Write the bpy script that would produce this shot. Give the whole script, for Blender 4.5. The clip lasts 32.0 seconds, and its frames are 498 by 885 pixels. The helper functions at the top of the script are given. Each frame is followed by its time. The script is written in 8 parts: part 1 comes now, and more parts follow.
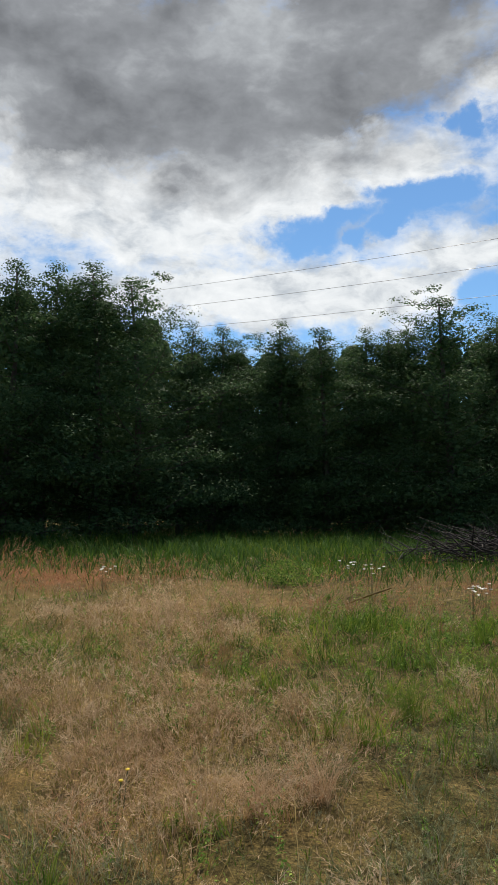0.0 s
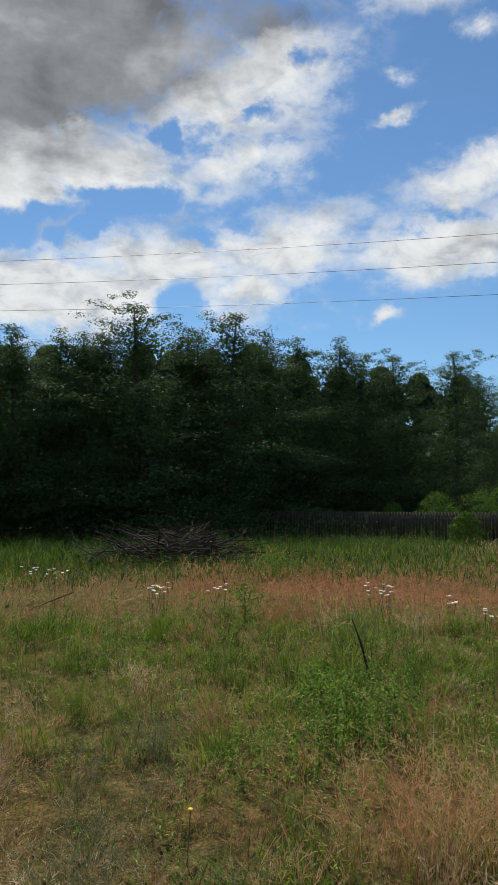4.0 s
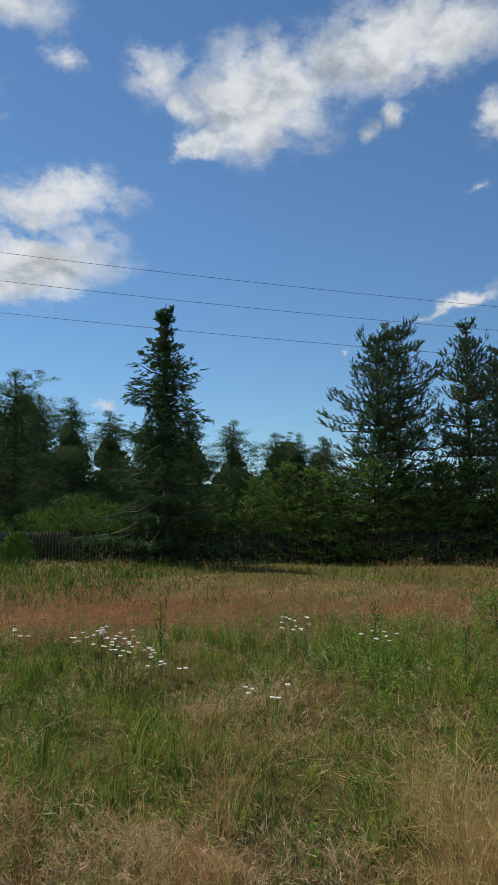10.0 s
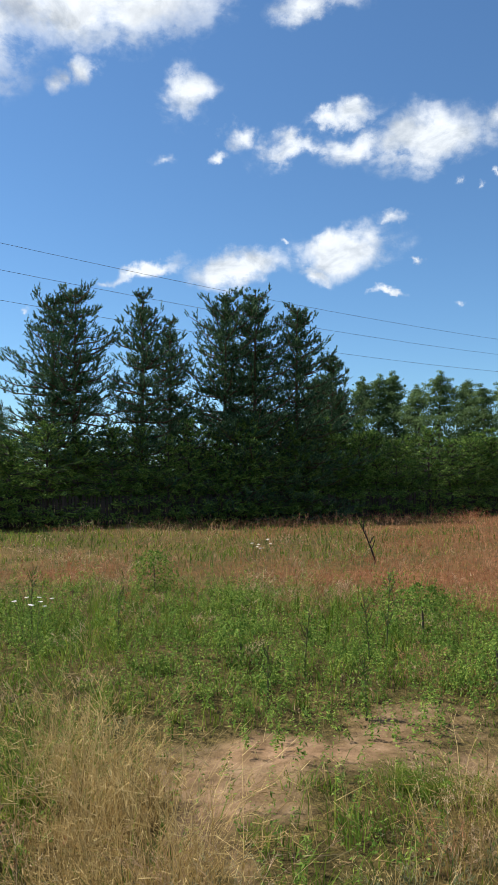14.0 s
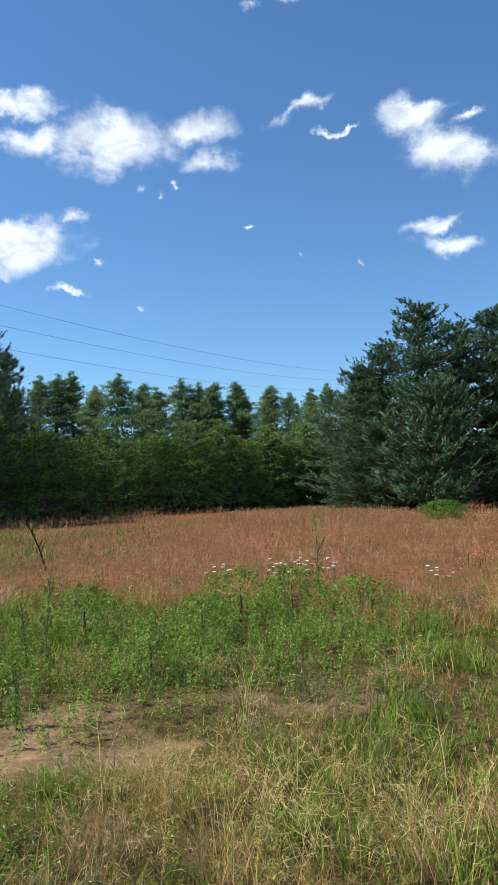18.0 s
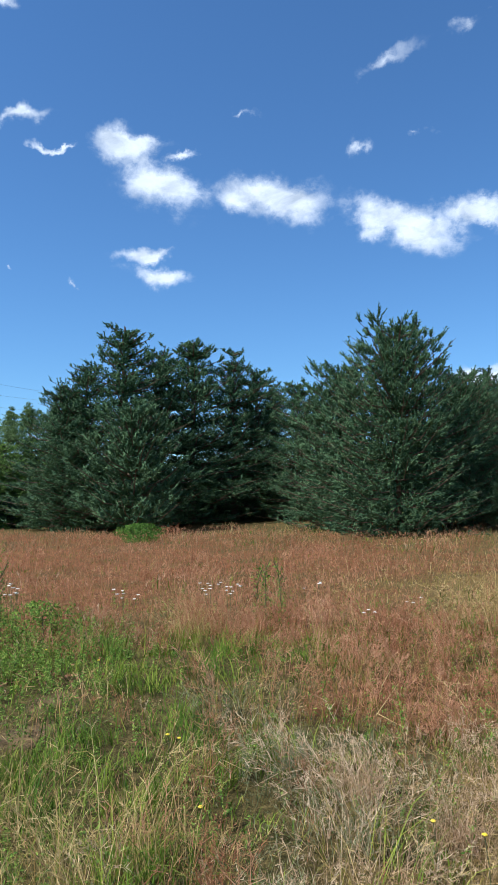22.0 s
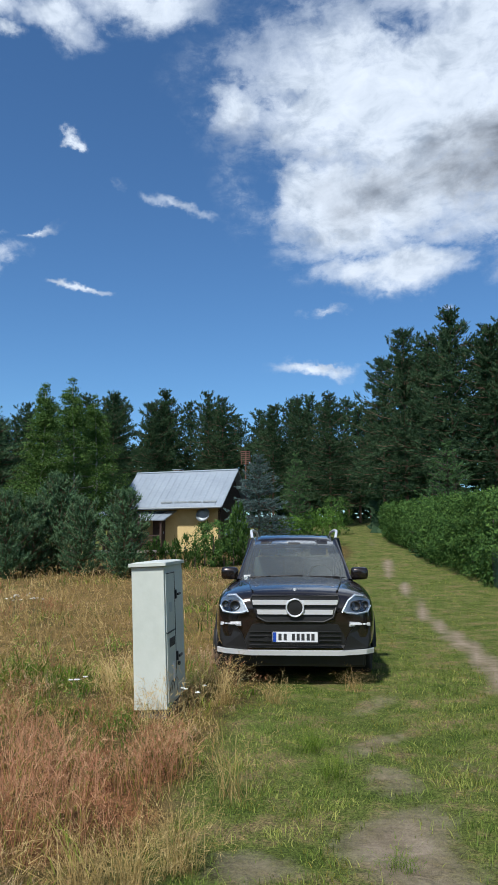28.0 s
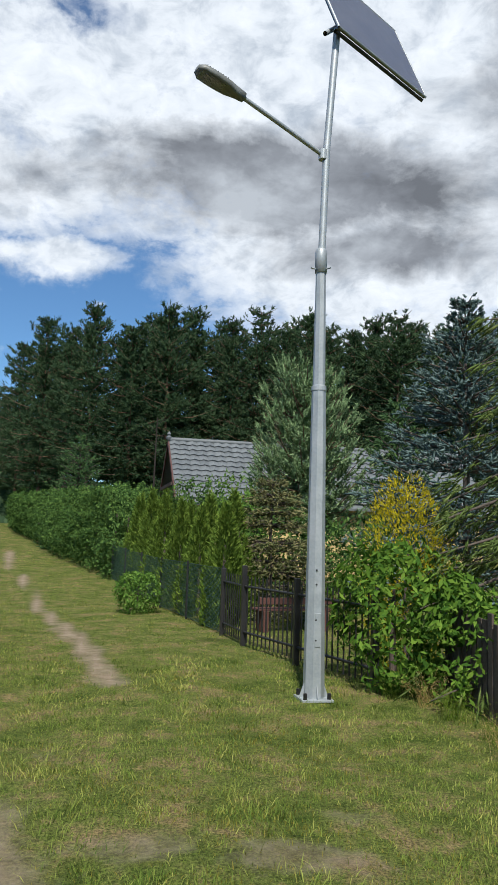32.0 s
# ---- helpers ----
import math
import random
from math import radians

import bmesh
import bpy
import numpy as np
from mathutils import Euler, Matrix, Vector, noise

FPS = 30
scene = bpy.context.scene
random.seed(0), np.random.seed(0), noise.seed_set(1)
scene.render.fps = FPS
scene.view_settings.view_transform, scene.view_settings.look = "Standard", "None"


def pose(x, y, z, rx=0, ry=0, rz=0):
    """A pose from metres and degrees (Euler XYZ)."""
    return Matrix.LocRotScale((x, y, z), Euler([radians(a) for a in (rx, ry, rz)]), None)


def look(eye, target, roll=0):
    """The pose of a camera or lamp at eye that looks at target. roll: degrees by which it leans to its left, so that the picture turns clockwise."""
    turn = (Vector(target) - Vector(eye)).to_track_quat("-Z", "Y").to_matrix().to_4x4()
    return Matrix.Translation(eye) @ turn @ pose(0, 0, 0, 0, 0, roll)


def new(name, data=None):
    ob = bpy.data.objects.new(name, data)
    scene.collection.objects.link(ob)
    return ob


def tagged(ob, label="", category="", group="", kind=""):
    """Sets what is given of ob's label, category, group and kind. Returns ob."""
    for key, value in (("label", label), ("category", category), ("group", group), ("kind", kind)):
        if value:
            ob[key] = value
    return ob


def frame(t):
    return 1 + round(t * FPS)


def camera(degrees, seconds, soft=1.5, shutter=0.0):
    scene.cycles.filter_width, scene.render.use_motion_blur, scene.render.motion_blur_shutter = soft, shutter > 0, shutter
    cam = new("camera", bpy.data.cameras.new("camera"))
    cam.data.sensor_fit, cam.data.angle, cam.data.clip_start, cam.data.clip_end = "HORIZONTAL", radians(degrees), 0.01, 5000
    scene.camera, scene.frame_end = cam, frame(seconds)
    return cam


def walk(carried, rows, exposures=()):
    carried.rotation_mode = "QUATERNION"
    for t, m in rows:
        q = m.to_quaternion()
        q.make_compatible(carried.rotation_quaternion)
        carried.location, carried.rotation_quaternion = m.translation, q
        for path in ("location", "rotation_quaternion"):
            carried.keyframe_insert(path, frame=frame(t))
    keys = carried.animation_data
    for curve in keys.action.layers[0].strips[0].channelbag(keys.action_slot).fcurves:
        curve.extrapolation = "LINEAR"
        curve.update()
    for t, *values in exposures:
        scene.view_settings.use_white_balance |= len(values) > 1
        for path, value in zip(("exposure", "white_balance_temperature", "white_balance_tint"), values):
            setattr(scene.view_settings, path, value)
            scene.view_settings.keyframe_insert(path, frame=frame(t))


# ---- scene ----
cam = camera(36.86, 32.0)

# The phone is held at arm's length: it swings on a circle round the body while it turns.
# Rows of seconds, heading (clockwise from +y), tilt up and lean to the left, in degrees.
ARM, EYE = 0.445, 1.66
HEADINGS = [
    (0, 0.02, 3.95, 0.39), (0.5, 3.95, 4.45, 0.56), (1, 6.80, 4.72, 0.52), (1.5, 9.12, 4.59, 0.16),
    (2, 11.41, 4.36, -0.03), (2.5, 14.04, 4.39, -0.06), (3, 16.96, 4.51, -0.01), (3.5, 19.93, 4.48, 0.03),
    (4, 22.94, 4.22, -0.14), (4.5, 25.75, 3.94, -0.18), (6.5, 36.31, 4.23, -0.09), (7, 38.99, 4.59, 0.02),
    (7.5, 41.59, 5.01, 0.11), (8, 44.15, 5.38, 0.22), (8.5, 46.50, 5.68, 0.34), (9, 49.23, 5.91, 0.48),
    (9.5, 52.54, 5.96, 0.50), (10, 55.62, 5.71, 0.16), (10.5, 58.49, 5.41, -0.27), (11, 61.21, 5.05, -0.10),
    (11.5, 64.41, 4.53, 0.24), (12, 67.96, 4.05, 0.26), (12.5, 71.03, 3.87, 0.16), (13, 73.92, 3.75, -0.08),
    (13.5, 77.12, 3.46, -0.14), (15.5, 88.48, 2.36, -0.19), (16, 92.37, 2.73, -0.33), (16.5, 95.19, 3.22, -0.08),
    (17, 97.72, 3.16, -0.20), (17.5, 100.76, 2.95, -0.41), (18, 104.06, 2.88, -1.04), (18.5, 106.50, 3.15, -1.27),
    (19, 109.57, 3.50, -0.95), (19.5, 112.70, 3.67, -0.67), (20, 115.43, 3.56, -0.70), (20.5, 117.89, 3.61, -0.60),
    (21, 120.51, 3.80, -0.50), (21.5, 123.49, 3.93, -0.42), (22, 126.45, 4.40, -0.33), (22.5, 129.41, 4.93, -0.26),
    (23, 132.31, 5.30, -0.32), (23.5, 135.08, 5.67, -0.27), (24, 137.93, 5.93, -0.01), (24.5, 140.90, 6.11, 0.28),
    (26.5, 153.29, 7.32, 0.24), (27, 157.27, 7.33, 0.22), (27.5, 161.23, 7.34, -0.05), (28, 165.24, 7.53, -0.04),
    (28.5, 168.97, 7.86, 0.09), (29, 172.05, 7.87, -0.04), (29.5, 174.87, 7.73, 0.14), (30, 178.49, 7.71, 0.44),
    (30.5, 182.40, 7.55, 0.54), (31, 185.90, 7.41, 0.82), (31.5, 189.21, 7.36, 1.29), (32, 192.62, 7.34, 1.69),
]


def held(heading, tilt, lean):
    a, b = radians(heading), radians(tilt)
    eye = Vector((ARM * math.sin(a), ARM * math.cos(a), EYE))
    return look(eye, eye + Vector((math.sin(a) * math.cos(b), math.cos(a) * math.cos(b), math.sin(b))), lean)


walk(cam, [(t, held(a, b, c)) for t, a, b, c in HEADINGS], [(0, 0.15, 6950, 10), (1, -0.12, 6950, 10), (2, 0.0, 6950, 10), (4, 0.0, 7000, 10), (9, -0.24, 6800, 10), (13, 0.26, 6700, 10), (18, 0.42, 6300, 10), (23, 0.36, 5800, 10), (26.5, 0.18, 5850, 10), (28, 0.06, 6050, 10), (30, 0.14, 6250, 10), (32, 0.2, 6500, 10)])

# ---- world, sun ----
SUN_AZ, SUN_EL = 12.0, 52.0
world = bpy.data.worlds.new("sky")
scene.world = world
world.use_nodes = True
wt = world.node_tree
wt.nodes.clear()


def wmath(op, a, b=None, c=None, clamp=False):
    n = wt.nodes.new("ShaderNodeMath")
    n.operation, n.use_clamp = op, clamp
    for i, v in enumerate((a, b, c)):
        if v is None:
            continue
        if isinstance(v, (int, float)):
            n.inputs[i].default_value = v
        else:
            wt.links.new(v, n.inputs[i])
    return n.outputs[0]


def wvec(op, a, b=None):
    n = wt.nodes.new("ShaderNodeVectorMath")
    n.operation = op
    for i, v in enumerate((a, b)):
        if v is None:
            continue
        if isinstance(v, (tuple, list)):
            n.inputs[i].default_value = v
        else:
            wt.links.new(v, n.inputs[i])
    return n


def wnoise(vec, scale, detail, rough, distortion=0.0):
    n = wt.nodes.new("ShaderNodeTexNoise")
    n.inputs["Scale"].default_value, n.inputs["Detail"].default_value = scale, detail
    n.inputs["Roughness"].default_value, n.inputs["Distortion"].default_value = rough, distortion
    wt.links.new(vec, n.inputs["Vector"])
    return n.outputs["Fac"]


def wramp(fac, stops):
    n = wt.nodes.new("ShaderNodeValToRGB")
    while len(n.color_ramp.elements) < len(stops):
        n.color_ramp.elements.new(0.5)
    for e, (p, c) in zip(n.color_ramp.elements, stops):
        e.position, e.color = p, (*c, 1)
    wt.links.new(fac, n.inputs[0])
    return n.outputs[0]


coord = wt.nodes.new("ShaderNodeTexCoord")
view = wvec("NORMALIZE", coord.outputs["Generated"]).outputs[0]
xyz = wt.nodes.new("ShaderNodeSeparateXYZ")
wt.links.new(view, xyz.inputs[0])
azim = wmath("MULTIPLY", wmath("ARCTAN2", xyz.outputs[0], xyz.outputs[1]), 180 / math.pi)
elev = wmath("MULTIPLY", wmath("ARCSINE", xyz.outputs[2]), 180 / math.pi)
# azimuth from -180..180 to -90..270, so that the seam lies behind the camera
azim = wmath("ADD", azim, wmath("MULTIPLY", wmath("LESS_THAN", azim, -90.0), 360.0))

# the banks' outlines wander
wander = wt.nodes.new("ShaderNodeTexNoise")
wander.inputs["Scale"].default_value, wander.inputs["Detail"].default_value, wander.inputs["Roughness"].default_value = 16.0, 6.0, 0.6
wt.links.new(view, wander.inputs["Vector"])
wsep = wt.nodes.new("ShaderNodeSeparateXYZ")
wt.links.new(wander.outputs["Color"], wsep.inputs[0])
azim = wmath("ADD", azim, wmath("MULTIPLY", wmath("SUBTRACT", wsep.outputs[0], 0.5), 6.0))
elev = wmath("ADD", elev, wmath("MULTIPLY", wmath("SUBTRACT", wsep.outputs[1], 0.5), 4.0))
spot = wt.nodes.new("ShaderNodeCombineXYZ")
wt.links.new(azim, spot.inputs[0])
wt.links.new(elev, spot.inputs[1])

sky = wt.nodes.new("ShaderNodeTexSky")
sky.sky_type, sky.sun_disc = "NISHITA", False
sky.sun_elevation, sky.sun_rotation = radians(SUN_EL), radians(SUN_AZ)
sky.air_density, sky.dust_density, sky.ozone_density = 1.0, 0.05, 2.5

# Clouds: banks at their azimuth and elevation, half widths and slant (degrees) and weight, broken up by noise.
NORTH_CLOUDS = [
    (-10.9, 30.1, 26.5, 14.0, 0, 1.3), (-0.1, 15.2, 21.5, 5.6, 0, 0.9), (11.3, 23.7, 13.9, 4.8, 8, 0.9), (-26.4, 18.0, 17.7, 12.8, 0, 1.2),
    (11.3, 32.2, 15.1, 5.6, 0, 1.2), (10.1, 32.3, 20.8, 8.2, 0, 1.2), (20.3, 29.1, 14.6, 4.8, 10, 1), (14.5, 23.0, 15.2, 3.5, 3, 0.75),
    (24.8, 30.5, 9.5, 6.9, 20, 0.9), (16.8, 17.5, 14.7, 3.5, 0, 0.95), (28.2, 20.3, 7.8, 2.6, 8, 0.7),
]
NORTHEAST_CLOUDS = [
    (40.7, 22.9, 8.4, 3.2, 12, 1), (37.6, 18.3, 10.6, 4.1, 5, 1.1), (25.4, 18.7, 10.0, 4.1, 0, 0.95), (32.8, 13.5, 3.6, 1.1, -5, 0.8),
    (22.6, 15.7, 7.2, 2.6, 0, 0.9), (23.1, 30.2, 11.4, 6.9, 20, 1), (22.4, 24.9, 9.5, 3.2, 5, 0.85), (35.1, 29.7, 2.5, 1.0, -15, 0.5),
    (34.5, 27.2, 2.8, 0.7, 14, 0.75), (40.3, 32.4, 2.2, 1.1, 0, 0.6), (35.7, 34.7, 6.8, 1.9, 0, 0.75), (47.7, 31.8, 3.8, 3.0, 0, 0.75),
    (55.0, 30.1, 5.5, 5.0, 20, 1.1), (52.2, 27.6, 2.4, 1.6, 0, 1), (50.1, 29.7, 2.7, 1.6, 0, 0.85), (44.8, 8.2, 1.4, 0.5, 5, 0.7),
    (40.7, 32.1, 2.0, 1.1, 0, 0.6),
]
EAST_CLOUDS = [
    (56.7, 30.5, 8.5, 4.5, 0, 1.15), (51.3, 27.7, 2.3, 1.6, 0, 1), (68.2, 33.4, 13.3, 3.7, 5, 1.15), (67.4, 28.9, 1.6, 1.4, 20, 0.85),
    (65.5, 28.0, 1.0, 1.0, 0, 0.5), (75.5, 27.9, 3.0, 2.2, 30, 0.9), (77.1, 24.0, 1.4, 0.6, 10, 0.8), (79.3, 25.4, 1.8, 1.1, 20, 0.85),
    (83.5, 24.5, 4.3, 1.5, 5, 1), (85.6, 26.4, 2.7, 1.0, 0, 0.9), (85.3, 33.3, 4.7, 1.3, 0, 0.8), (73.1, 23.5, 1.2, 0.5, 0, 0.5),
]
EAST_LOW_CLOUDS = [
    (71.4, 15.9, 4.7, 0.7, 12, 0.95), (79.4, 16.1, 4.9, 1.4, 6, 1.05), (85.9, 17.8, 2.3, 1.6, 10, 1), (85.2, 15.7, 2.2, 1.0, 0, 0.9),
    (68.3, 15.2, 1.3, 0.5, 0, 0.6), (82.9, 17.8, 0.5, 0.3, 0, 0.6), (63.2, 12.5, 0.6, 0.3, 0, 0.6),
]
SOUTHEAST_CLOUDS = [
    (87.3, 26.7, 3.9, 1.1, 8, 0.9), (93.5, 24.5, 7.3, 2.4, 3, 1.1), (87.7, 24.4, 4.3, 1.9, 0, 0.95), (100.3, 25.7, 3.6, 1.4, 0, 0.95),
    (102.0, 23.4, 2.8, 1.0, 0, 0.6), (109.1, 26.9, 3.6, 0.7, 15, 0.9), (111.1, 25.5, 1.6, 0.3, 0, 0.8), (116.9, 25.4, 4.1, 1.5, 0, 0.95),
    (119.9, 23.0, 4.9, 1.9, -8, 1), (121.6, 25.1, 2.3, 0.6, 18, 0.8), (87.2, 17.4, 5.2, 2.1, 10, 1.1), (91.0, 19.4, 1.2, 0.6, 0, 0.6),
    (89.9, 14.3, 1.8, 0.4, 5, 0.8), (92.7, 16.6, 0.8, 0.3, 0, 0.7), (95.9, 13.2, 0.6, 0.3, 0, 0.5),
]
SOUTHEAST_LOW_CLOUDS = [
    (104.0, 18.6, 0.7, 0.3, 0, 0.7), (108.5, 17.0, 0.4, 0.2, 0, 0.5), (112.4, 16.1, 0.4, 0.3, 0, 0.5), (118.5, 18.3, 2.8, 0.7, 5, 0.95),
    (119.3, 16.8, 2.8, 1.0, -8, 0.9), (105.3, 33.1, 1.0, 0.7, 0, 0.6), (107.8, 33.4, 1.5, 0.7, 0, 0.6), (95.3, 21.4, 0.7, 0.3, 0, 0.5),
    (99.3, 21.8, 0.4, 0.4, 0, 0.6), (97.6, 21.4, 0.4, 0.3, 0, 0.5),
]
SOUTH_CLOUDS = [
    (117.1, 25.8, 4.2, 1.0, 2, 0.95), (119.6, 23.2, 4.2, 1.8, -28, 0.95), (121.7, 25.2, 1.7, 0.4, 0, 0.7), (128.3, 22.4, 6.1, 2.0, -7, 1.15),
    (138.6, 20.1, 5.7, 1.7, -14, 1), (143.8, 20.4, 5.1, 1.2, 8, 1), (148.5, 22.5, 2.3, 0.4, 18, 0.7), (118.0, 18.5, 2.6, 0.8, 0, 0.95),
    (119.0, 16.9, 2.8, 0.9, -8, 0.9), (137.2, 31.1, 3.3, 0.6, 20, 0.5), (135.4, 25.5, 1.1, 0.6, 20, 0.6), (139.5, 26.6, 1.1, 0.5, 0, 0.65),
    (143.7, 32.2, 1.8, 0.5, 0, 0.45), (150.9, 28.9, 1.0, 0.5, 0, 0.85), (139.8, 35.5, 2.2, 1.0, 0, 0.8), (145.8, 35.1, 2.1, 0.8, 0, 0.8),
    (126.0, 28.0, 1.3, 0.3, 0, 0.5), (143.5, 9.1, 2.4, 1.0, 0, 1.1),
]
SOUTH_LOW_CLOUDS = [
    (144.3, 20.2, 4.6, 1.2, 8, 0.95), (148.6, 22.4, 2.3, 0.4, 15, 0.5), (152.5, 18.6, 2.7, 0.4, 4, 0.85), (159.7, 24.8, 3.6, 0.5, -14, 0.5),
    (154.4, 25.8, 1.3, 0.6, -20, 0.4), (150.9, 29.1, 0.9, 0.6, 10, 0.8), (139.6, 26.5, 1.3, 0.6, 0, 0.65), (170.7, 13.2, 3.8, 0.8, -2, 1),
    (171.0, 17.3, 2.4, 0.4, 0, 0.5), (144.5, 8.8, 2.4, 1.0, 0, 1), (170.4, 13.1, 4.0, 0.8, -5, 0.95), (170.9, 17.1, 2.5, 0.4, 0, 0.45),
    (181.0, 17.2, 1.0, 0.4, 0, 0.6),
]
SOUTHWEST_CLOUDS = [
    (143.2, 36.6, 7.5, 1.8, 0, 0.9), (149.6, 36.2, 5.1, 1.7, -10, 0.85), (156.6, 37.5, 8.7, 1.9, 0, 0.95), (177.6, 32.0, 18.9, 8.2, 0, 1.25),
    (164.0, 31.7, 4.1, 3.2, -20, 0.85), (176.1, 24.7, 11.3, 5.6, 10, 1.1), (176.3, 20.3, 8.7, 2.2, 0, 1), (184.6, 30.1, 24.8, 11.5, -8, 1.35),
    (171.7, 25.5, 9.5, 5.6, -10, 1), (197.2, 22.5, 19.1, 6.9, -3, 1.1), (205.5, 16.3, 14.6, 4.8, 0, 0.9), (195.2, 37.8, 26.2, 8.6, 0, 1.3),
]
BLUE_GAPS = [
    (4.3, 19.5, 4.4, 1.7, 5, 0.9), (10.8, 20.1, 2.5, 1.3, 20, 0.7), (14.0, 21.8, 5.1, 1.4, 8, 0.9), (17.0, 26.5, 1.5, 1.1, 0, 0.6),
    (17.8, 14.3, 2.7, 2.2, 0, 0.8), (-0.7, 12.2, 3.1, 1.0, 0, 0.8), (6.9, 20.2, 3.9, 1.1, 10, 0.8), (12.0, 22.0, 4.2, 1.0, 5, 0.7),
    (8.8, 18.8, 1.1, 1.1, 0, 0.6), (15.8, 26.6, 1.2, 0.8, 20, 0.4), (27.5, 31.5, 1.5, 0.7, 0, 0.5), (23.6, 27.8, 2.0, 0.6, 0, 0.5),
    (19.0, 19.6, 2.8, 0.7, 0, 0.4), (178.8, 36.0, 5.1, 1.7, -5, 0.3), (166.1, 27.3, 2.2, 3.0, 0, 0.3), (38.1, 20.8, 2.1, 0.7, 0, 0.3),
    (169.0, 32.4, 2.1, 0.6, 0, 0.3),
]
GREY_BANKS = [
    (-5.2, 31.5, 18.8, 5.2, 5, 1), (3.4, 29.2, 8.9, 4.3, -15, 0.8), (-14.2, 25.9, 10, 2.6, 8, 0.7), (15.6, 30.8, 9, 2.6, 20, 0.9),
    (-6.4, 22.7, 8.4, 1.9, 5, 0.35), (10.1, 30.6, 16.3, 5.6, 5, 1), (24.3, 34.2, 7.8, 1.9, 0, 0.8), (6, 27, 7.3, 2.6, 0, 0.7),
    (20.9, 33.4, 6.2, 1.9, 0, 0.7), (40.3, 20.4, 2.3, 1.7, 0, 0.16), (40.6, 20.2, 2.8, 2.6, 20, 0.12), (195.1, 26.5, 19.7, 4.8, -3, 0.95),
    (203.6, 21.7, 12.9, 3, 0, 0.6), (172.4, 27.8, 8.8, 3, -10, 0.1), (175.3, 25.2, 6.7, 3.5, -10, 0.2), (67.8, 32.4, 10.2, 1.1, 5, 0.16),
    (59.8, 27.9, 5.9, 1.1, 0, 0.1), (-6, 30, 26, 10, 0, 1), (12, 33, 16, 6, 0, 1),
]
# Clouds that the walk never faces: overhead and behind.
HIGH_CLOUDS = [(204, 28, 26, 17, 0, 2.2), (-6, 27, 24, 15, 0, 1.9), (4, 15, 30, 4, 0, 1.3), (5, 60, 60, 18, 0, 1.2), (100, 64, 40, 12, 0, 0.8), (200, 60, 50, 16, 0, 1.0), (235, 30, 30, 18, 0, 1.1), (-55, 30, 30, 18, 0, 1.1)]


def banks(rows):
    """The strongest of the banks at each point of the sky; it falls evenly from the weight in the middle to nought at the rim."""
    total, here = None, spot.outputs[0]
    for k, (a, e, ra, re, slant, w) in enumerate(rows):
        if k and k % 6 == 0:
            # each handful waits for the one before, which keeps the shader's memory small
            step = wvec("SCALE", total)
            step.inputs["Scale"].default_value = 1e-7
            here = wvec("ADD", here, step.outputs[0]).outputs[0]
        mp = wt.nodes.new("ShaderNodeMapping")
        mp.vector_type = "TEXTURE"
        mp.inputs["Location"].default_value, mp.inputs["Rotation"].default_value, mp.inputs["Scale"].default_value = (a, e, 0), (0, 0, radians(slant)), (ra, re, 1)
        wt.links.new(here, mp.inputs[0])
        far = wvec("LENGTH", mp.outputs[0]).outputs["Value"]
        g = wmath("MULTIPLY_ADD", far, -float(w), float(w))
        total = g if total is None else wmath("MAXIMUM", total, g)
    return total


dens = banks(NORTH_CLOUDS + NORTHEAST_CLOUDS + EAST_CLOUDS + EAST_LOW_CLOUDS + SOUTHEAST_CLOUDS + SOUTHEAST_LOW_CLOUDS + SOUTH_CLOUDS + SOUTH_LOW_CLOUDS + SOUTHWEST_CLOUDS + HIGH_CLOUDS)
gaps, grey = wmath("MAXIMUM", banks(BLUE_GAPS), 0.0), banks(GREY_BANKS + [(5, 60, 60, 18, 0, 1.0), (235, 30, 30, 18, 0, 0.8), (-55, 30, 30, 18, 0, 0.9)])
dens = wmath("SUBTRACT", wmath("MINIMUM", wmath("MAXIMUM", dens, -0.5), 0.95), wmath("MULTIPLY", gaps, 1.25))
stretched = wvec("MULTIPLY", view, (1.0, 1.0, 1.7)).outputs[0]
big = wnoise(stretched, 9.0, 12.0, 0.60, 0.4)
fine = wnoise(stretched, 30.0, 10.0, 0.62, 0.3)
body = wmath("ADD", dens, wmath("MULTIPLY", wmath("SUBTRACT", big, 0.5), 1.7))
body = wmath("ADD", body, wmath("MULTIPLY", wmath("SUBTRACT", fine, 0.5), 1.15))
cover = wramp(wmath("MULTIPLY", body, 1.0, clamp=True), [(0.0, (0, 0, 0)), (0.16, (0.14,) * 3), (0.42, (0.72,) * 3), (0.7, (1, 1, 1))])
veil = wmath("DIVIDE", wmath("ADD", dens, 0.08), 0.75, clamp=True)
cover = wmath("MULTIPLY", cover, veil)
# billows: bright rims, blue-grey hollows, dark where the bank is thick
hollow = wmath("ADD", wmath("MULTIPLY", wnoise(stretched, 19.0, 9.0, 0.6, 0.4), 0.75), wmath("MULTIPLY", big, 0.3))
white = wramp(hollow, [(0.38, (0.83, 0.885, 0.95)), (0.52, (0.72, 0.78, 0.85)), (0.68, (0.44, 0.505, 0.59))])
shade = wramp(wmath("ADD", wmath("MULTIPLY", wnoise(stretched, 6.0, 5.0, 0.5, 0.2), 0.8), wmath("MULTIPLY", fine, 0.2)), [(0.34, (0.46, 0.505, 0.56)), (0.47, (0.265, 0.29, 0.33)), (0.62, (0.15, 0.165, 0.19))])
tmix = wt.nodes.new("ShaderNodeMixRGB")
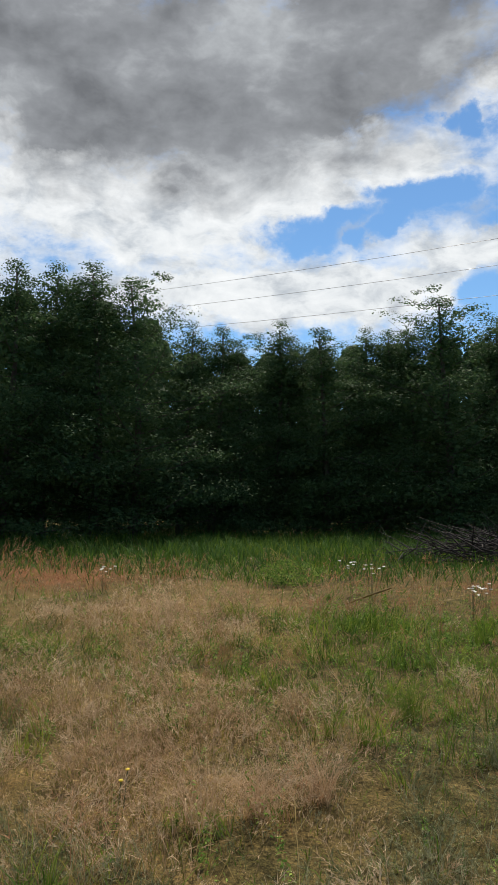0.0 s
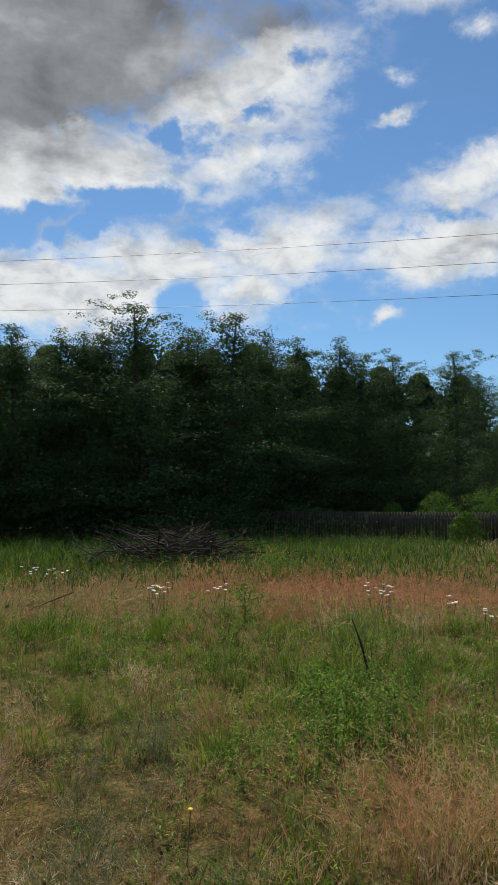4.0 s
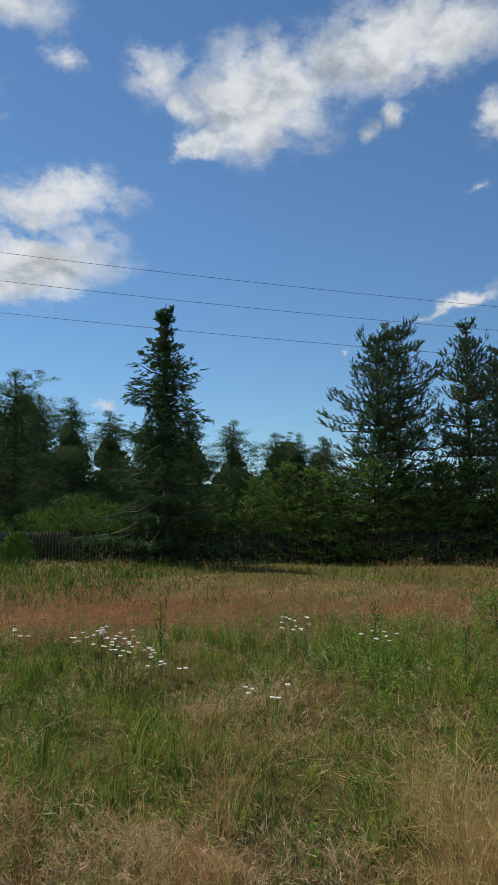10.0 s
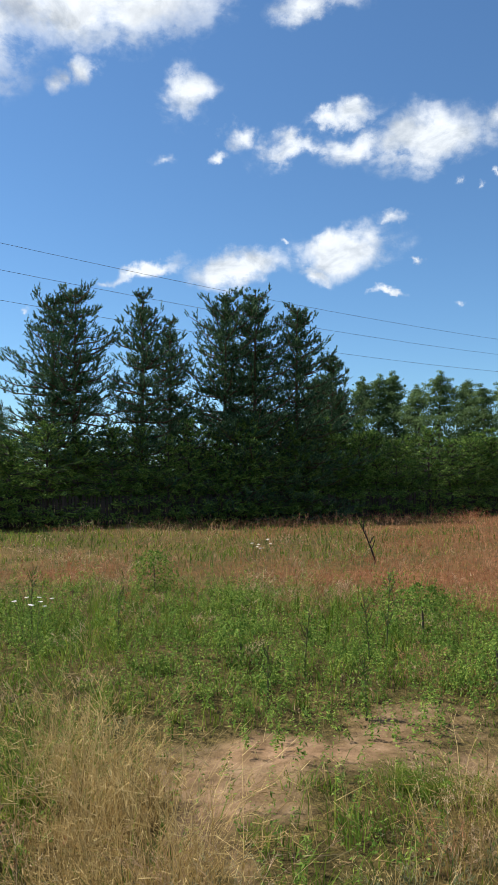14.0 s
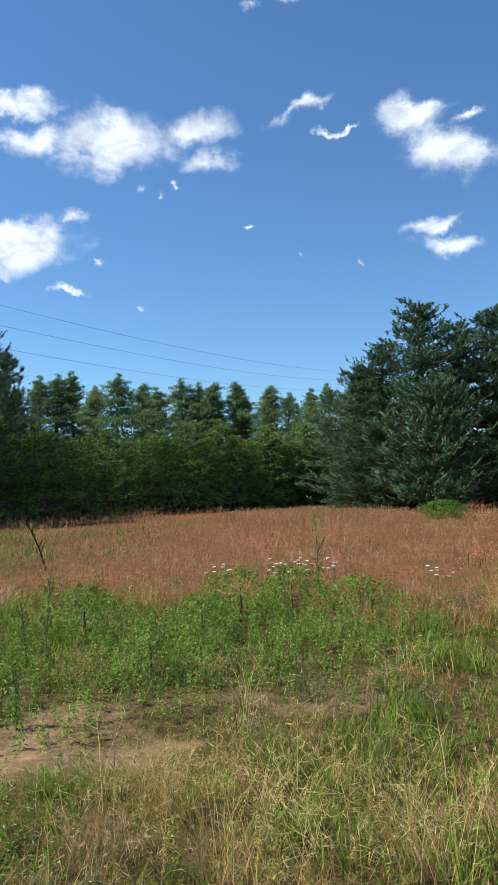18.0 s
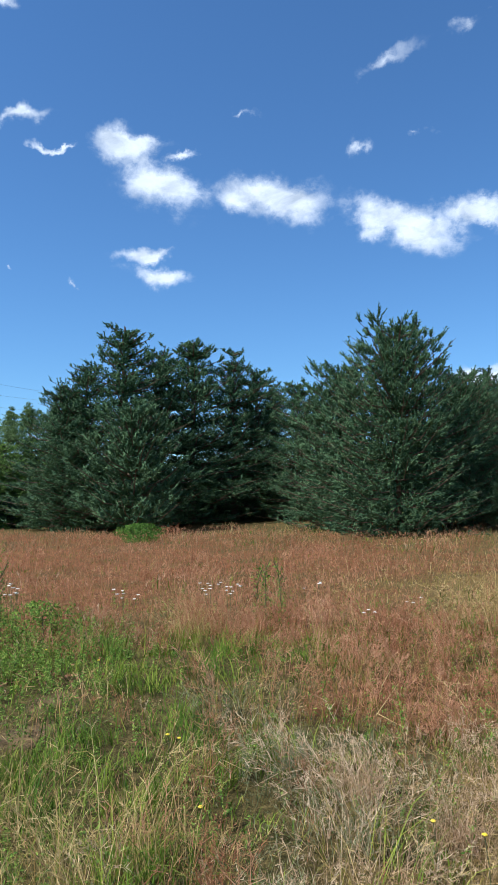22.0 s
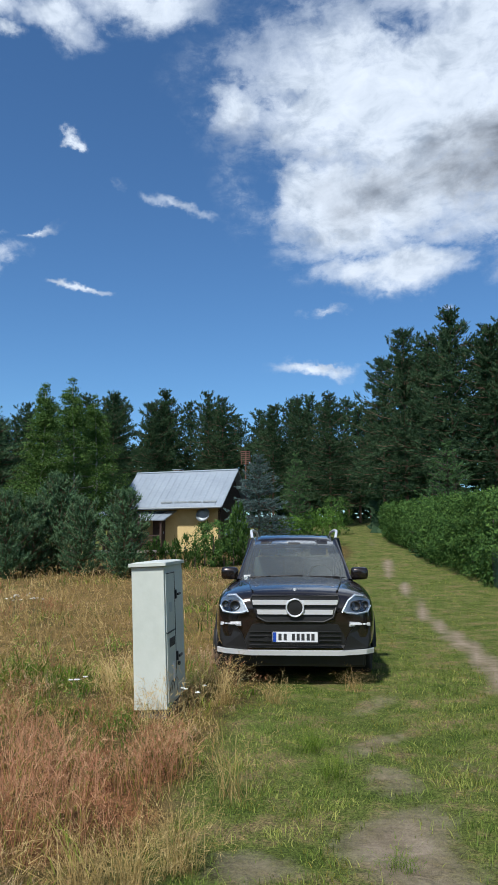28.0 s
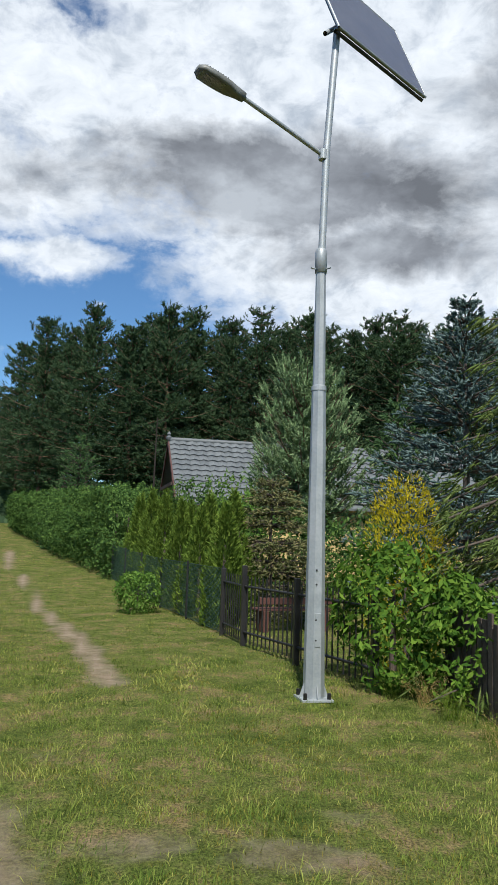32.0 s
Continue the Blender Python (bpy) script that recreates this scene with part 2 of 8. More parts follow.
greyness = wmath("ADD", wmath("MULTIPLY", grey, 2.6), wmath("MULTIPLY", wmath("SUBTRACT", big, 0.53), 2.2), clamp=True)
wt.links.new(greyness, tmix.inputs[0])
wt.links.new(white, tmix.inputs[1])
wt.links.new(shade, tmix.inputs[2])
tone = tmix.outputs[0]
mix = wt.nodes.new("ShaderNodeMixRGB")
wt.links.new(cover, mix.inputs[0])
skyout = wt.nodes.new("ShaderNodeMixRGB")
skyout.blend_type, skyout.inputs[0].default_value = "MULTIPLY", 1.0
wt.links.new(sky.outputs[0], skyout.inputs[1])
skyout.inputs[2].default_value = (0.066, 0.092, 0.110, 1)
wt.links.new(skyout.outputs[0], mix.inputs[1])
wt.links.new(tone, mix.inputs[2])
back = wt.nodes.new("ShaderNodeBackground")
wt.links.new(mix.outputs[0], back.inputs[0])
back.inputs[1].default_value = 1.0
out = wt.nodes.new("ShaderNodeOutputWorld")
wt.links.new(back.outputs[0], out.inputs[0])

sun = new("sun", bpy.data.lights.new("sun", "SUN"))
sun.data.energy, sun.data.angle, sun.data.color = 5.0, radians(3.0), (1.0, 0.95, 0.87)
sa, se = radians(SUN_AZ), radians(SUN_EL)
sun.matrix_world = look((0, 0, 60), Vector((0, 0, 60)) - Vector((math.sin(sa) * math.cos(se), math.cos(sa) * math.cos(se), math.sin(se))))

# ---- materials ----
def material(name, stops, rough=0.6, metal=0.0, scale=4.0, detail=6.0, bump=0.0, bump_scale=40.0, island=0.0, through_light=0.0,
             spec=0.5, coat=0.0, objrand=0.0, stretch=(1, 1, 1), tuft=0.0):
    """A surface whose colour runs through stops by noise at two scales, by random islands, by random objects and by the tone of each tuft."""
    m = bpy.data.materials.new(name)
    m.use_nodes = True
    t = m.node_tree
    p = t.nodes["Principled BSDF"]
    p.inputs["Roughness"].default_value, p.inputs["Metallic"].default_value = rough, metal
    p.inputs["Specular IOR Level"].default_value, p.inputs["Coat Weight"].default_value = spec, coat
    p.inputs["Coat Roughness"].default_value = 0.05
    c = t.nodes.new("ShaderNodeTexCoord")
    mp = t.nodes.new("ShaderNodeMapping")
    mp.inputs["Scale"].default_value = stretch
    t.links.new(c.outputs["Object"], mp.inputs[0])

    def noise_at(s, d):
        n = t.nodes.new("ShaderNodeTexNoise")
        n.inputs["Scale"].default_value, n.inputs["Detail"].default_value = s, d
        t.links.new(mp.outputs[0], n.inputs["Vector"])
        return n.outputs["Fac"]

    def math_node(op, a, b):
        n = t.nodes.new("ShaderNodeMath")
        n.operation = op
        for i, v in enumerate((a, b)):
            if isinstance(v, (int, float)):
                n.inputs[i].default_value = v
            else:
                t.links.new(v, n.inputs[i])
        return n.outputs[0]

    fac = math_node("ADD", math_node("MULTIPLY", noise_at(scale, detail), 0.65), math_node("MULTIPLY", noise_at(scale * 7.3, 3.0), 0.35))
    if island:
        g = t.nodes.new("ShaderNodeNewGeometry")
        fac = math_node("ADD", math_node("MULTIPLY", fac, 1 - island), math_node("MULTIPLY", g.outputs["Random Per Island"], island))
    if tuft:
        a = t.nodes.new("ShaderNodeAttribute")
        a.attribute_name = "tone"
        fac = math_node("ADD", math_node("MULTIPLY", fac, 1 - tuft), math_node("MULTIPLY", a.outputs["Fac"], tuft))
    if objrand:
        o = t.nodes.new("ShaderNodeObjectInfo")
        fac = math_node("ADD", fac, math_node("MULTIPLY", math_node("SUBTRACT", o.outputs["Random"], 0.5), objrand))
    r = t.nodes.new("ShaderNodeValToRGB")
    while len(r.color_ramp.elements) < len(stops):
        r.color_ramp.elements.new(0.5)
    for e, (pos, col) in zip(r.color_ramp.elements, stops):
        e.position, e.color = pos, (*col, 1)
    t.links.new(fac, r.inputs[0])
    t.links.new(r.outputs[0], p.inputs["Base Color"])
    if bump:
        b = t.nodes.new("ShaderNodeBump")
        b.inputs["Strength"].default_value, b.inputs["Distance"].default_value = bump, 0.02
        t.links.new(noise_at(bump_scale, 5.0), b.inputs["Height"])
        t.links.new(b.outputs[0], p.inputs["Normal"])
    if island and through_light:
        p.inputs["Specular IOR Level"].default_value, p.inputs["Roughness"].default_value = 0.1, 0.7
    if through_light:
        tr = t.nodes.new("ShaderNodeBsdfTranslucent")
        t.links.new(r.outputs[0], tr.inputs[0])
        mx = t.nodes.new("ShaderNodeMixShader")
        mx.inputs[0].default_value = through_light
        t.links.new(p.outputs[0], mx.inputs[1])
        t.links.new(tr.outputs[0], mx.inputs[2])
        t.links.new(mx.outputs[0], t.nodes["Material Output"].inputs[0])
    return m


def span(lo, mid, hi):
    return [(0.2, lo), (0.5, mid), (0.8, hi)]


M_ALDER = material("alder_leaf", span((0.036, 0.074, 0.032), (0.063, 0.118, 0.045), (0.10, 0.165, 0.058)), 0.5, island=0.45, through_light=0.3, scale=0.4)
M_BIRCH = material("birch_leaf", span((0.044, 0.094, 0.022), (0.081, 0.156, 0.037), (0.150, 0.237, 0.056)), 0.5, island=0.55, through_light=0.4, scale=0.5)
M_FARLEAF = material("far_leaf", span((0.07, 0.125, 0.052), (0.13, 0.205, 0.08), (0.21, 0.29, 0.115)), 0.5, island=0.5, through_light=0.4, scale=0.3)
M_PINE = material("pine_needle", span((0.034, 0.078, 0.042), (0.08, 0.152, 0.074), (0.165, 0.255, 0.115)), 0.5, island=0.5, through_light=0.12, scale=0.8)
M_PINEFAR = material("forest_pine_needle", span((0.019, 0.047, 0.024), (0.042, 0.082, 0.038), (0.08, 0.126, 0.056)), 0.5, island=0.5, through_light=0.2, scale=0.5)
M_SPRUCE = material("spruce_needle", span((0.034, 0.081, 0.036), (0.070, 0.146, 0.057), (0.141, 0.235, 0.076)), 0.5, island=0.5, through_light=0.2, scale=0.8)
M_HEDGESPRUCE = material("young_spruce_needle", span((0.05, 0.115, 0.03), (0.14, 0.255, 0.058), (0.34, 0.47, 0.105)), 0.5, island=0.6, through_light=0.16, scale=0.9)
M_BLUESPRUCE = material("blue_spruce_needle", span((0.045, 0.082, 0.08), (0.095, 0.15, 0.142), (0.19, 0.27, 0.255)), 0.5, island=0.5, through_light=0.1, scale=0.9)
M_HEDGE = material("hedge_leaf", span((0.022, 0.06, 0.015), (0.055, 0.118, 0.027), (0.125, 0.215, 0.048)), 0.45, island=0.55, through_light=0.15, scale=0.9)
M_THUJA = material("thuja_leaf", span((0.055, 0.105, 0.018), (0.115, 0.19, 0.03), (0.2, 0.285, 0.048)), 0.5, island=0.5, through_light=0.2, scale=1.1)
M_GOLD = material("golden_leaf", span((0.30, 0.27, 0.015), (0.52, 0.45, 0.02), (0.72, 0.60, 0.04)), 0.5, island=0.6, through_light=0.45, scale=1.5)
M_VINE = material("vine_leaf", span((0.035, 0.095, 0.012), (0.08, 0.17, 0.02), (0.165, 0.28, 0.04)), 0.4, island=0.6, through_light=0.3, scale=1.5)
M_BUSH = material("shrub_leaf", span((0.05, 0.12, 0.02), (0.09, 0.19, 0.03), (0.17, 0.29, 0.055)), 0.45, island=0.55, through_light=0.3, scale=1.2)
M_WEED = material("weed_leaf", span((0.055, 0.125, 0.02), (0.15, 0.26, 0.045), (0.34, 0.44, 0.09)), 0.5, island=0.55, through_light=0.3, scale=0.6)
M_BARK = material("bark", span((0.04, 0.032, 0.026), (0.085, 0.068, 0.055), (0.14, 0.115, 0.095)), 0.85, scale=3, bump=0.8, bump_scale=14, stretch=(3, 3, 0.6))
M_PINEBARK = material("pine_bark", span((0.05, 0.035, 0.026), (0.13, 0.08, 0.05), (0.20, 0.12, 0.07)), 0.85, scale=3, bump=0.8, bump_scale=14, stretch=(3, 3, 0.6))
M_BIRCHBARK = material("birch_bark", [(0.3, (0.05, 0.05, 0.05)), (0.42, (0.5, 0.49, 0.46)), (0.8, (0.62, 0.61, 0.58))], 0.7, scale=3, bump=0.3, stretch=(1, 1, 5))
M_DEADWOOD = material("dead_branch", span((0.009, 0.007, 0.006), (0.021, 0.016, 0.013), (0.045, 0.035, 0.028)), 0.9, island=0.6, scale=2)
M_GREEN = material("green_grass_blade", span((0.04, 0.095, 0.012), (0.115, 0.195, 0.022), (0.28, 0.33, 0.05)), 0.55, island=0.6, through_light=0.3, scale=0.35, tuft=0.5)
M_STRAW = material("dry_straw_blade", span((0.21, 0.135, 0.045), (0.45, 0.32, 0.125), (0.70, 0.54, 0.26)), 0.6, island=0.6, through_light=0.25, scale=0.3, tuft=0.5)
M_TAN = material("pinkish_bent_grass", span((0.22, 0.135, 0.07), (0.50, 0.335, 0.195), (0.74, 0.57, 0.38)), 0.65, island=0.55, through_light=0.25, scale=0.3, tuft=0.5)
M_RED = material("red_bent_grass", span((0.24, 0.09, 0.042), (0.44, 0.205, 0.108), (0.63, 0.37, 0.215)), 0.65, island=0.5, through_light=0.25, scale=0.25, tuft=0.5)
M_GREY = material("grey_green_grass", span((0.07, 0.10, 0.045), (0.18, 0.20, 0.095), (0.36, 0.35, 0.205)), 0.6, island=0.6, through_light=0.2, scale=0.5, tuft=0.5)
M_LAWN = material("short_lawn_blade", span((0.075, 0.135, 0.022), (0.185, 0.248, 0.046), (0.40, 0.40, 0.11)), 0.55, island=0.6, through_light=0.25, scale=0.3, tuft=0.5)
M_NETTLE = material("nettle_leaf", span((0.025, 0.07, 0.014), (0.055, 0.125, 0.022), (0.11, 0.19, 0.035)), 0.5, island=0.55, through_light=0.3, scale=0.4)
M_OLIVE = material("olive_grass_blade", span((0.085, 0.1, 0.016), (0.19, 0.18, 0.03), (0.38, 0.31, 0.075)), 0.55, island=0.6, through_light=0.3, scale=0.4, tuft=0.5)
M_WHITE = material("white_flower", span((0.62, 0.62, 0.55), (0.75, 0.74, 0.68), (0.85, 0.84, 0.79)), 0.6, island=0.6)
M_YELLOW = material("yellow_flower", span((0.60, 0.40, 0.01), (0.72, 0.52, 0.02), (0.8, 0.62, 0.03)), 0.6, island=0.6)
M_STEM = material("weed_stem", span((0.05, 0.07, 0.025), (0.09, 0.10, 0.035), (0.14, 0.13, 0.055)), 0.7, island=0.5)
M_CHIP = material("rusty_wood_chip", span((0.14, 0.06, 0.03), (0.26, 0.12, 0.055), (0.40, 0.21, 0.10)), 0.85, island=0.7)
M_FENCEWOOD = material("weathered_dark_picket", span((0.022, 0.016, 0.013), (0.05, 0.038, 0.03), (0.085, 0.066, 0.052)), 0.85, scale=5, objrand=0.35, bump=0.4)
M_BLACKMETAL = material("black_painted_steel", span((0.012, 0.012, 0.013), (0.02, 0.02, 0.021), (0.03, 0.03, 0.031)), 0.4, scale=8, bump=0.1)
M_GREENWIRE = material("green_coated_wire", span((0.012, 0.045, 0.035), (0.018, 0.06, 0.048), (0.03, 0.08, 0.062)), 0.45)
M_CABLE = material("power_cable", span((0.05, 0.05, 0.055), (0.07, 0.07, 0.075), (0.09, 0.09, 0.095)), 0.5)


def ground_material():
    m = bpy.data.materials.new("meadow_soil")
    m.use_nodes = True
    t = m.node_tree
    p = t.nodes["Principled BSDF"]
    p.inputs["Roughness"].default_value, p.inputs["Specular IOR Level"].default_value = 0.95, 0.05
    c = t.nodes.new("ShaderNodeTexCoord")

    def noise_at(s, d, r=0.6):
        n = t.nodes.new("ShaderNodeTexNoise")
        n.inputs["Scale"].default_value, n.inputs["Detail"].default_value, n.inputs["Roughness"].default_value = s, d, r
        t.links.new(c.outputs["Object"], n.inputs["Vector"])
        return n.outputs["Fac"]

    def ramp(f, stops):
        r = t.nodes.new("ShaderNodeValToRGB")
        while len(r.color_ramp.elements) < len(stops):
            r.color_ramp.elements.new(0.5)
        for e, (pos, col) in zip(r.color_ramp.elements, stops):
            e.position, e.color = pos, (*col, 1)
        t.links.new(f, r.inputs[0])
        return r.outputs[0]

    def blend(f, a, b):
        n = t.nodes.new("ShaderNodeMixRGB")
        t.links.new(f, n.inputs[0]), t.links.new(a, n.inputs[1]), t.links.new(b, n.inputs[2])
        return n.outputs[0]

    def mask(name, f):
        a = t.nodes.new("ShaderNodeAttribute")
        a.attribute_name = name
        n = t.nodes.new("ShaderNodeMath")
        n.operation = "MULTIPLY_ADD"
        n.use_clamp = True
        t.links.new(f, n.inputs[0])
        n.inputs[1].default_value = 1.2
        s = t.nodes.new("ShaderNodeMath")
        s.operation = "MULTIPLY_ADD"
        t.links.new(a.outputs["Fac"], s.inputs[0])
        s.inputs[1].default_value, s.inputs[2].default_value = 2.2, -1.2
        t.links.new(s.outputs[0], n.inputs[2])
        return n.outputs[0]

    soil = ramp(noise_at(7.0, 10, 0.75), [(0.3, (0.022, 0.020, 0.008)), (0.5, (0.085, 0.070, 0.026)), (0.7, (0.20, 0.145, 0.062))])
    sand = ramp(noise_at(3.0, 10, 0.7), [(0.3, (0.19, 0.11, 0.06)), (0.5, (0.36, 0.225, 0.13)), (0.72, (0.49, 0.335, 0.21))])
    lawn = ramp(noise_at(1.7, 12, 0.78), [(0.36, (0.045, 0.075, 0.014)), (0.5, (0.105, 0.13, 0.034)), (0.60, (0.19, 0.15, 0.075))])
    red = ramp(noise_at(5.0, 10, 0.75), [(0.3, (0.06, 0.034, 0.014)), (0.5, (0.17, 0.078, 0.036)), (0.7, (0.30, 0.16, 0.08))])
    ragged = noise_at(6.0, 8, 0.7)
    tan = ramp(noise_at(5.0, 10, 0.75), [(0.3, (0.06, 0.042, 0.016)), (0.5, (0.19, 0.125, 0.05)), (0.7, (0.32, 0.225, 0.10))])
    col = blend(mask("tan", ragged), soil, tan)
    col = blend(mask("red", ragged), col, red)
    col = blend(mask("lawn", ragged), col, lawn)
    grain = ramp(noise_at(55.0, 10, 0.8), [(0.40, (0.35, 0.36, 0.34)), (0.5, (0.95, 0.95, 0.95)), (0.60, (1.7, 1.62, 1.45))])
    mul = t.nodes.new("ShaderNodeMixRGB")
    mul.blend_type, mul.inputs[0].default_value = "MULTIPLY", 1.0
    t.links.new(col, mul.inputs[1]), t.links.new(grain, mul.inputs[2])
    col = blend(mask("sand", ragged), mul.outputs[0], sand)
    dirt = ramp(noise_at(2.6, 12, 0.75), [(0.3, (0.17, 0.128, 0.092)), (0.5, (0.33, 0.262, 0.20)), (0.72, (0.45, 0.37, 0.29))])
    col = blend(mask("dirt", ragged), col, dirt)
    t.links.new(col, p.inputs["Base Color"])
    b = t.nodes.new("ShaderNodeBump")
    b.inputs["Strength"].default_value, b.inputs["Distance"].default_value = 0.9, 0.04
    t.links.new(noise_at(14.0, 9, 0.7), b.inputs["Height"])
    t.links.new(b.outputs[0], p.inputs["Normal"])
    return m


M_GROUND = ground_material()

# ---- mesh helpers ----
rng = np.random.default_rng(7)


def quick_mesh(name, verts, faces, mats):
    """A mesh from an array of vertices and an array of faces of equal length."""
    me = bpy.data.meshes.new(name)
    verts, faces = np.asarray(verts, np.float32), np.asarray(faces, np.int32)
    k = faces.shape[1]
    me.vertices.add(len(verts))
    me.vertices.foreach_set("co", verts.ravel())
    me.loops.add(faces.size)
    me.loops.foreach_set("vertex_index", faces.ravel())
    me.polygons.add(len(faces))
    me.polygons.foreach_set("loop_start", np.arange(0, faces.size, k, dtype=np.int32))
    me.update(calc_edges=True)
    me.materials.append(mats)
    return me


def thing(name, label, category, group="", at=(0, 0, 0), kind=""):
    ob = new(name)
    ob.location = at
    return tagged(ob, label, category, group, kind)


def part(name, data, mat, parent, label=""):
    """Links a bmesh or a mesh as one mesh object under a thing or a part."""
    if isinstance(data, bmesh.types.BMesh):
        me = bpy.data.meshes.new(name)
        data.to_mesh(me)
        data.free()
        me.materials.append(mat)
        data = me
    ob = new(name, data)
    ob.parent = parent
    if label:
        ob["label"] = label
    return ob


def smooth(ob):
    ob.data.polygons.foreach_set("use_smooth", np.ones(len(ob.data.polygons), bool))
    return ob


def box(bm, x0, y0, z0, x1, y1, z1, bevel=0.0, m=None):
    g = bmesh.ops.create_cube(bm, size=1.0)
    vs = g["verts"]
    for v in vs:
        v.co = Vector((x0 + (v.co.x + 0.5) * (x1 - x0), y0 + (v.co.y + 0.5) * (y1 - y0), z0 + (v.co.z + 0.5) * (z1 - z0)))
    if bevel:
        es = list({e for v in vs for e in v.link_edges})
        r = bmesh.ops.bevel(bm, geom=es, offset=bevel, segments=2, affect="EDGES", profile=0.6)
        vs = list({v for f in r["faces"] for v in f.verts} | {v for v in vs if v.is_valid})
    if m is not None:
        bmesh.ops.transform(bm, matrix=m, verts=vs)
    return bm


def boxed(*a, **k):
    return box(bmesh.new(), *a, **k)


def tube(points, radii, sides=8):
    """Vertices and quads of a tapered tube along points."""
    pts = np.asarray(points, float)
    radii = np.broadcast_to(np.asarray(radii, float), (len(pts),))
    d = np.gradient(pts, axis=0)
    d /= np.linalg.norm(d, axis=1, keepdims=True) + 1e-9
    ref = np.where(np.abs(d[:, 2:3]) > 0.9, [[1.0, 0, 0]], [[0, 0, 1.0]])
    u = np.cross(d, ref)
    u /= np.linalg.norm(u, axis=1, keepdims=True) + 1e-9
    w = np.cross(d, u)
    a = np.linspace(0, 2 * np.pi, sides, endpoint=False)
    ring = np.cos(a)[None, :, None] * u[:, None] + np.sin(a)[None, :, None] * w[:, None]
    v = (pts[:, None] + ring * radii[:, None, None]).reshape(-1, 3)
    i = np.arange(len(pts) - 1)[:, None] * sides
    j = np.arange(sides)[None]
    f = np.stack([i + j, i + (j + 1) % sides, i + sides + (j + 1) % sides, i + sides + j], -1).reshape(-1, 4)
    return v, f


def tubes(name, many, mat, sides=8):
    vs, fs, n = [], [], 0
    for pts, rad in many:
        v, f = tube(pts, rad, sides)
        vs.append(v), fs.append(f + n)
        n += len(v)
    return quick_mesh(name, np.concatenate(vs), np.concatenate(fs), mat)


def unit(v):
    return v / (np.linalg.norm(v, axis=-1, keepdims=True) + 1e-9)


def leaf_quads(pts, facing, size, r, slim=0.6, stray=0.55):
    """Diamond-shaped leaves at pts that face roughly along facing."""
    n = len(pts)
    nrm = unit(facing + r.normal(0, stray, (n, 3)))
    a = unit(np.cross(nrm, r.normal(0, 1, (n, 3))))
    b = np.cross(nrm, a)
    s = (np.asarray(size) * r.uniform(0.6, 1.3, n))[:, None]
    fold = nrm * s * 0.15
    v = np.stack([pts - a * s, pts - b * s * slim + fold, pts + a * s, pts + b * s * slim + fold], 1).reshape(-1, 3)
    return v, np.arange(4 * n).reshape(-1, 4)


def blades(base, along, length, width, r, bend=0.0):
    """Thin triangles that start at base and run along."""
    n = len(base)
    d = unit(along)
    side = unit(np.cross(d, r.normal(0, 1, (n, 3)))) * (np.asarray(width) * np.ones(n))[:, None] * 0.5
    tip = base + d * (np.asarray(length) * np.ones(n))[:, None]
    v = np.stack([base - side, base + side, tip], 1).reshape(-1, 3)
    return v, np.arange(3 * n).reshape(-1, 3)


def height(x, y):
    """The ground's height: level meadow that rises gently to the south, with small humps."""
    x, y = np.asarray(x, float), np.asarray(y, float)
    s = np.clip(-y - 18.0, 0, 90)
    z = 0.062 * s * s / (s + 8.0)
    near = np.clip((np.hypot(x, y) - 1.0) / 3.0, 0, 1) * (1 - 0.8 * np.clip((-y - 8.0) / 4.0, 0, 1) * np.clip((5.0 - x) / 3.0, 0, 1))
    return z + near * (0.035 * np.sin(1.3 * x + 0.7 * y) * np.sin(0.9 * y - 0.5 * x) + 0.018 * np.sin(3.1 * x - 1.1) * np.sin(2.7 * y + 0.6))


def polar(az, d, z=None):
    a = radians(az)
    x, y = d * math.sin(a), d * math.cos(a)
    return Vector((x, y, float(height(x, y)) if z is None else z))

# ---- ground and meadow ----
# Patches of the meadow: azimuth, distance, half widths (degrees, metres), kind, weight.
NORTH_PATCHES = [
    (-14, 9.5, 6, 1.2, "green", 0.7), (-14, 15.5, 7, 2.4, "red", 2.6), (-13, 12.5, 6, 1, "green", 1.3), (-12, 4.4, 3, 0.6, "grey", 1.2),
    (-10, 6.5, 14, 6, "tan", 0.8), (-9, 7.5, 3, 0.8, "straw", 1.1), (-6, 4.6, 5, 0.9, "tan", 1.6), (-4, 12, 9, 2.6, "tan", 1.7),
    (-3.6, 11.9, 4, 1.4, "tan", 1.6), (0, 23, 28, 4.6, "weedtall", 2), (1.5, 8, 3, 0.9, "straw", 1), (2, 15, 8, 2.5, "green", 1.3),
    (3, 5, 7, 1.3, "tan", 1.3),
]
NORTH_NORTHEAST_PATCHES = [
    (6.5, 9.3, 3, 1.2, "green", 1.2), (8, 6.6, 4, 1.3, "green", 1.3), (9.5, 5.3, 2.5, 0.5, "grey", 1.6), (12, 9.2, 9, 2.6, "green", 1.5),
    (13, 4.4, 7, 1, "grey", 1), (16, 7.4, 3, 0.8, "weed", 1.3), (24, 4.4, 6, 0.9, "red", 0.5), (24, 9, 10, 2.4, "green", 2.2),
    (24, 13.7, 16, 2.6, "red", 2.4), (24, 23, 14, 4.6, "green", 1.6),
]
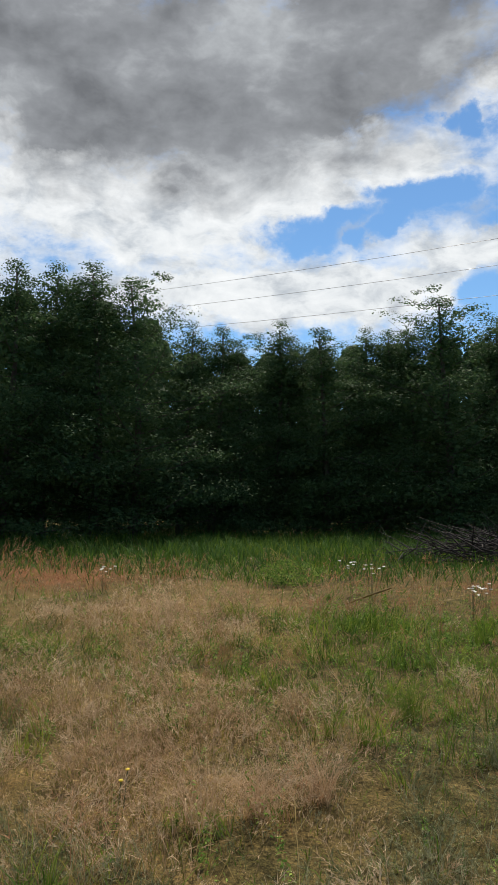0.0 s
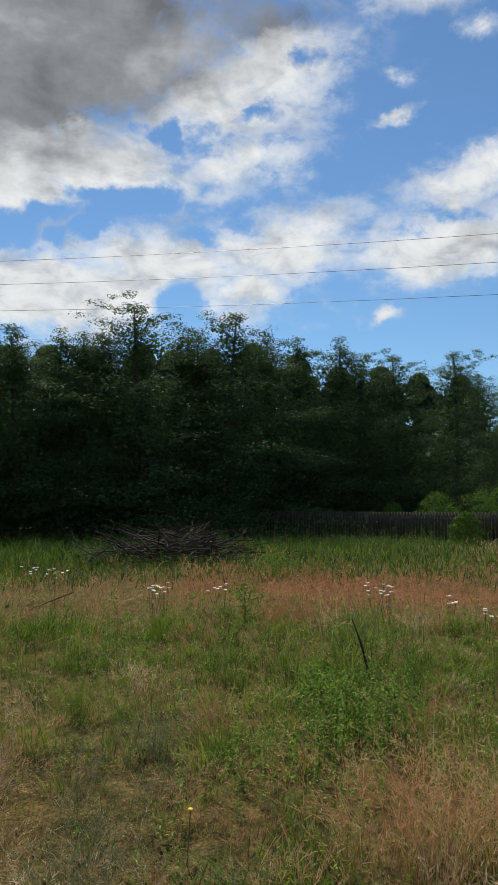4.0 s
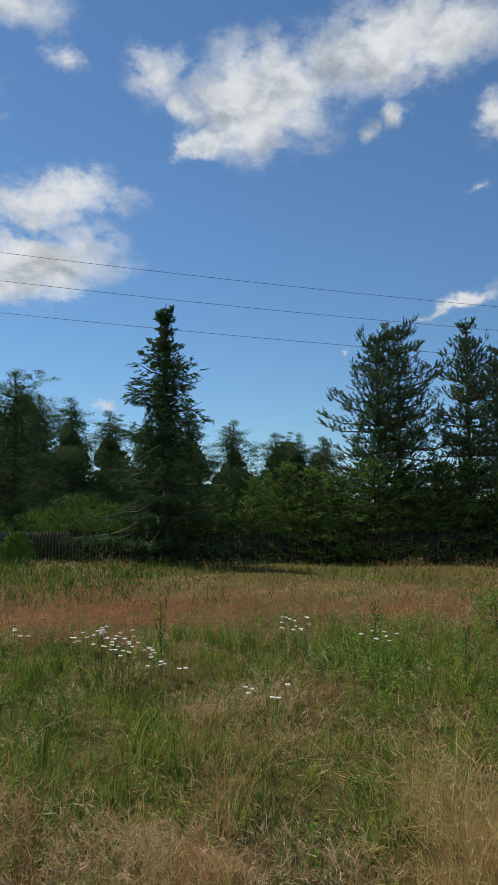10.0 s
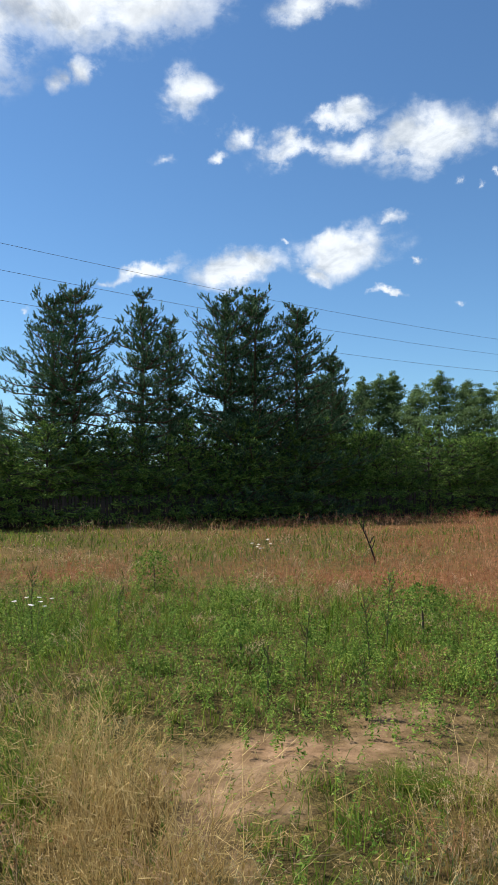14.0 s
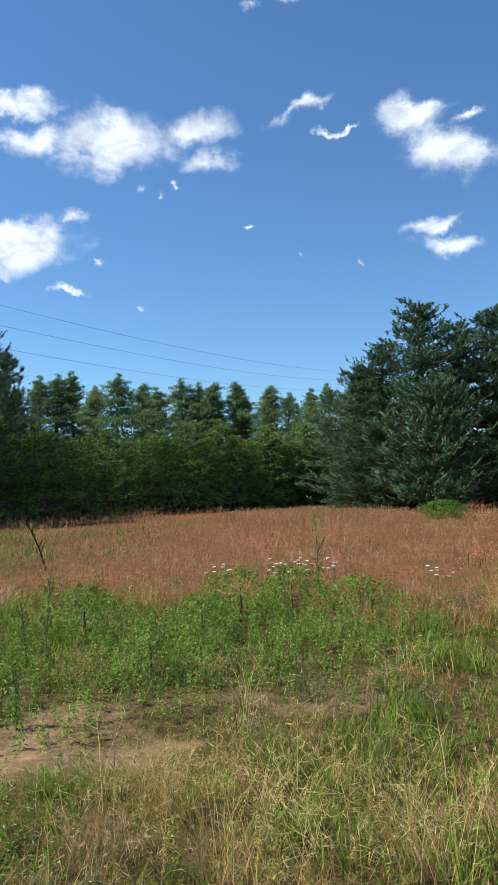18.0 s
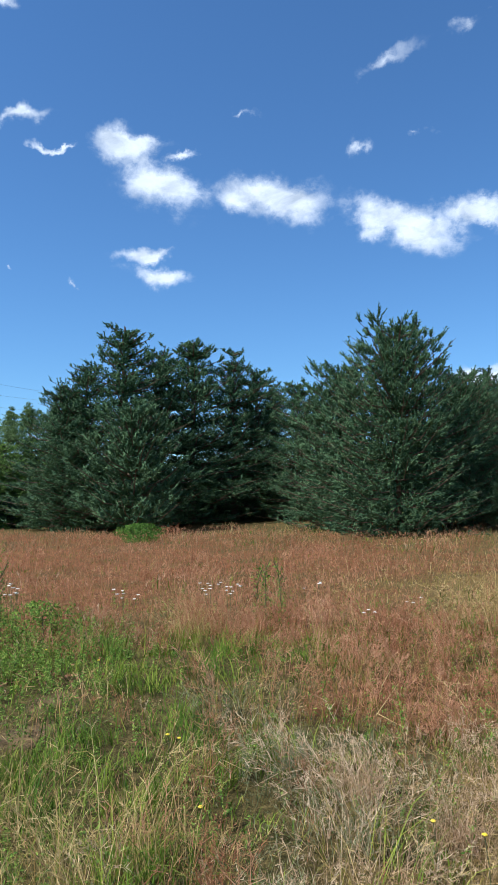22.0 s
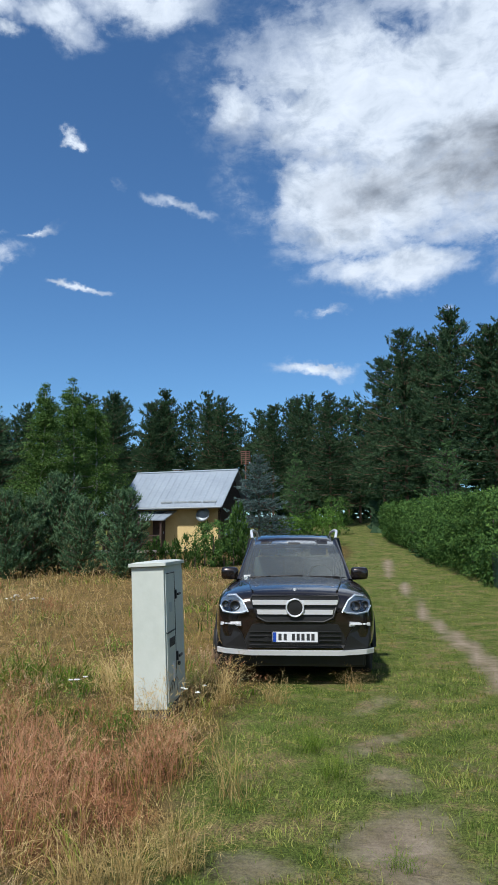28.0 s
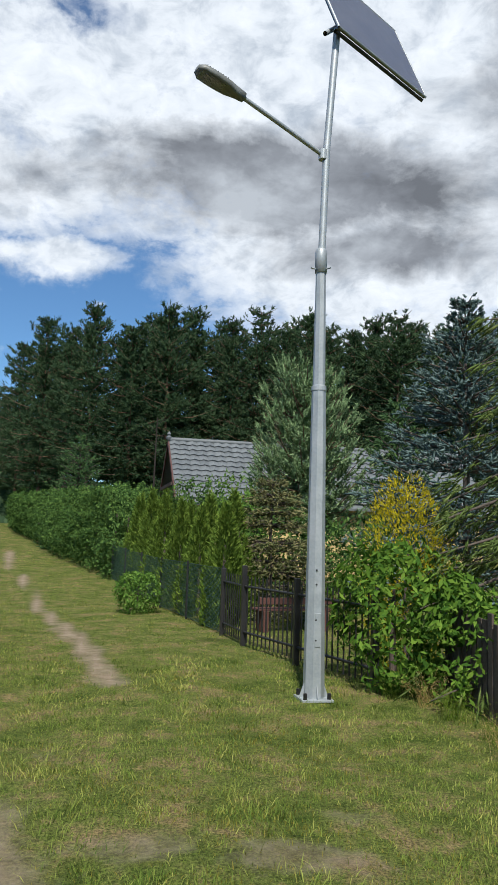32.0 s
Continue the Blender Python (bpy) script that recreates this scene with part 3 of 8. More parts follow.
NORTHEAST_PATCHES = [
    (29, 6.3, 6, 1.2, "weed", 1.5), (32, 5.2, 6, 0.8, "weed", 1.2), (34, 4.3, 7, 0.8, "red", 0.7), (36, 4.2, 5, 0.6, "straw", 0.8), (34, 16.5, 14, 2.2, "red", 1.2),
    (37, 7.2, 3, 0.9, "green", 1.4), (38, 5, 4, 0.6, "straw", 0.9), (40, 13.5, 8, 2, "red", 1.5), (40, 21, 10, 4, "green", 1.5),
    (40, 24, 8, 3, "tan", 0.8), (42, 8.8, 7, 2.2, "green", 1.7), (44, 5.2, 8, 0.9, "green", 1),
]
EAST_NORTHEAST_PATCHES = [
    (48, 7.3, 8, 1.6, "green", 1.4), (50, 4.2, 7, 0.7, "straw", 0.6), (52, 14.5, 12, 2.6, "red", 1.6), (55, 6.3, 4, 0.8, "tan", 0.7), (46, 5.4, 6, 0.8, "green", 1.6), (52, 5, 4, 0.6, "green", 1.4), (58, 5.5, 3, 0.7, "green", 1.2),
    (57, 8, 3, 0.9, "red", 1.1), (60, 4.3, 5, 0.8, "green", 0.8), (60, 10, 9, 2.2, "green", 1.8), (63, 7, 3, 0.8, "red", 1),
]
EAST_PATCHES = [
    (67.5, 4.6, 3, 1, "straw", 1.4), (59, 4.8, 4, 0.8, "green", 1.3), (76, 4.2, 3, 0.6, "sand", 2.8), (66, 17.5, 16, 3.2, "tan", 1.2), (66, 21, 12, 3.4, "green", 1.2), (70, 6.4, 9, 1.4, "green", 1.6),
    (70, 14.5, 10, 1.7, "red", 1.9), (72.5, 3.9, 3, 0.4, "straw", 1), (74, 8.8, 12, 2.6, "weed", 1.5), (75, 6.7, 3.5, 0.25, "sand", 2.2),
    (79, 4.5, 4.5, 0.45, "sand", 3), (80, 18.5, 13, 3, "green", 1.5),
]
EAST_LATER_PATCHES = [
    (82, 14.5, 9, 1.6, "red", 1.8), (85, 5.2, 6.5, 0.85, "sand", 4), (88, 8.2, 12, 1.9, "weed", 2), (90, 4.7, 3.2, 0.28, "green", 4.6),
    (92, 25, 9, 3.5, "green", 1.6), (93, 5.7, 5, 0.4, "sand", 2.4), (96, 5, 3, 0.4, "sand", 2.6), (96, 13, 9, 2, "red", 1.6),
    (97, 4.2, 8, 0.7, "straw", 0.9), (99, 4.3, 5, 0.6, "green", 1.1), (100, 21, 14, 7, "red", 2.4),
]
EAST_SOUTHEAST_PATCHES = [
    (101, 5.2, 4, 0.25, "sand", 1.9), (101, 5.3, 3, 0.5, "green", 1.6), (104, 8.3, 12, 1.6, "weed", 2.3), (104, 33, 24, 10, "red", 2), (100, 17, 5, 1, "tan", 1.8), (103.5, 13.5, 2.5, 0.8, "green", 1.6),
    (105, 6.1, 7, 0.5, "sand", 2.4), (108, 4.4, 6, 0.8, "green", 0.9), (112, 6.9, 5, 0.35, "sand", 2), (112, 7.7, 7, 1.1, "weed", 1.6),
    (112, 12.5, 12, 2.4, "red", 1.6), (114, 4.4, 8, 0.9, "straw", 1), (118, 4.6, 5, 0.7, "green", 1), (108, 5.2, 4, 0.5, "straw", 0.9), (116.5, 8.5, 3, 0.8, "weed", 1.4),
]
SOUTHEAST_PATCHES = [
    (118, 19, 20, 9, "red", 2.6), (120, 7.8, 5, 0.9, "green", 1.6), (120, 16.5, 5, 3, "red", 1.2), (122, 5.6, 7, 0.8, "green", 1.2),
    (126, 4.6, 10, 1.2, "grey", 1.6), (127, 6.6, 3, 0.5, "grey", 1.6), (128, 9, 6, 1.2, "green", 1.2), (130, 11, 10, 2.6, "red", 1.5),
    (131.4, 7.25, 1.6, 0.35, "sand", 2.4), (132, 6.5, 2.4, 0.25, "sand", 2.2), (134, 8.6, 7, 1.3, "green", 1), (134, 22, 10, 7, "red", 1.5),
    (134.6, 11, 3, 1.2, "green", 1.4),
]
SOUTH_SOUTHEAST_PATCHES = [
    (138, 4.3, 9, 0.8, "tan", 1.7), (141, 7.2, 9, 1.2, "red", 2), (141, 18.5, 5, 4, "red", 1), (142, 14, 8, 4, "straw", 1.4),
    (144, 8.4, 5, 1, "red", 1.6), (145, 4, 7, 0.6, "straw", 0.6), (143, 4.6, 5, 0.6, "tan", 1), (146, 12, 4, 1.6, "straw", 1.2), (147, 5.2, 3, 0.5, "tan", 1.4),
    (148, 17, 8, 4, "straw", 1.9),
]
SOUTH_PATCHES = [
    (150, 10.5, 6, 2.4, "green", 1.7), (151, 8.2, 5, 1, "straw", 1.2), (151.5, 16, 2.6, 1.8, "green", 1.8), (152, 5.9, 7, 0.9, "red", 3),
    (153, 24, 8, 7, "straw", 1.7), (155, 4.2, 6, 0.6, "straw", 0.8), (150, 4.6, 4, 0.5, "tan", 1), (155, 9.5, 3, 1.2, "straw", 1.3), (157, 14, 5, 5, "straw", 1.6),
    (158, 5.8, 4, 0.6, "red", 2.4), (162, 4.3, 6, 0.8, "grey", 1), (163, 5.5, 3, 1.5, "straw", 1.4), (164, 8.2, 4, 0.8, "straw", 1.7),
]
PATCHES = NORTH_PATCHES + NORTH_NORTHEAST_PATCHES + NORTHEAST_PATCHES + EAST_NORTHEAST_PATCHES + EAST_PATCHES + EAST_LATER_PATCHES + EAST_SOUTHEAST_PATCHES + SOUTHEAST_PATCHES + SOUTH_SOUTHEAST_PATCHES + SOUTH_PATCHES
KINDS = ["tan", "red", "green", "weed", "weedtall", "straw", "grey", "sand", "lawn", "dirt"]
BASE = {"tan": 0.42, "red": 0.25, "green": 0.48, "weed": 0.18, "weedtall": 0.0, "straw": 0.30, "grey": 0.25, "sand": 0.0, "lawn": 0.0, "dirt": 0.0}


def lane(x, y):
    """How far a point lies in the mown lane to the south."""
    w = 2.05 + 0.035 * np.maximum(y, -10) + 0.11 * np.clip(-y - 10, 0, 60) + 0.25 * np.sin(0.5 * y)
    return np.clip((w - x) / 1.1 + 0.5, 0, 1) * np.clip((-y - 1.0) / 1.5, 0, 1)


# Trodden spots of the lane: place, half widths (metres) and wear.
BARE = [(0.34, -4.75, 0.36, 0.65, 1.5), (0.6, -5.9, 0.25, 0.4, 1.0), (-1.25, -4.35, 0.55, 0.3, 0.9), (-0.55, -4.75, 0.5, 0.28, 0.8), (1.25, -4.5, 0.35, 0.28, 1.0), (0.75, -6.9, 0.2, 0.8, 0.8),
        (-0.5, -9.4, 0.3, 0.7, 0.6), (-0.1, -6.4, 0.45, 0.3, 0.55), (-1.9, -5.0, 0.3, 0.3, 0.6), (0.95, -8.6, 0.25, 0.7, 0.75), (-0.35, -11.5, 0.25, 0.9, 0.7), (0.1, -13.8, 0.22, 1.1, 0.9)]


def ruts(x, y):
    """Worn wheel tracks of the lane."""
    mid = 0.25 + 0.135 * (-y - 10) + 0.08 * np.sin(0.6 * y)
    worn = 0.62 + 0.4 * np.sin(0.9 * y + 1.0) * np.sin(0.37 * y)
    a = np.exp(-(((x - mid + 0.75) / 0.19) ** 2)) * np.where(y < -9, worn * 0.8 + 0.7, 0.25)
    b = np.exp(-(((x - mid - 0.95) / 0.25) ** 2)) * np.where(y < -25, worn * 1.2, 0.2)
    bare = 0 * x
    for bx, by, rx, ry, w in BARE:
        bare = np.maximum(bare, 0.66 * w * np.exp(-(((x - bx + 0.12 * np.sin(4.1 * y)) / rx) ** 2) - ((y - by + 0.1 * np.sin(3.7 * x)) / ry) ** 2))
    end = np.clip((-y - 55) / 12, 0, 1) * np.clip(1.4 - np.abs(x - mid) / 2.4, 0, 1)
    return np.clip(np.maximum(np.maximum(a, b) * np.clip((-y - 6) / 3, 0, 1), np.maximum(bare, end)), 0, 1)


def zones(x, y):
    """Weights of the kinds of growth at points of the meadow."""
    # ragged outlines: the patches' coordinates wander by a few decimetres
    wx = x + 0.30 * np.sin(1.9 * y + 1.3 * np.sin(2.7 * x)) + 0.14 * np.sin(5.3 * y + 2.0 * np.sin(4.1 * x))
    wy = y + 0.30 * np.sin(2.1 * x + 1.1 * np.sin(2.3 * y)) + 0.14 * np.sin(4.7 * x + 2.0 * np.sin(5.9 * y))
    az, d = np.degrees(np.arctan2(wx, wy)), np.hypot(wx, wy)
    az = np.where(az < -90, az + 360, az)
    w = {k: np.full(len(x), v) for k, v in BASE.items()}
    jitter = 0.55 + 0.9 * (0.5 + 0.5 * np.sin(2.3 * x + 1.1 * np.sin(1.7 * y)) * np.sin(2.1 * y + 1.3 * np.sin(1.9 * x)))
    for a, r, ra, rr, kind, weight in PATCHES:
        w[kind] = w[kind] + weight * np.exp(-(((az - a) / ra) ** 2) - ((d - r) / rr) ** 2) * jitter
    # a mosaic within the patches: each kind thrives on spots of its own
    for q, k in enumerate(("tan", "red", "green", "weed", "straw", "grey")):
        a, b = np.sin(2.9 * wx + 1.7 * q + 1.6 * np.sin(2.3 * wy + q)) * np.sin(2.7 * wy + 2.3 * q + 1.6 * np.sin(2.5 * wx - q)), np.sin(0.9 * x + 2.1 * q) * np.sin(1.0 * y + 1.3 * q)
        w[k] = w[k] * np.exp((0.95 if q != 1 else 0.6) * a + 0.35 * b)
    ln = lane(x, y)
    for k in w:
        w[k] = w[k] * (1 - ln) ** 2
    w["lawn"] = 3.0 * ln + 6.0 * np.clip((d - 46) / 4, 0, 1)
    w["dirt"] = 4.2 * ruts(x, y) * ln
    return w


def pick(x, y, r, power=2.0):
    w = zones(x, y)
    m = np.stack([w[k] for k in KINDS], 1) ** power
    m /= m.sum(1, keepdims=True)
    return (m.cumsum(1) < r.random(len(x))[:, None]).sum(1)


# The ground: one sheet out to the horizon, finer near the camera.
rings = np.concatenate([[0.0], np.geomspace(0.6, 60, 170), np.geomspace(63, 2500, 30)])
spokes = 320
ang = np.linspace(0, 2 * np.pi, spokes, endpoint=False)
gx, gy = (rings[:, None] * np.sin(ang)).ravel(), (rings[:, None] * np.cos(ang)).ravel()
gz = height(gx, gy) * np.clip(1 - (np.hypot(gx, gy) - 300) / 800, 0, 1)
near = np.hypot(gx, gy) < 20
gz = gz + near * 0.012 * np.sin(9.1 * gx + 3 * np.sin(4 * gy)) * np.sin(8.3 * gy + 2 * np.sin(5 * gx))
i = np.arange(len(rings) - 1)[:, None] * spokes
j = np.arange(spokes)[None]
gf = np.stack([i + j, i + spokes + j, i + spokes + (j + 1) % spokes, i + (j + 1) % spokes], -1).reshape(-1, 4)
gm = quick_mesh("ground", np.stack([gx, gy, gz], 1), gf, M_GROUND)
zw = zones(gx, gy)
tot = sum(zw.values()) + 1e-6
zw["tan"] = zw["tan"] + zw["straw"]
zw["straw"] = zw["straw"] * 0
for key in ("sand", "lawn", "red", "tan", "dirt"):
    gm.attributes.new(key, "FLOAT", "POINT").data.foreach_set("value", (zw[key] / tot).astype(np.float32))
ground = smooth(tagged(new("ground", gm), "sandy meadow soil with bare patches and worn wheel tracks", "ground", kind="structure"))


def grass(name, label, mat, x, y, hi, wi, lean, r, panicle=0, plume=0.02, curl=0.5, way=None, tone=None):
    """Grass plants as curved blades; panicle gives each a loose head of tiny spikelets."""
    n = len(x)
    z = height(x, y) - 0.01
    base = np.stack([x, y, z], 1)
    a = r.uniform(0, 2 * np.pi, n) if way is None else way + r.normal(0, 0.9, n)
    tilt = lean * r.uniform(0.2, 1.3, n)
    out = np.stack([np.cos(a), np.sin(a), 0 * a], 1) * tilt[:, None]
    h = hi * r.uniform(0.55, 1.15, n)
    mid = base + np.stack([0 * h, 0 * h, h * 0.55], 1) + out * (h * 0.35)[:, None]
    tip = base + np.stack([0 * h, 0 * h, h * (1 - 0.35 * tilt * curl)], 1) + out * (h * (0.75 + curl * 0.3))[:, None]
    side = np.stack([-np.sin(a + r.normal(0, 0.8, n)), np.cos(a), 0 * a], 1) * (np.asarray(wi) * np.ones(n))[:, None] * 0.5
    v = np.stack([base - side, base + side, mid + side * 0.8, mid - side * 0.8, tip], 1).reshape(-1, 3)
    k = np.arange(n)[:, None] * 5
    f = np.concatenate([k + [[0, 1, 2]], k + [[0, 2, 3]], k + [[3, 2, 4]]], 0)
    if panicle:
        t = r.uniform(0.25, 1.05, (n, panicle))[..., None]
        c = (mid[:, None] + (tip - mid)[:, None] * t).reshape(-1, 3)
        rise = np.repeat(unit(tip - mid), panicle, 0)
        s = np.repeat(np.asarray(plume) * np.ones(n), panicle)
        hair = np.repeat(h, panicle) * r.uniform(0.12, 0.30, len(c)) * np.clip(1.35 - t.reshape(-1), 0.3, 1)
        pv, pf = blades(c, rise * 0.9 + unit(r.normal(0, 1, c.shape)) * 0.8, hair, s, r)
        f = np.concatenate([f, pf + len(v)], 0)
        v = np.concatenate([v, pv], 0)
    me = quick_mesh(name, v, f, mat)
    tone = r.uniform(0.25, 0.75, n) if tone is None else tone
    shade_of = np.concatenate([np.repeat(tone, 5), np.repeat(tone + 0.12, 3 * panicle)])
    me.attributes.new("tone", "FLOAT", "POINT").data.foreach_set("value", shade_of.astype(np.float32))
    return tagged(new(name, me), label, "grass", kind="stuff")


def tufted(n, per, d0, d1, a0, a1, power, spread, r):
    """Tufts of plants in the sector that the walk looks over: places, tuft numbers and tuft centres."""
    az = np.radians(r.uniform(a0, a1, n))
    d = (d0 ** (2 - power) + r.random(n) * (d1 ** (2 - power) - d0 ** (2 - power))) ** (1 / (2 - power))
    cx, cy = d * np.sin(az), d * np.cos(az)
    k = np.repeat(np.arange(n), r.integers(max(1, per // 2), per + per // 2 + 1, n))
    s = spread * (1 + d / 14) * r.uniform(0.5, 1.5, n)
    x = cx[k] + r.normal(0, 1, len(k)) * s[k]
    y = cy[k] + r.normal(0, 1, len(k)) * s[k]
    return x, y, k, cx, cy


CAR_AT, CAR_TURN = (2.36, -11.61), 11.5


def clear_of_things(x, y):
    """Leaves out the footprints of the car, the cabinet, the pole and the fenced plots."""
    a = radians(CAR_TURN)
    dx, dy = x - CAR_AT[0], y - CAR_AT[1]
    u, v = dx * math.cos(a) + dy * math.sin(a), -dx * math.sin(a) + dy * math.cos(a)
    car = (np.abs(u) < 0.93) & (np.abs(v) < 2.5)
    cab = (np.abs(x - 2.89) < 0.24) & (np.abs(y + 7.6) < 0.5)
    return ~(car | cab)


MEADOW = {
    "tan": ("pinkish_bent_grass", "dry pinkish bent grass with airy seed heads", M_TAN, 0.24, 0.0018, 0.95, 9),
    "red": ("red_bent_grass", "rust-red flowering bent grass in a soft haze", M_RED, 0.32, 0.0020, 0.6, 9),
    "green": ("green_meadow_grass", "green meadow grass in uneven tufts", M_GREEN, 0.23, 0.0062, 1.2, 0),
    "straw": ("dry_straw_grass", "long pale straw-coloured grass, bent over", M_STRAW, 0.42, 0.0027, 1.1, 5),
    "grey": ("grey_green_grass", "grey-green hair grass with pale seed heads", M_GREY, 0.17, 0.0026, 1.1, 7),
    "lawn": ("short_grass", "short trampled grass on the lane", M_LAWN, 0.075, 0.0042, 1.1, 0),
}
CODE = {k: q for q, k in enumerate(KINDS)}
for band, (n, per, d0, d1, power, spread) in enumerate([(8200, 20, 3.0, 11.0, 1.15, 0.05), (8600, 13, 9.5, 38.0, 0.95, 0.17)]):
    fx, fy, tuft, cx, cy = tufted(n, per, d0, d1, -22, 216, power, spread, rng)
    kind = pick(cx, cy, rng, 2.6)
    lush = 0.5 + 0.5 * np.sin(2.9 * cx + 1.7 * np.sin(2.3 * cy)) * np.sin(2.6 * cy + 1.9 * np.sin(1.9 * cx + 2))
    vigour = rng.uniform(0.35, 1.35, n) * (0.45 + 1.05 * lush) * np.where(rng.random(n) < 0.12, 1.45, 1.0)
    # thin, low growth round the sandy spots
    paz, pd = np.degrees(np.arctan2(cx, cy)), np.hypot(cx, cy)
    vigour = vigour * (1 - 0.55 * np.exp(-(((paz - 95) / 14) ** 2) - ((pd - 5.3) / 1.3) ** 2))
    hue = np.clip(rng.normal(0.5, 0.27, n) + 0.18 * np.sin(3.7 * cx + 2.0 * np.sin(2.9 * cy)), 0, 1)
    gap = np.sin(4.3 * cx + 2.1 * np.sin(3.1 * cy)) * np.sin(3.9 * cy + 2.3 * np.sin(3.5 * cx)) + rng.normal(0, 0.25, n) < -0.38
    turn = rng.uniform(0, 2 * np.pi, n)
    loose = rng.random(len(fx)) < 0.06
    chosen = np.where(loose, pick(fx, fy, rng, 3.0), kind[tuft])
    sandy = zones(fx, fy)
    bare = (sandy["sand"] + sandy["dirt"]) / sum(sandy.values())
    ok = clear_of_things(fx, fy) & (rng.random(len(fx)) > np.clip(bare * 2.2 - 0.2, 0, 0.97)) & ~(gap[tuft] & (rng.random(len(fx)) < 0.8))
    d = np.hypot(fx, fy)
    for k, (name, label, mat, hi, wi, lean, pan) in MEADOW.items():
        m = chosen == CODE[k]
        if k == "green":
            m |= ((chosen == CODE["weed"]) & (rng.random(len(fx)) < 0.5)) | ((chosen == CODE["sand"]) & (rng.random(len(fx)) < 0.06))
        m &= ok
        if m.sum() < 50:
            continue
        far = 1 + np.clip(d[m] - 5, 0, 40) * 0.085
        tone = hue[tuft[m]] + rng.normal(0, 0.08, m.sum())
        tall = hi * (vigour[tuft[m]] if k != "lawn" else np.minimum(vigour[tuft[m]], 1.1))
        if band == 0:
            grass(name, label, mat, fx[m], fy[m], tall, wi * far, lean, rng, pan, 0.0032 * far, way=turn[tuft[m]], tone=tone)
        else:
            grass(name, label, mat, fx[m], fy[m], tall * 0.9, wi * far * 1.3, lean, rng, pan and pan - 2, 0.0056 * far, way=turn[tuft[m]], tone=tone)
        if k in ("tan", "red") and band == 0:
            b = np.flatnonzero(m)[::2]
            grass("basal_leaves", "olive green leaves at the foot of the bent grass", M_OLIVE, fx[b], fy[b], 0.6 * hi * vigour[tuft[b]], 0.004 * far[::2], 1.0, rng, 0, way=turn[tuft[b]], tone=tone[::2])

# Low thatch that covers the soil between the tufts, and the short turf of the lane.
for n, d0, d1, wid, tall in [(36000, 2.9, 8.5, 0.005, 0.06), (60000, 8.0, 34.0, 0.0055, 0.085), (170000, 3.0, 32.0, 0.0050, 0.034)]:
    az, dd = np.radians(rng.uniform(-22 if d1 != 32.0 else 160, 216, n)), np.sqrt(rng.uniform(d0 * d0, d1 * d1, n) if d1 < 10 else rng.permutation(np.geomspace(d0, d1, n)) ** 2)
    fx, fy = dd * np.sin(az), dd * np.cos(az)
    zz = zones(fx, fy)
    bare = (zz["sand"] + zz["dirt"]) / sum(zz.values())
    kk = pick(fx, fy, rng)
    ok = clear_of_things(fx, fy) & (rng.random(n) > np.clip(bare * 2.4 - 0.1, 0, 0.98))
    far = 1 + np.clip(dd - 5, 0, 40) * 0.07
    dry = np.sin(1.9 * fx + 1.3 * np.sin(1.1 * fy)) * np.sin(1.4 * fy + 1.7 * np.sin(0.9 * fx)) + rng.normal(0, 0.8, n) > 0.5
    for name, label, mat, sel in [("thatch", "olive and straw-coloured litter between the tufts", M_OLIVE, np.isin(kk, [CODE["tan"], CODE["straw"], CODE["sand"]])),
                                  ("low_green_growth", "low green herbs and moss between the tufts", M_GREEN, np.isin(kk, [CODE["green"], CODE["weed"], CODE["weedtall"], CODE["grey"]])),
                                  ("red_litter", "dull olive litter under the red bent grass", M_OLIVE, kk == CODE["red"]),
                                  ("lane_turf", "short green turf of the lane", M_LAWN, (kk == CODE["lawn"]) & ~dry),
                                  ("dry_turf", "short dry straw-coloured turf of the lane", M_OLIVE, (kk == CODE["lawn"]) & dry)]:
        m = ok & sel & (("turf" not in name) | (d1 == 32.0) | (d1 == 34.0) & (dd > 30))
        if m.sum() < 20:
            continue
        grass(name, label, mat, fx[m], fy[m], tall * rng.uniform(0.5, 1.4, m.sum()), wid * far[m], 0.75 if "turf" in name else 1.2, rng, 0)


def herbs(name, label, mat, x, y, hi, leaf, per, r):
    """Leafy herbs: upright stems set with pointed leaves."""
    n = len(x)
    base = np.stack([x, y, height(x, y)], 1)
    h = hi * r.uniform(0.5, 1.2, n)
    tilt = r.normal(0, 0.18, (n, 2)) * h[:, None]
    k = np.repeat(np.arange(n), per)
    t = r.uniform(0.15, 1.0, len(k))
    a = r.uniform(0, 2 * np.pi, len(k))
    size = np.asarray(leaf) * np.ones(n)
    reach = size[k] * (1.7 - t) * 1.2
    p = base[k] + np.stack([tilt[k, 0] * t + np.cos(a) * reach, tilt[k, 1] * t + np.sin(a) * reach, h[k] * t], 1)
    v, f = leaf_quads(p, np.stack([np.cos(a) * 0.5, np.sin(a) * 0.5, np.ones(len(a))], 1), size[k] * (1.25 - 0.5 * t), r, 0.36)
    return tagged(new(name, quick_mesh(name, v, f, mat)), label, "plants", kind="stuff")


# Leafy weeds where the meadow is lush, and the tall growth before the wood.
x, y, k, cx, cy = tufted(5200, 4, 3.4, 13.0, -22, 160, 1.0, 0.075, rng)
w = zones(x, y)
m = (rng.random(len(x)) < (w["weed"] * 1.7 - 0.22 + w["green"] * 0.10) / sum(w.values())) & clear_of_things(x, y)
herbs("meadow_weeds", "fresh green leafy weeds among the grass", M_WEED, x[m], y[m], 0.30 * rng.uniform(0.3, 1.7, 5200)[k[m]], 0.0092 * (1 + np.hypot(x[m], y[m]) / 11), 34, rng)
x, y, k, cx, cy = tufted(3600, 14, 15.0, 30.0, -24, 52, 0.6, 0.22, rng)
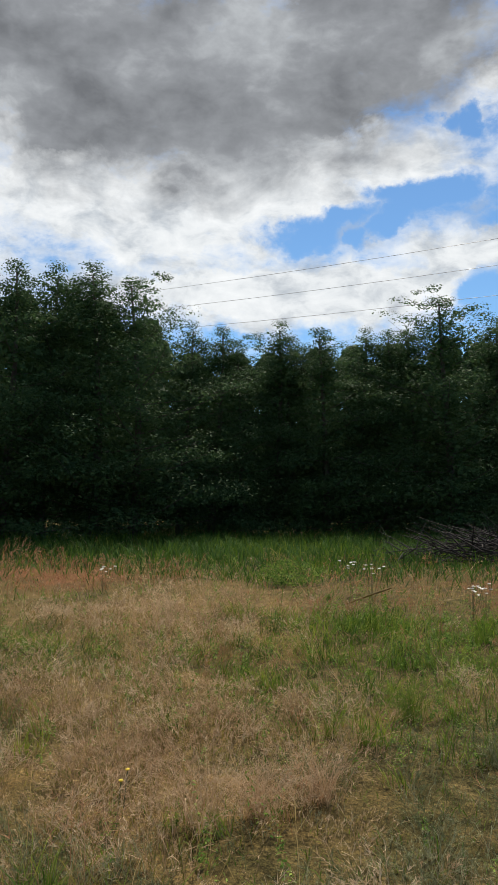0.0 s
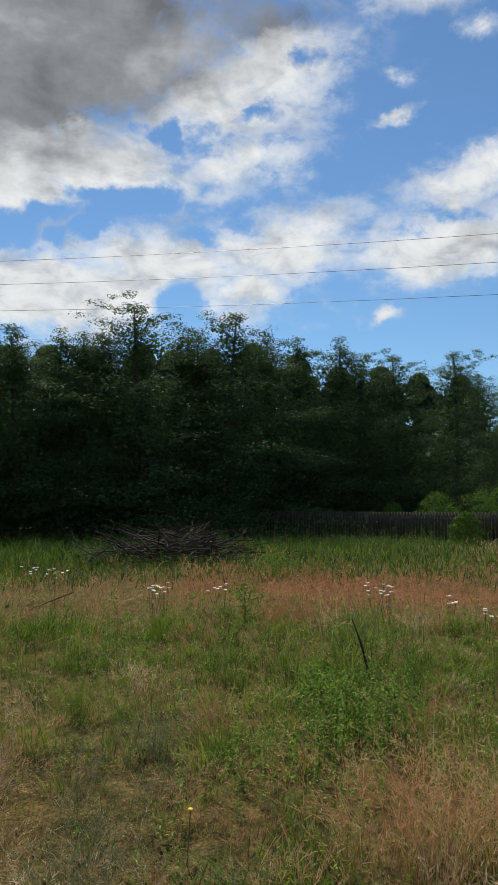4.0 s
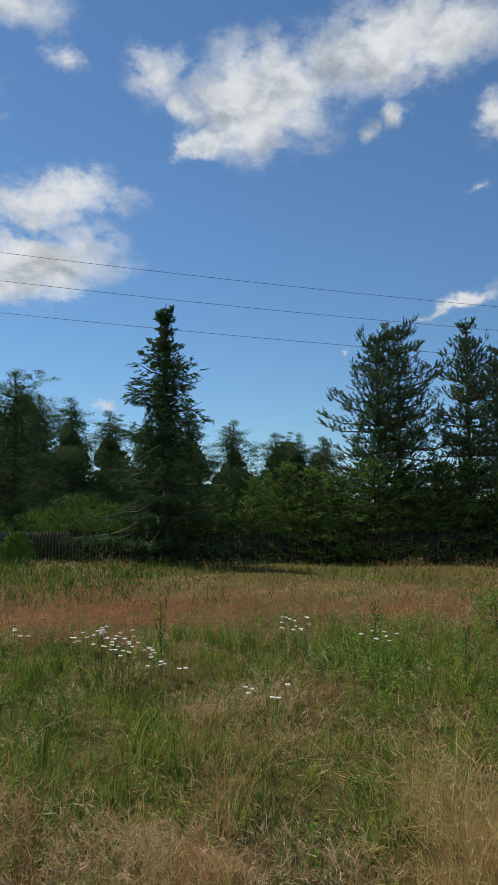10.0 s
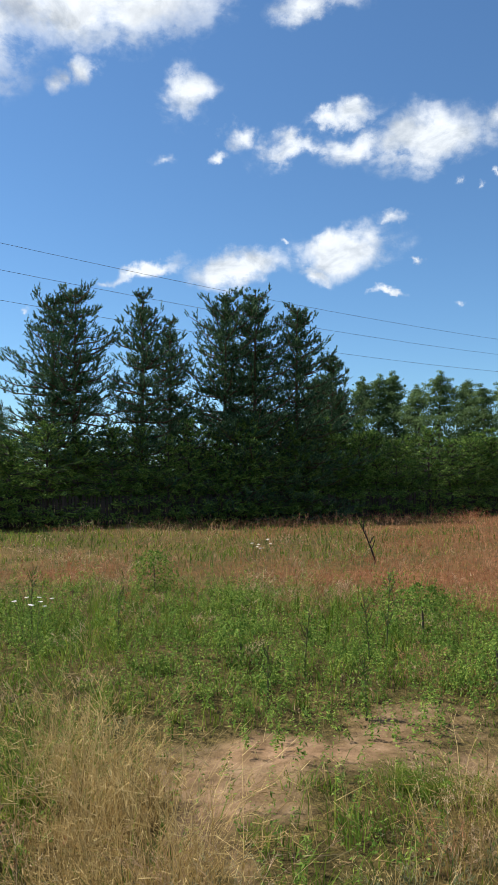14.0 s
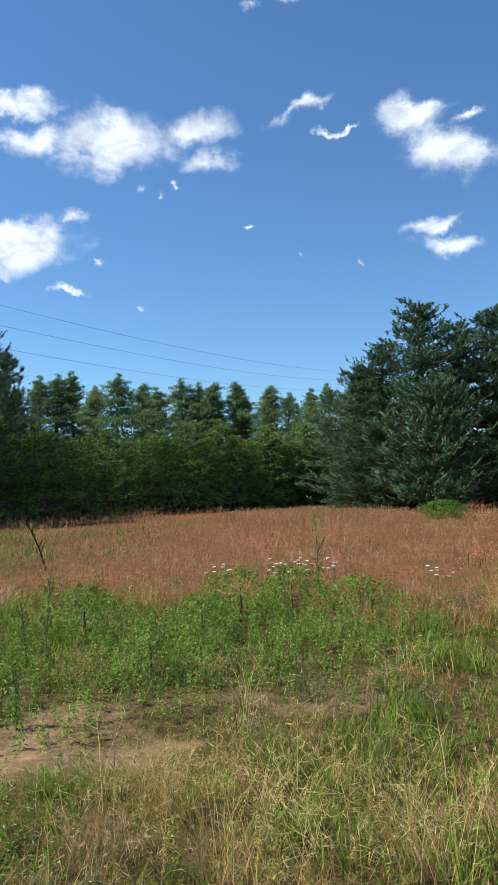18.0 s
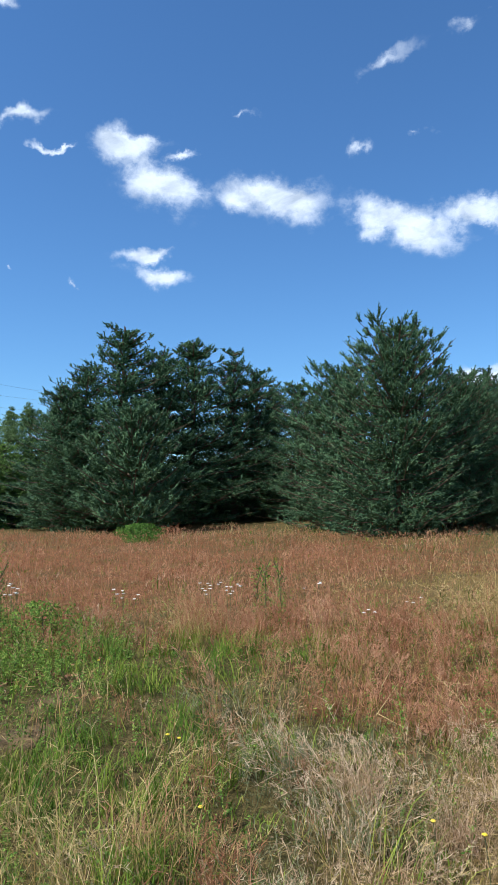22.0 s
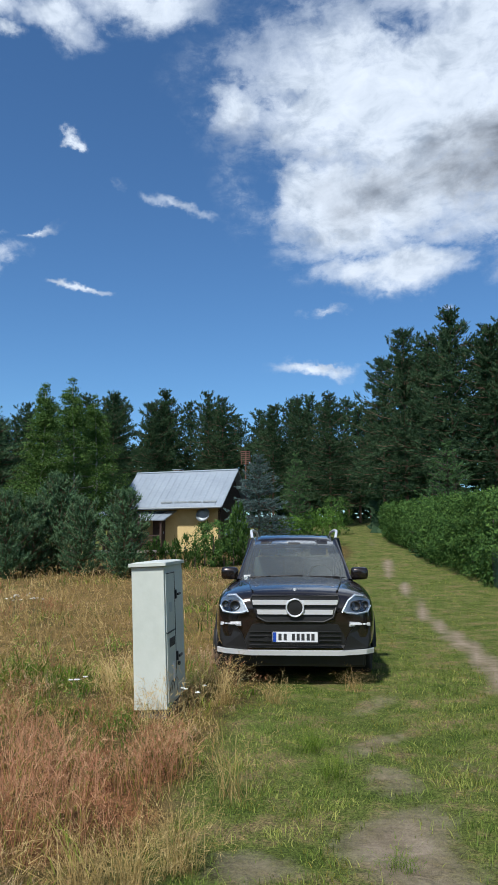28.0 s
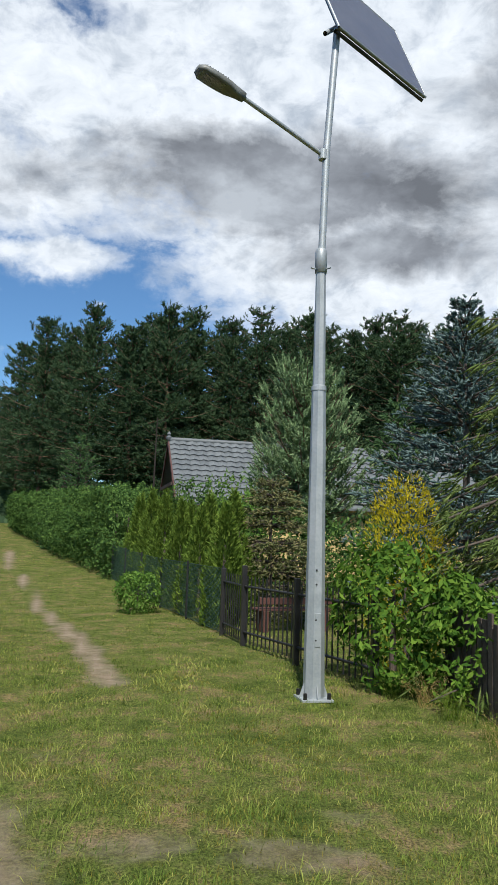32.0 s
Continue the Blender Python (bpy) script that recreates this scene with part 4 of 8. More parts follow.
w = zones(x, y)
m = rng.random(len(x)) < np.clip((w["weedtall"] * 2.2 + w["green"] * 0.9) / sum(w.values()), 0, 1)
hue = np.clip(rng.normal(0.42, 0.2, 3600) + 0.2 * np.sin(0.9 * cx + np.sin(1.3 * cy)), 0, 1)
tall = np.where(w["weedtall"] > 0.6, 0.42, 0.30) * rng.uniform(0.4, 1.35, 3600)[k]
for mat, name, label, sel in ((M_GREEN, "long_green_grass", "long lush green grass before the wood", m & (k % 3 == 0)), (M_NETTLE, "dark_reed_grass", "dark green sedge before the wood", m & (k % 3 != 0))):
    grass(name, label, mat, x[sel], y[sel], tall[sel], 0.022, 1.0, rng, 0, tone=hue[k[sel]] * 0.8)
x, y, k, cx, cy = tufted(700, 5, 25.0, 30.0, -24, 40, 0.4, 0.3, rng)
herbs("tall_growth", "tall dark green nettles and shoots before the wood", M_NETTLE, x, y, 0.6 * rng.uniform(0.4, 1.4, 700)[k], 0.022, 20, rng)

# ---- trees and shrubs ----
def broadleaf_meshes(seed, tall, wide, mat, bark, limbs=26, per=6, leaves=60, size=0.12, low=0.1, trunk=0.16, rise=0.55, puff=0.55, core=420, taper=0.8):
    """Trunk, limbs and crown of a broadleaved tree: ascending limbs that carry flattened sprays of leaves."""
    r = np.random.default_rng(seed)
    ts = np.linspace(0, 1, 7)
    stem = np.stack([0.25 * np.sin(ts * 3 + seed), 0.2 * np.cos(ts * 2.5 + seed), ts * tall * 0.94], 1)
    stem[:, :2] -= stem[0, :2]
    wood, c, cr = [], [], []
    for k in range(limbs):
        t = low + (0.95 - low) * (k + r.random()) / limbs
        prof = min(1.0, 0.7 + (t - low) / 0.5) * (1.03 - t) ** taper * 1.12
        L = wide * 0.5 * prof * r.uniform(0.7, 1.2)
        a = 2.4 * k + r.normal(0, 0.35)
        s = np.array([np.interp(t, ts, stem[:, q]) for q in range(3)])
        up = rise * r.uniform(0.3, 1.3) * (0.4 + 0.55 * t)
        e = s + np.array([math.cos(a) * L, math.sin(a) * L, min(L * up, (tall * r.uniform(0.93, 0.985) - s[2]) * 0.8)])
        m = (s + e) / 2 + [0, 0, -0.06 * L]
        wood.append((np.stack([s, m, e]), np.array([0.05, 0.03, 0.008]) * trunk / 0.16 * (1.1 - t)))
        n = max(3, int(per * (0.55 + L / (wide * 0.5))))
        u = r.uniform(0.12, 1.05, n)
        side = r.normal(0, 0.22 * L + 0.05, n)
        q = s + (e - s) * u[:, None] + np.stack([-math.sin(a) * side, math.cos(a) * side, r.normal(0.05, 0.2, n)], 1)
        c.append(q)
        cr.append(puff * r.uniform(0.6, 1.3, n) * (0.45 + 0.8 * (1 - t)))
    k = 46
    zs = 1 - 0.26 * r.random(k) ** 0.8
    out = (0.03 + 0.14 * wide * (1 - zs) / 0.26 * r.uniform(0.4, 1.2, k))
    a = r.uniform(0, 2 * np.pi, k)
    c.append(np.stack([np.cos(a) * out, np.sin(a) * out, tall * zs - 0.1], 1) + [stem[-1, 0], stem[-1, 1], 0])
    cr.append(np.interp(zs, [0.74, 1], [0.62, 0.26]) * puff / 0.6)
    c, cr = np.concatenate(c), np.concatenate(cr)
    n = np.maximum(48, leaves * (cr / puff) ** 2).astype(int)
    idx = np.repeat(np.arange(len(c)), n)
    d = unit(r.normal(0, 1, (len(idx), 3)))
    p = c[idx] + d * (cr[idx] * r.random(len(idx)) ** 0.4)[:, None] * [1.15, 1.15, 0.55]
    v, f = leaf_quads(p, d * 0.75 + [0, 0, 0.75], size, r, 0.65, 0.38)
    k = r.integers(0, len(c), core)
    q = c[k] * np.stack([r.uniform(0.3, 0.75, core)] * 2 + [r.uniform(0.8, 0.97, core)], 1) + r.normal(0, 0.2, (core, 3))
    cv, cf = leaf_quads(q, q * [1, 1, 0] + [0, 0, 0.4], size * 2.0, r, 0.8)
    v, f = np.concatenate([v, cv]), np.concatenate([f, cf + len(v)])
    return tubes("trunk", [(stem, trunk * (1 - 0.9 * ts) + 0.012)], bark, 9), tubes("branching", wood, bark, 6), quick_mesh("crown", v, f, mat)


def conifer_meshes(seed, tall, wide, mat, bark, whorls=20, per=6, low=0.03, rise=(0.0, 0.7), shoots=12, shoot=0.4, needles=14, length=0.12, width=0.022,
                   taper=0.8, foot=0.6, up=(0.4, 1.2), upturn=0.2, irregular=0.25, trunk=0.14, skip=0.0, core=500, spread=0.32, forward=0.5, fat=0.75, clump=4, solid=0.17):
    """Trunk, branches and needles of a conifer: whorled branches whose side twigs end in needled shoots."""
    r = np.random.default_rng(seed)
    wood, starts, dirs, lens = [], [], [], []
    for k in range(whorls):
        t = low + (0.97 - low) * (k + 0.7 * r.random()) / whorls
        q0 = (t - low) / (1 - low)
        reach = wide * 0.5 * ((foot + (1 - foot) * min(1.0, q0 / 0.25)) * (1 - q0) ** taper + 0.02)
        for q in range(per):
            if r.random() < skip:
                continue
            a = 2 * np.pi * (q + 0.61 * k + 0.5 * r.random()) / per
            L = reach * r.uniform(1 - irregular * 1.7, 1 + irregular)
            slope = rise[0] + (rise[1] - rise[0]) * q0 + r.normal(0, 0.1)
            h = np.array([math.cos(a), math.sin(a), 0.0])
            w = np.array([-h[1], h[0], 0.0])
            s = np.array([0, 0, t * tall])
            m = s + h * L * 0.55 + [0, 0, slope * L * 0.55]
            e = s + h * L + [0, 0, (slope + upturn) * L]
            if L > 0.3:
                wood.append((np.stack([s, m, e]), np.array([0.028, 0.016, 0.004]) * min(1.6, tall / 8 + 0.4)))
            n = max(2, int(shoots * (0.25 + L / (wide * 0.5))))
            kc = r.integers(0, max(1, n // clump), n)
            u = (1.0 - 0.88 * r.random(n) ** 1.15)[kc]
            side = (r.uniform(-1, 1, n)[kc]) * spread * L * np.clip(1.25 - u, 0.05, 0.7) / 0.7
            u, side = u - r.random(n) * 0.10 * (clump > 1), side + r.normal(0, 0.28, n) * shoot * (clump > 1)
            base = np.where(u[:, None] < 0.55, s + (m - s) * (u / 0.55)[:, None], m + (e - m) * ((u - 0.55) / 0.45)[:, None])
            base = base + w * side[:, None] + [0, 0, 1] * (r.normal(0, 0.16 if clump > 1 else 0.10, n) * shoot)[:, None]
            rising = up[0] + (up[1] - up[0]) * q0
            dd = h * forward + w * (np.sign(side) * r.uniform(0.1, 0.7, n))[:, None] + [0, 0, rising] + r.normal(0, 0.22, (n, 3))
            starts.append(base), dirs.append(unit(dd)), lens.append(shoot * r.uniform(0.55, 1.25, n) * np.clip(L / (0.2 * wide), 0.4, 1.0))
    k = 6
    starts.append(np.stack([r.normal(0, 0.03, k), r.normal(0, 0.03, k), tall * (1 - 0.10 * r.random(k) ** 0.7)], 1) - [0, 0, shoot * 0.9])
    dirs.append(unit(np.stack([r.normal(0, 0.5, k), r.normal(0, 0.5, k), np.ones(k)], 1)))
    lens.append(np.full(k, shoot * 0.6))
    s, d, L = np.concatenate(starts), np.concatenate(dirs), np.concatenate(lens)
    idx = np.repeat(np.arange(len(s)), max(4, int(needles * 1.05)))
    u = r.random(len(idx))
    p = s[idx] + d[idx] * (L[idx] * u)[:, None]
    nd = d[idx] * 0.75 + unit(r.normal(0, 1, (len(idx), 3))) * fat
    v, f = blades(p, nd, length * r.uniform(0.7, 1.25, len(idx)) * (1.1 - 0.4 * u), width * r.uniform(0.8, 1.3, len(idx)), r)
    # the dense middle of each shoot: a slim spindle
    q1 = unit(np.cross(d, r.normal(0, 1, d.shape)))
    q2 = np.cross(d, q1)
    girth = (np.minimum(length * solid, L * 0.3) * r.uniform(0.7, 1.3, len(s)))[:, None]
    waist = s + d * (L * 0.4)[:, None]
    av = np.stack([s - d * 0.02, waist + q1 * girth, waist + q2 * girth, waist - q1 * girth, waist - q2 * girth, s + d * (L * 1.08)[:, None]], 1).reshape(-1, 3)
    k6 = np.arange(len(s))[:, None] * 6
    af = np.concatenate([k6 + [[0, b, a]] for a, b in ((1, 2), (2, 3), (3, 4), (4, 1))] + [k6 + [[5, a, b]] for a, b in ((1, 2), (2, 3), (3, 4), (4, 1))])
    k = r.integers(0, len(s), core)
    q = s[k] * np.stack([r.uniform(0.2, 0.8, core)] * 2 + [np.ones(core)], 1) - [0, 0, 0.5 * shoot]
    cv, cf = blades(q, q * [1, 1, 0] + r.normal(0, 0.8, (core, 3)), length * 1.4, length * 0.6, r)
    v, f = np.concatenate([v, av, cv]), np.concatenate([f, af + len(v), cf + len(v) + len(av)])
    stem = np.stack([[0, 0, 0], [0.04, 0.02, tall * 0.5], [0, 0, tall - shoot * 0.7]])
    return tubes("trunk", [(stem, np.array([trunk, trunk * 0.6, 0.012]))], bark, 9), tubes("branching", wood, bark, 5), quick_mesh("crown", v, f, mat)


def plant_tree(name, label, category, meshes, at, turn=0.0, scale=1.0, stretch=1.0, group=""):
    trunk, limbs, crown = meshes
    ob = thing(name, label, category, group, at)
    ob.rotation_euler = (0, 0, radians(turn))
    ob.scale = (scale, scale, scale * stretch)
    smooth(part("trunk", trunk, None, ob))
    part("branching", limbs, None, ob)["kind"] = "stuff"
    part("crown", crown, None, ob)["kind"] = "stuff"
    return ob


def fit_top(at, az_top_el, base_tall):
    """Scale for a tree of base_tall so that its tip shows at that elevation from the camera."""
    return (math.hypot(at.x, at.y) * math.tan(radians(az_top_el)) + EYE - at.z) / base_tall


# Alder and birch wood to the north: front row by azimuth, distance and elevation of the tip.
ALDERS = [broadleaf_meshes(11 + k, 12.0, w, M_ALDER, M_BARK, n, 10, 92, 0.043, lo, puff=0.66, core=3000, taper=0.62) for k, (w, n, lo) in enumerate([(8.0, 38, 0.04), (6.6, 36, 0.05), (9.0, 40, 0.03), (6.0, 34, 0.06)])]
DEEP = [broadleaf_meshes(17 + k, 12.0, 8.0, M_ALDER, M_BARK, 18, 4, 8, 0.36, 0.06, puff=1.0, core=200) for k in range(2)]
WOOD_FRONT = [
    (-24, 26, 16.8, 1), (-18, 26.5, 16.6, 0), (-15.2, 27.5, 17.0, 3), (-11.5, 27.5, 16.8, 1), (-8.6, 27.5, 16.2, 2), (-5.2, 28.5, 13.0, 3), (-2.8, 29.5, 12.7, 0), (-0.5, 30, 11.6, 1),
    (1.9, 31, 13.0, 3), (3.7, 31.5, 12.0, 1), (5.8, 31, 12.6, 0), (8.0, 32, 12.6, 3), (10.2, 33, 12.3, 1), (12.6, 33.5, 12.4, 0), (15.1, 32.5, 15.0, 2), (17.6, 34, 13.0, 1), (19.8, 35, 12.2, 3),
    (21.7, 33, 14.6, 2), (24.8, 35, 12.7, 0), (26.8, 36, 12.4, 1), (29.0, 36.5, 12.2, 3), (31.3, 38, 11.0, 0), (34.4, 38, 11.0, 2), (38.1, 37.5, 10.9, 2), (42.6, 44, 8.9, 1), (45.0, 45, 8.0, 0), (40.6, 45, 9.0, 0), (47.6, 47, 7.6, 2), (51.5, 46, 8.0, 1), (54.4, 46, 7.6, 0),
    (57.6, 47, 6.6, 2), (59.5, 48, 6.4, 3), (61.5, 48, 6.2, 0),
]
for a, d, el, kind in WOOD_FRONT:
    at = polar(a, d)
    plant_tree("alder", "dark green alder at the edge of the wood", "tree", ALDERS[kind], at, rng.uniform(0, 360), fit_top(at, el, 12.0) * (wide := rng.uniform(1.25, 1.45)), 1 / wide, "trees of the wood")
for a in np.arange(-26, 62, 3.1):
    d = 35 + 0.22 * max(0, a + 10) + rng.uniform(0, 4)
    if a > 36:
        d += 10
    at = polar(a, d)
    el = np.interp(a, [-26, -8, -4, 14, 24, 38, 42, 62], [14.5, 14, 11.3, 11.3, 11.8, 9.6, 7.4, 5.4])
    plant_tree("alder", "dark green alder deep in the wood", "tree", DEEP[int(rng.integers(2))], at, rng.uniform(0, 360), fit_top(at, el - rng.uniform(0, 1.2), 12.0), 1.0, "trees of the wood")

# Lone spruce and pines by the fence.
SPRUCE = conifer_meshes(31, 10.0, 6.6, M_SPRUCE, M_BARK, 34, 7, 0.02, (-0.35, 0.25), 30, 0.34, 12, 0.11, 0.036, 1.05, 0.85, (-0.6, 0.1), 0.14, 0.5, 0.15, 0.14, 9000, clump=2)
at = polar(49.2, 28.0)
plant_tree("spruce", "tall dark spruce with a thin ragged top behind the fence", "tree", SPRUCE, at, 20, fit_top(at, 16.3, 10.0))
PINES = [conifer_meshes(41 + k, 10.0, w, M_PINE, M_PINEBARK, wh, 6, lo, (-0.1, 0.4), int(sh * 1.5), 0.38, 12, 0.13, 0.036, tp, ft, (0.35, 1.2), 0.16, 0.28, 0.13, sk, co, clump=2)
         for k, (w, wh, lo, sh, tp, ft, sk, co) in enumerate([(6.4, 18, 0.24, 19, 0.66, 0.95, 0.18, 700), (5.8, 20, 0.08, 16, 0.75, 0.8, 0.1, 2500), (7.0, 22, 0.03, 19, 0.62, 0.8, 0.03, 4500), (6.4, 21, 0.03, 18, 0.7, 0.9, 0.03, 4000)])]
SCOTS = [(66.9, 31, 15.2, 0), (65.3, 31.5, 14.6, 0), (71.9, 31.5, 15.1, 1), (73.9, 33, 13.2, 1), (78.2, 33, 14.9, 2), (80.4, 33.5, 15.0, 2), (83.6, 34, 14.3, 3), (86.2, 37, 10.5, 3),
         (112.6, 45, 9.4, 3), (114.2, 45.5, 10.8, 2), (117.0, 45, 14.0, 3), (119.8, 47, 12.0, 2), (122.2, 47, 13.1, 3), (125.3, 48, 12.2, 1), (128.4, 52, 9.6, 1), (130.2, 46, 9.8, 3), (127.0, 50, 10.6, 2), (131.6, 47, 8.4, 3), (144.6, 44, 9.2, 2), (146.6, 46, 9.6, 3)]
for a, d, el, kind in SCOTS:
    at = polar(a, d)
    plant_tree("scots_pine", "dense green pine with upright candle-like shoots", "tree", PINES[kind], at, rng.uniform(0, 360), fit_top(at, el - 0.6, 10.0) * (wide := 1.45 if a > 110 else 1.0), 1 / wide, "pines round the meadow")
BUSHY = conifer_meshes(55, 10.0, 9.8, M_PINE, M_PINEBARK, 24, 10, 0.0, (-0.1, 0.45), 32, 0.42, 13, 0.15, 0.045, 0.44, 0.85, (0.1, 1.1), 0.2, 0.12, 0.16, 0.0, 9000, clump=3, solid=0.22)
for a, d, el, sc in [(137.6, 33.5, 14.6, 1.0), (133.6, 38, 11.8, 0.9), (142.2, 38, 11.0, 0.9)]:
    at = polar(a, d)
    plant_tree("bushy_pine", "broad bushy pine branched down to the grass", "tree", BUSHY, at, rng.uniform(0, 360), fit_top(at, el - 2.2, 10.0), 1.0, "pines round the meadow")
YOUNG = conifer_meshes(57, 4.0, 3.0, M_PINE, M_PINEBARK, 13, 7, 0.02, (0.15, 1.2), 16, 0.36, 13, 0.11, 0.036, 0.7, 0.8, (0.8, 1.8), 0.3, 0.2, 0.06, 0.0, 1500)
for a, d, el in [(117.7, 40, 6.9), (147.6, 31, 3.4), (149.4, 32, 2.9), (151.3, 33, 4.6), (152.9, 31, 3.0), (156.0, 29.5, 3.6), (144.8, 34, 1.2)]:
    at = polar(a, d)
    plant_tree("young_pine", "young bluish-green pine with upright shoots", "tree", YOUNG, at, rng.uniform(0, 360), fit_top(at, el, 4.0) * (wide := 1.5 if d == 40 else 1.15), 1 / wide, "young pines")

# Birches, and broadleaved trees behind the fence.
BIRCH = [broadleaf_meshes(71, 11.0, 4.6, M_BIRCH, M_BIRCHBARK, 44, 8, 80, 0.058, 0.08, 0.11, 0.7, 0.6), broadleaf_meshes(72, 11.0, 5.2, M_BIRCH, M_BIRCHBARK, 38, 8, 66, 0.058, 0.15, 0.11, 0.4, 0.6)]
for a, d, el, k in [(149.4, 38.5, 11.6, 0), (152.2, 41, 12.0, 1), (153.6, 43, 10.8, 1)]:
    at = polar(a, d)
    plant_tree("birch", "slender green birch at the end of the meadow", "tree", BIRCH[k], at, rng.uniform(0, 360), fit_top(at, el, 11.0), 1.0, "birches")
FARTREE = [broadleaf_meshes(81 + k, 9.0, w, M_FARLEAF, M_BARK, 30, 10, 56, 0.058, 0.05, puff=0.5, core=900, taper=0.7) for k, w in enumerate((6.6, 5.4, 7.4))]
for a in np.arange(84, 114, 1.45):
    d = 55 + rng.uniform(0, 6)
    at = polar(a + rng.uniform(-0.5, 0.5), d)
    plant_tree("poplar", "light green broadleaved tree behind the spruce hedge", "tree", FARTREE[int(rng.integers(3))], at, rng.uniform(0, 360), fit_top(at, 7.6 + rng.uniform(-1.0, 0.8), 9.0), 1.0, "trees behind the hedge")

# Row of young spruces that grows through the picket fence.
HEDGE_SPRUCE = [conifer_meshes(91 + k, 4.0, w, M_HEDGESPRUCE, M_BARK, 16, 8, 0.0, (-0.15, 0.4), 15, 0.24, 7, 0.10, 0.038, 0.72, 0.95, (-0.05, 0.5), 0.12, 0.3, 0.06, 0.0, 700, 0.4) for k, w in enumerate((3.5, 3.0, 3.9))]
F0, F1 = Vector((12.6, 29.9, 0)), Vector((52.0, -20.7, 0))
along = (F1 - F0).normalized()
across = Vector((along.y, -along.x, 0))
if across.dot(F0) < 0:
    across = -across
s = 14.0
while s < 63:
    p = F0 + along * s + across * rng.uniform(0.15, 0.9)
    az = math.degrees(math.atan2(p.x, p.y))
    el = np.interp(az, [48, 55, 60, 66, 70, 76, 84, 95, 105, 112], [3.2, 3.6, 4.2, 4.2, 3.8, 4.4, 4.3, 3.9, 4.0, 3.8]) + rng.uniform(-1.1, 0.9)
    plant_tree("hedge_spruce", "young spruce of the hedge behind the picket fence", "tree", HEDGE_SPRUCE[int(rng.integers(3))], p, rng.uniform(0, 360), fit_top(p, el, 4.0) * (wide := rng.uniform(0.85, 1.25)), 1 / wide, "spruce hedge")
    s += rng.uniform(0.9, 1.35)

# Pine forest to the south.
BACKPINE = [conifer_meshes(111 + k, 17.0, 8.6, M_PINEFAR, M_PINEBARK, 18, 5, 0.16, (-0.15, 0.45), 14, 0.65, 6, 0.34, 0.1, 0.62, 0.8, (0.1, 0.9), 0.12, 0.32, 0.17, 0.05, 1600, clump=2) for k in range(2)]
FOREST = [conifer_meshes(101 + k, 17.0, w, M_PINEFAR, M_PINEBARK, 22, 5, lo, (-0.15, 0.45), 25, 0.5, 8, 0.25, 0.06, 0.62, 0.8, (0.1, 0.9), 0.12, 0.32, 0.17, 0.05, 2600, clump=2) for k, (w, lo) in enumerate([(8.2, 0.2), (7.2, 0.3), (9.2, 0.14)])]
for row, (d0, drop) in enumerate([(76, 0.0), (83, 0.3), (91, 0.4)]):
    for a in np.arange(141 + row * 0.7, 178, 2.3):
        if 171.2 < a < 174.4 and row < 1:
            continue
        at = polar(a + rng.uniform(-0.9, 0.9), d0 + rng.uniform(-3, 3))
        el = np.interp(a, [141, 147, 155, 165, 172, 178], [9.0, 10.4, 11.3, 11.3, 11.2, 10.4]) + rng.uniform(-1.3, 0.4) - drop
        plant_tree("forest_pine", "tall dark pine in the forest behind the house", "tree", (FOREST[int(rng.integers(3))] if row == 0 else BACKPINE[int(rng.integers(2))]), at, rng.uniform(0, 360), fit_top(at, el, 17.0) * (wider := rng.uniform(0.9, 1.25)), 1 / wider, "pine forest")
for row, (d0, drop) in enumerate([(47, 0.0), (54, 0.7)]):
    for a in np.arange(175.6 + row * 0.7, 218, 1.9):
        at = polar(a + rng.uniform(-0.9, 0.9), d0 + rng.uniform(-2.5, 2.5) + 2.6 * max(0.0, 181 - a))
        el = np.interp(a, [174, 178, 183, 190, 197, 205, 218], [13.2, 16.2, 17.2, 17.6, 17.6, 16.6, 16.5]) + rng.uniform(-2.0, 0.5) - drop
        plant_tree("forest_pine", "tall dark pine of the forest behind the hedge", "tree", (FOREST[int(rng.integers(3))] if row == 0 else BACKPINE[int(rng.integers(2))]), at, rng.uniform(0, 360), fit_top(at, el, 17.0) * (wider := rng.uniform(0.9, 1.25)), 1 / wider, "pine forest")

# Dense growth far behind the first trees, which closes the view at eye level.
def thicket(name, label, mat, a0, a1, d0, d1, top, n, size):
    az, d = np.radians(rng.uniform(a0, a1, n)), rng.uniform(d0, d1, n)
    x, y = d * np.sin(az), d * np.cos(az)
    z = height(x, y) + top * rng.random(n) ** 0.8 * (0.75 + 0.25 * np.sin(az * 60) * np.sin(az * 23))
    v, f = leaf_quads(np.stack([x, y, z], 1), np.stack([-x, -y, 0 * x], 1) / d[:, None] + [0, 0, 0.5], size, rng)
    return tagged(new(name, quick_mesh(name, v, f, mat)), label, "woodland", kind="stuff")


thicket("undergrowth", "dark undergrowth deep in the alder wood", M_ALDER, -32, 62, 48, 58, 6.5, 12000, 0.5)
thicket("undergrowth", "dark undergrowth deep in the pine forest", M_PINEFAR, 138, 176, 92, 104, 12.5, 16000, 0.42)
thicket("undergrowth", "dark undergrowth of the forest behind the hedge", M_PINEFAR, 174.5, 222, 62, 72, 4.6, 8000, 0.5)
thicket("undergrowth", "dark young growth behind the pines", M_PINEFAR, 56, 142, 58, 68, 4.5, 14000, 0.5)
thicket("undergrowth", "shrubby undergrowth at the edge of the wood", M_ALDER, -28, 44, 29.5, 36, 1.3, 14000, 0.06)
thicket("undergrowth", "dark low growth under the pines", M_PINEFAR, 108, 136, 49, 56, 2.6, 5000, 0.3)

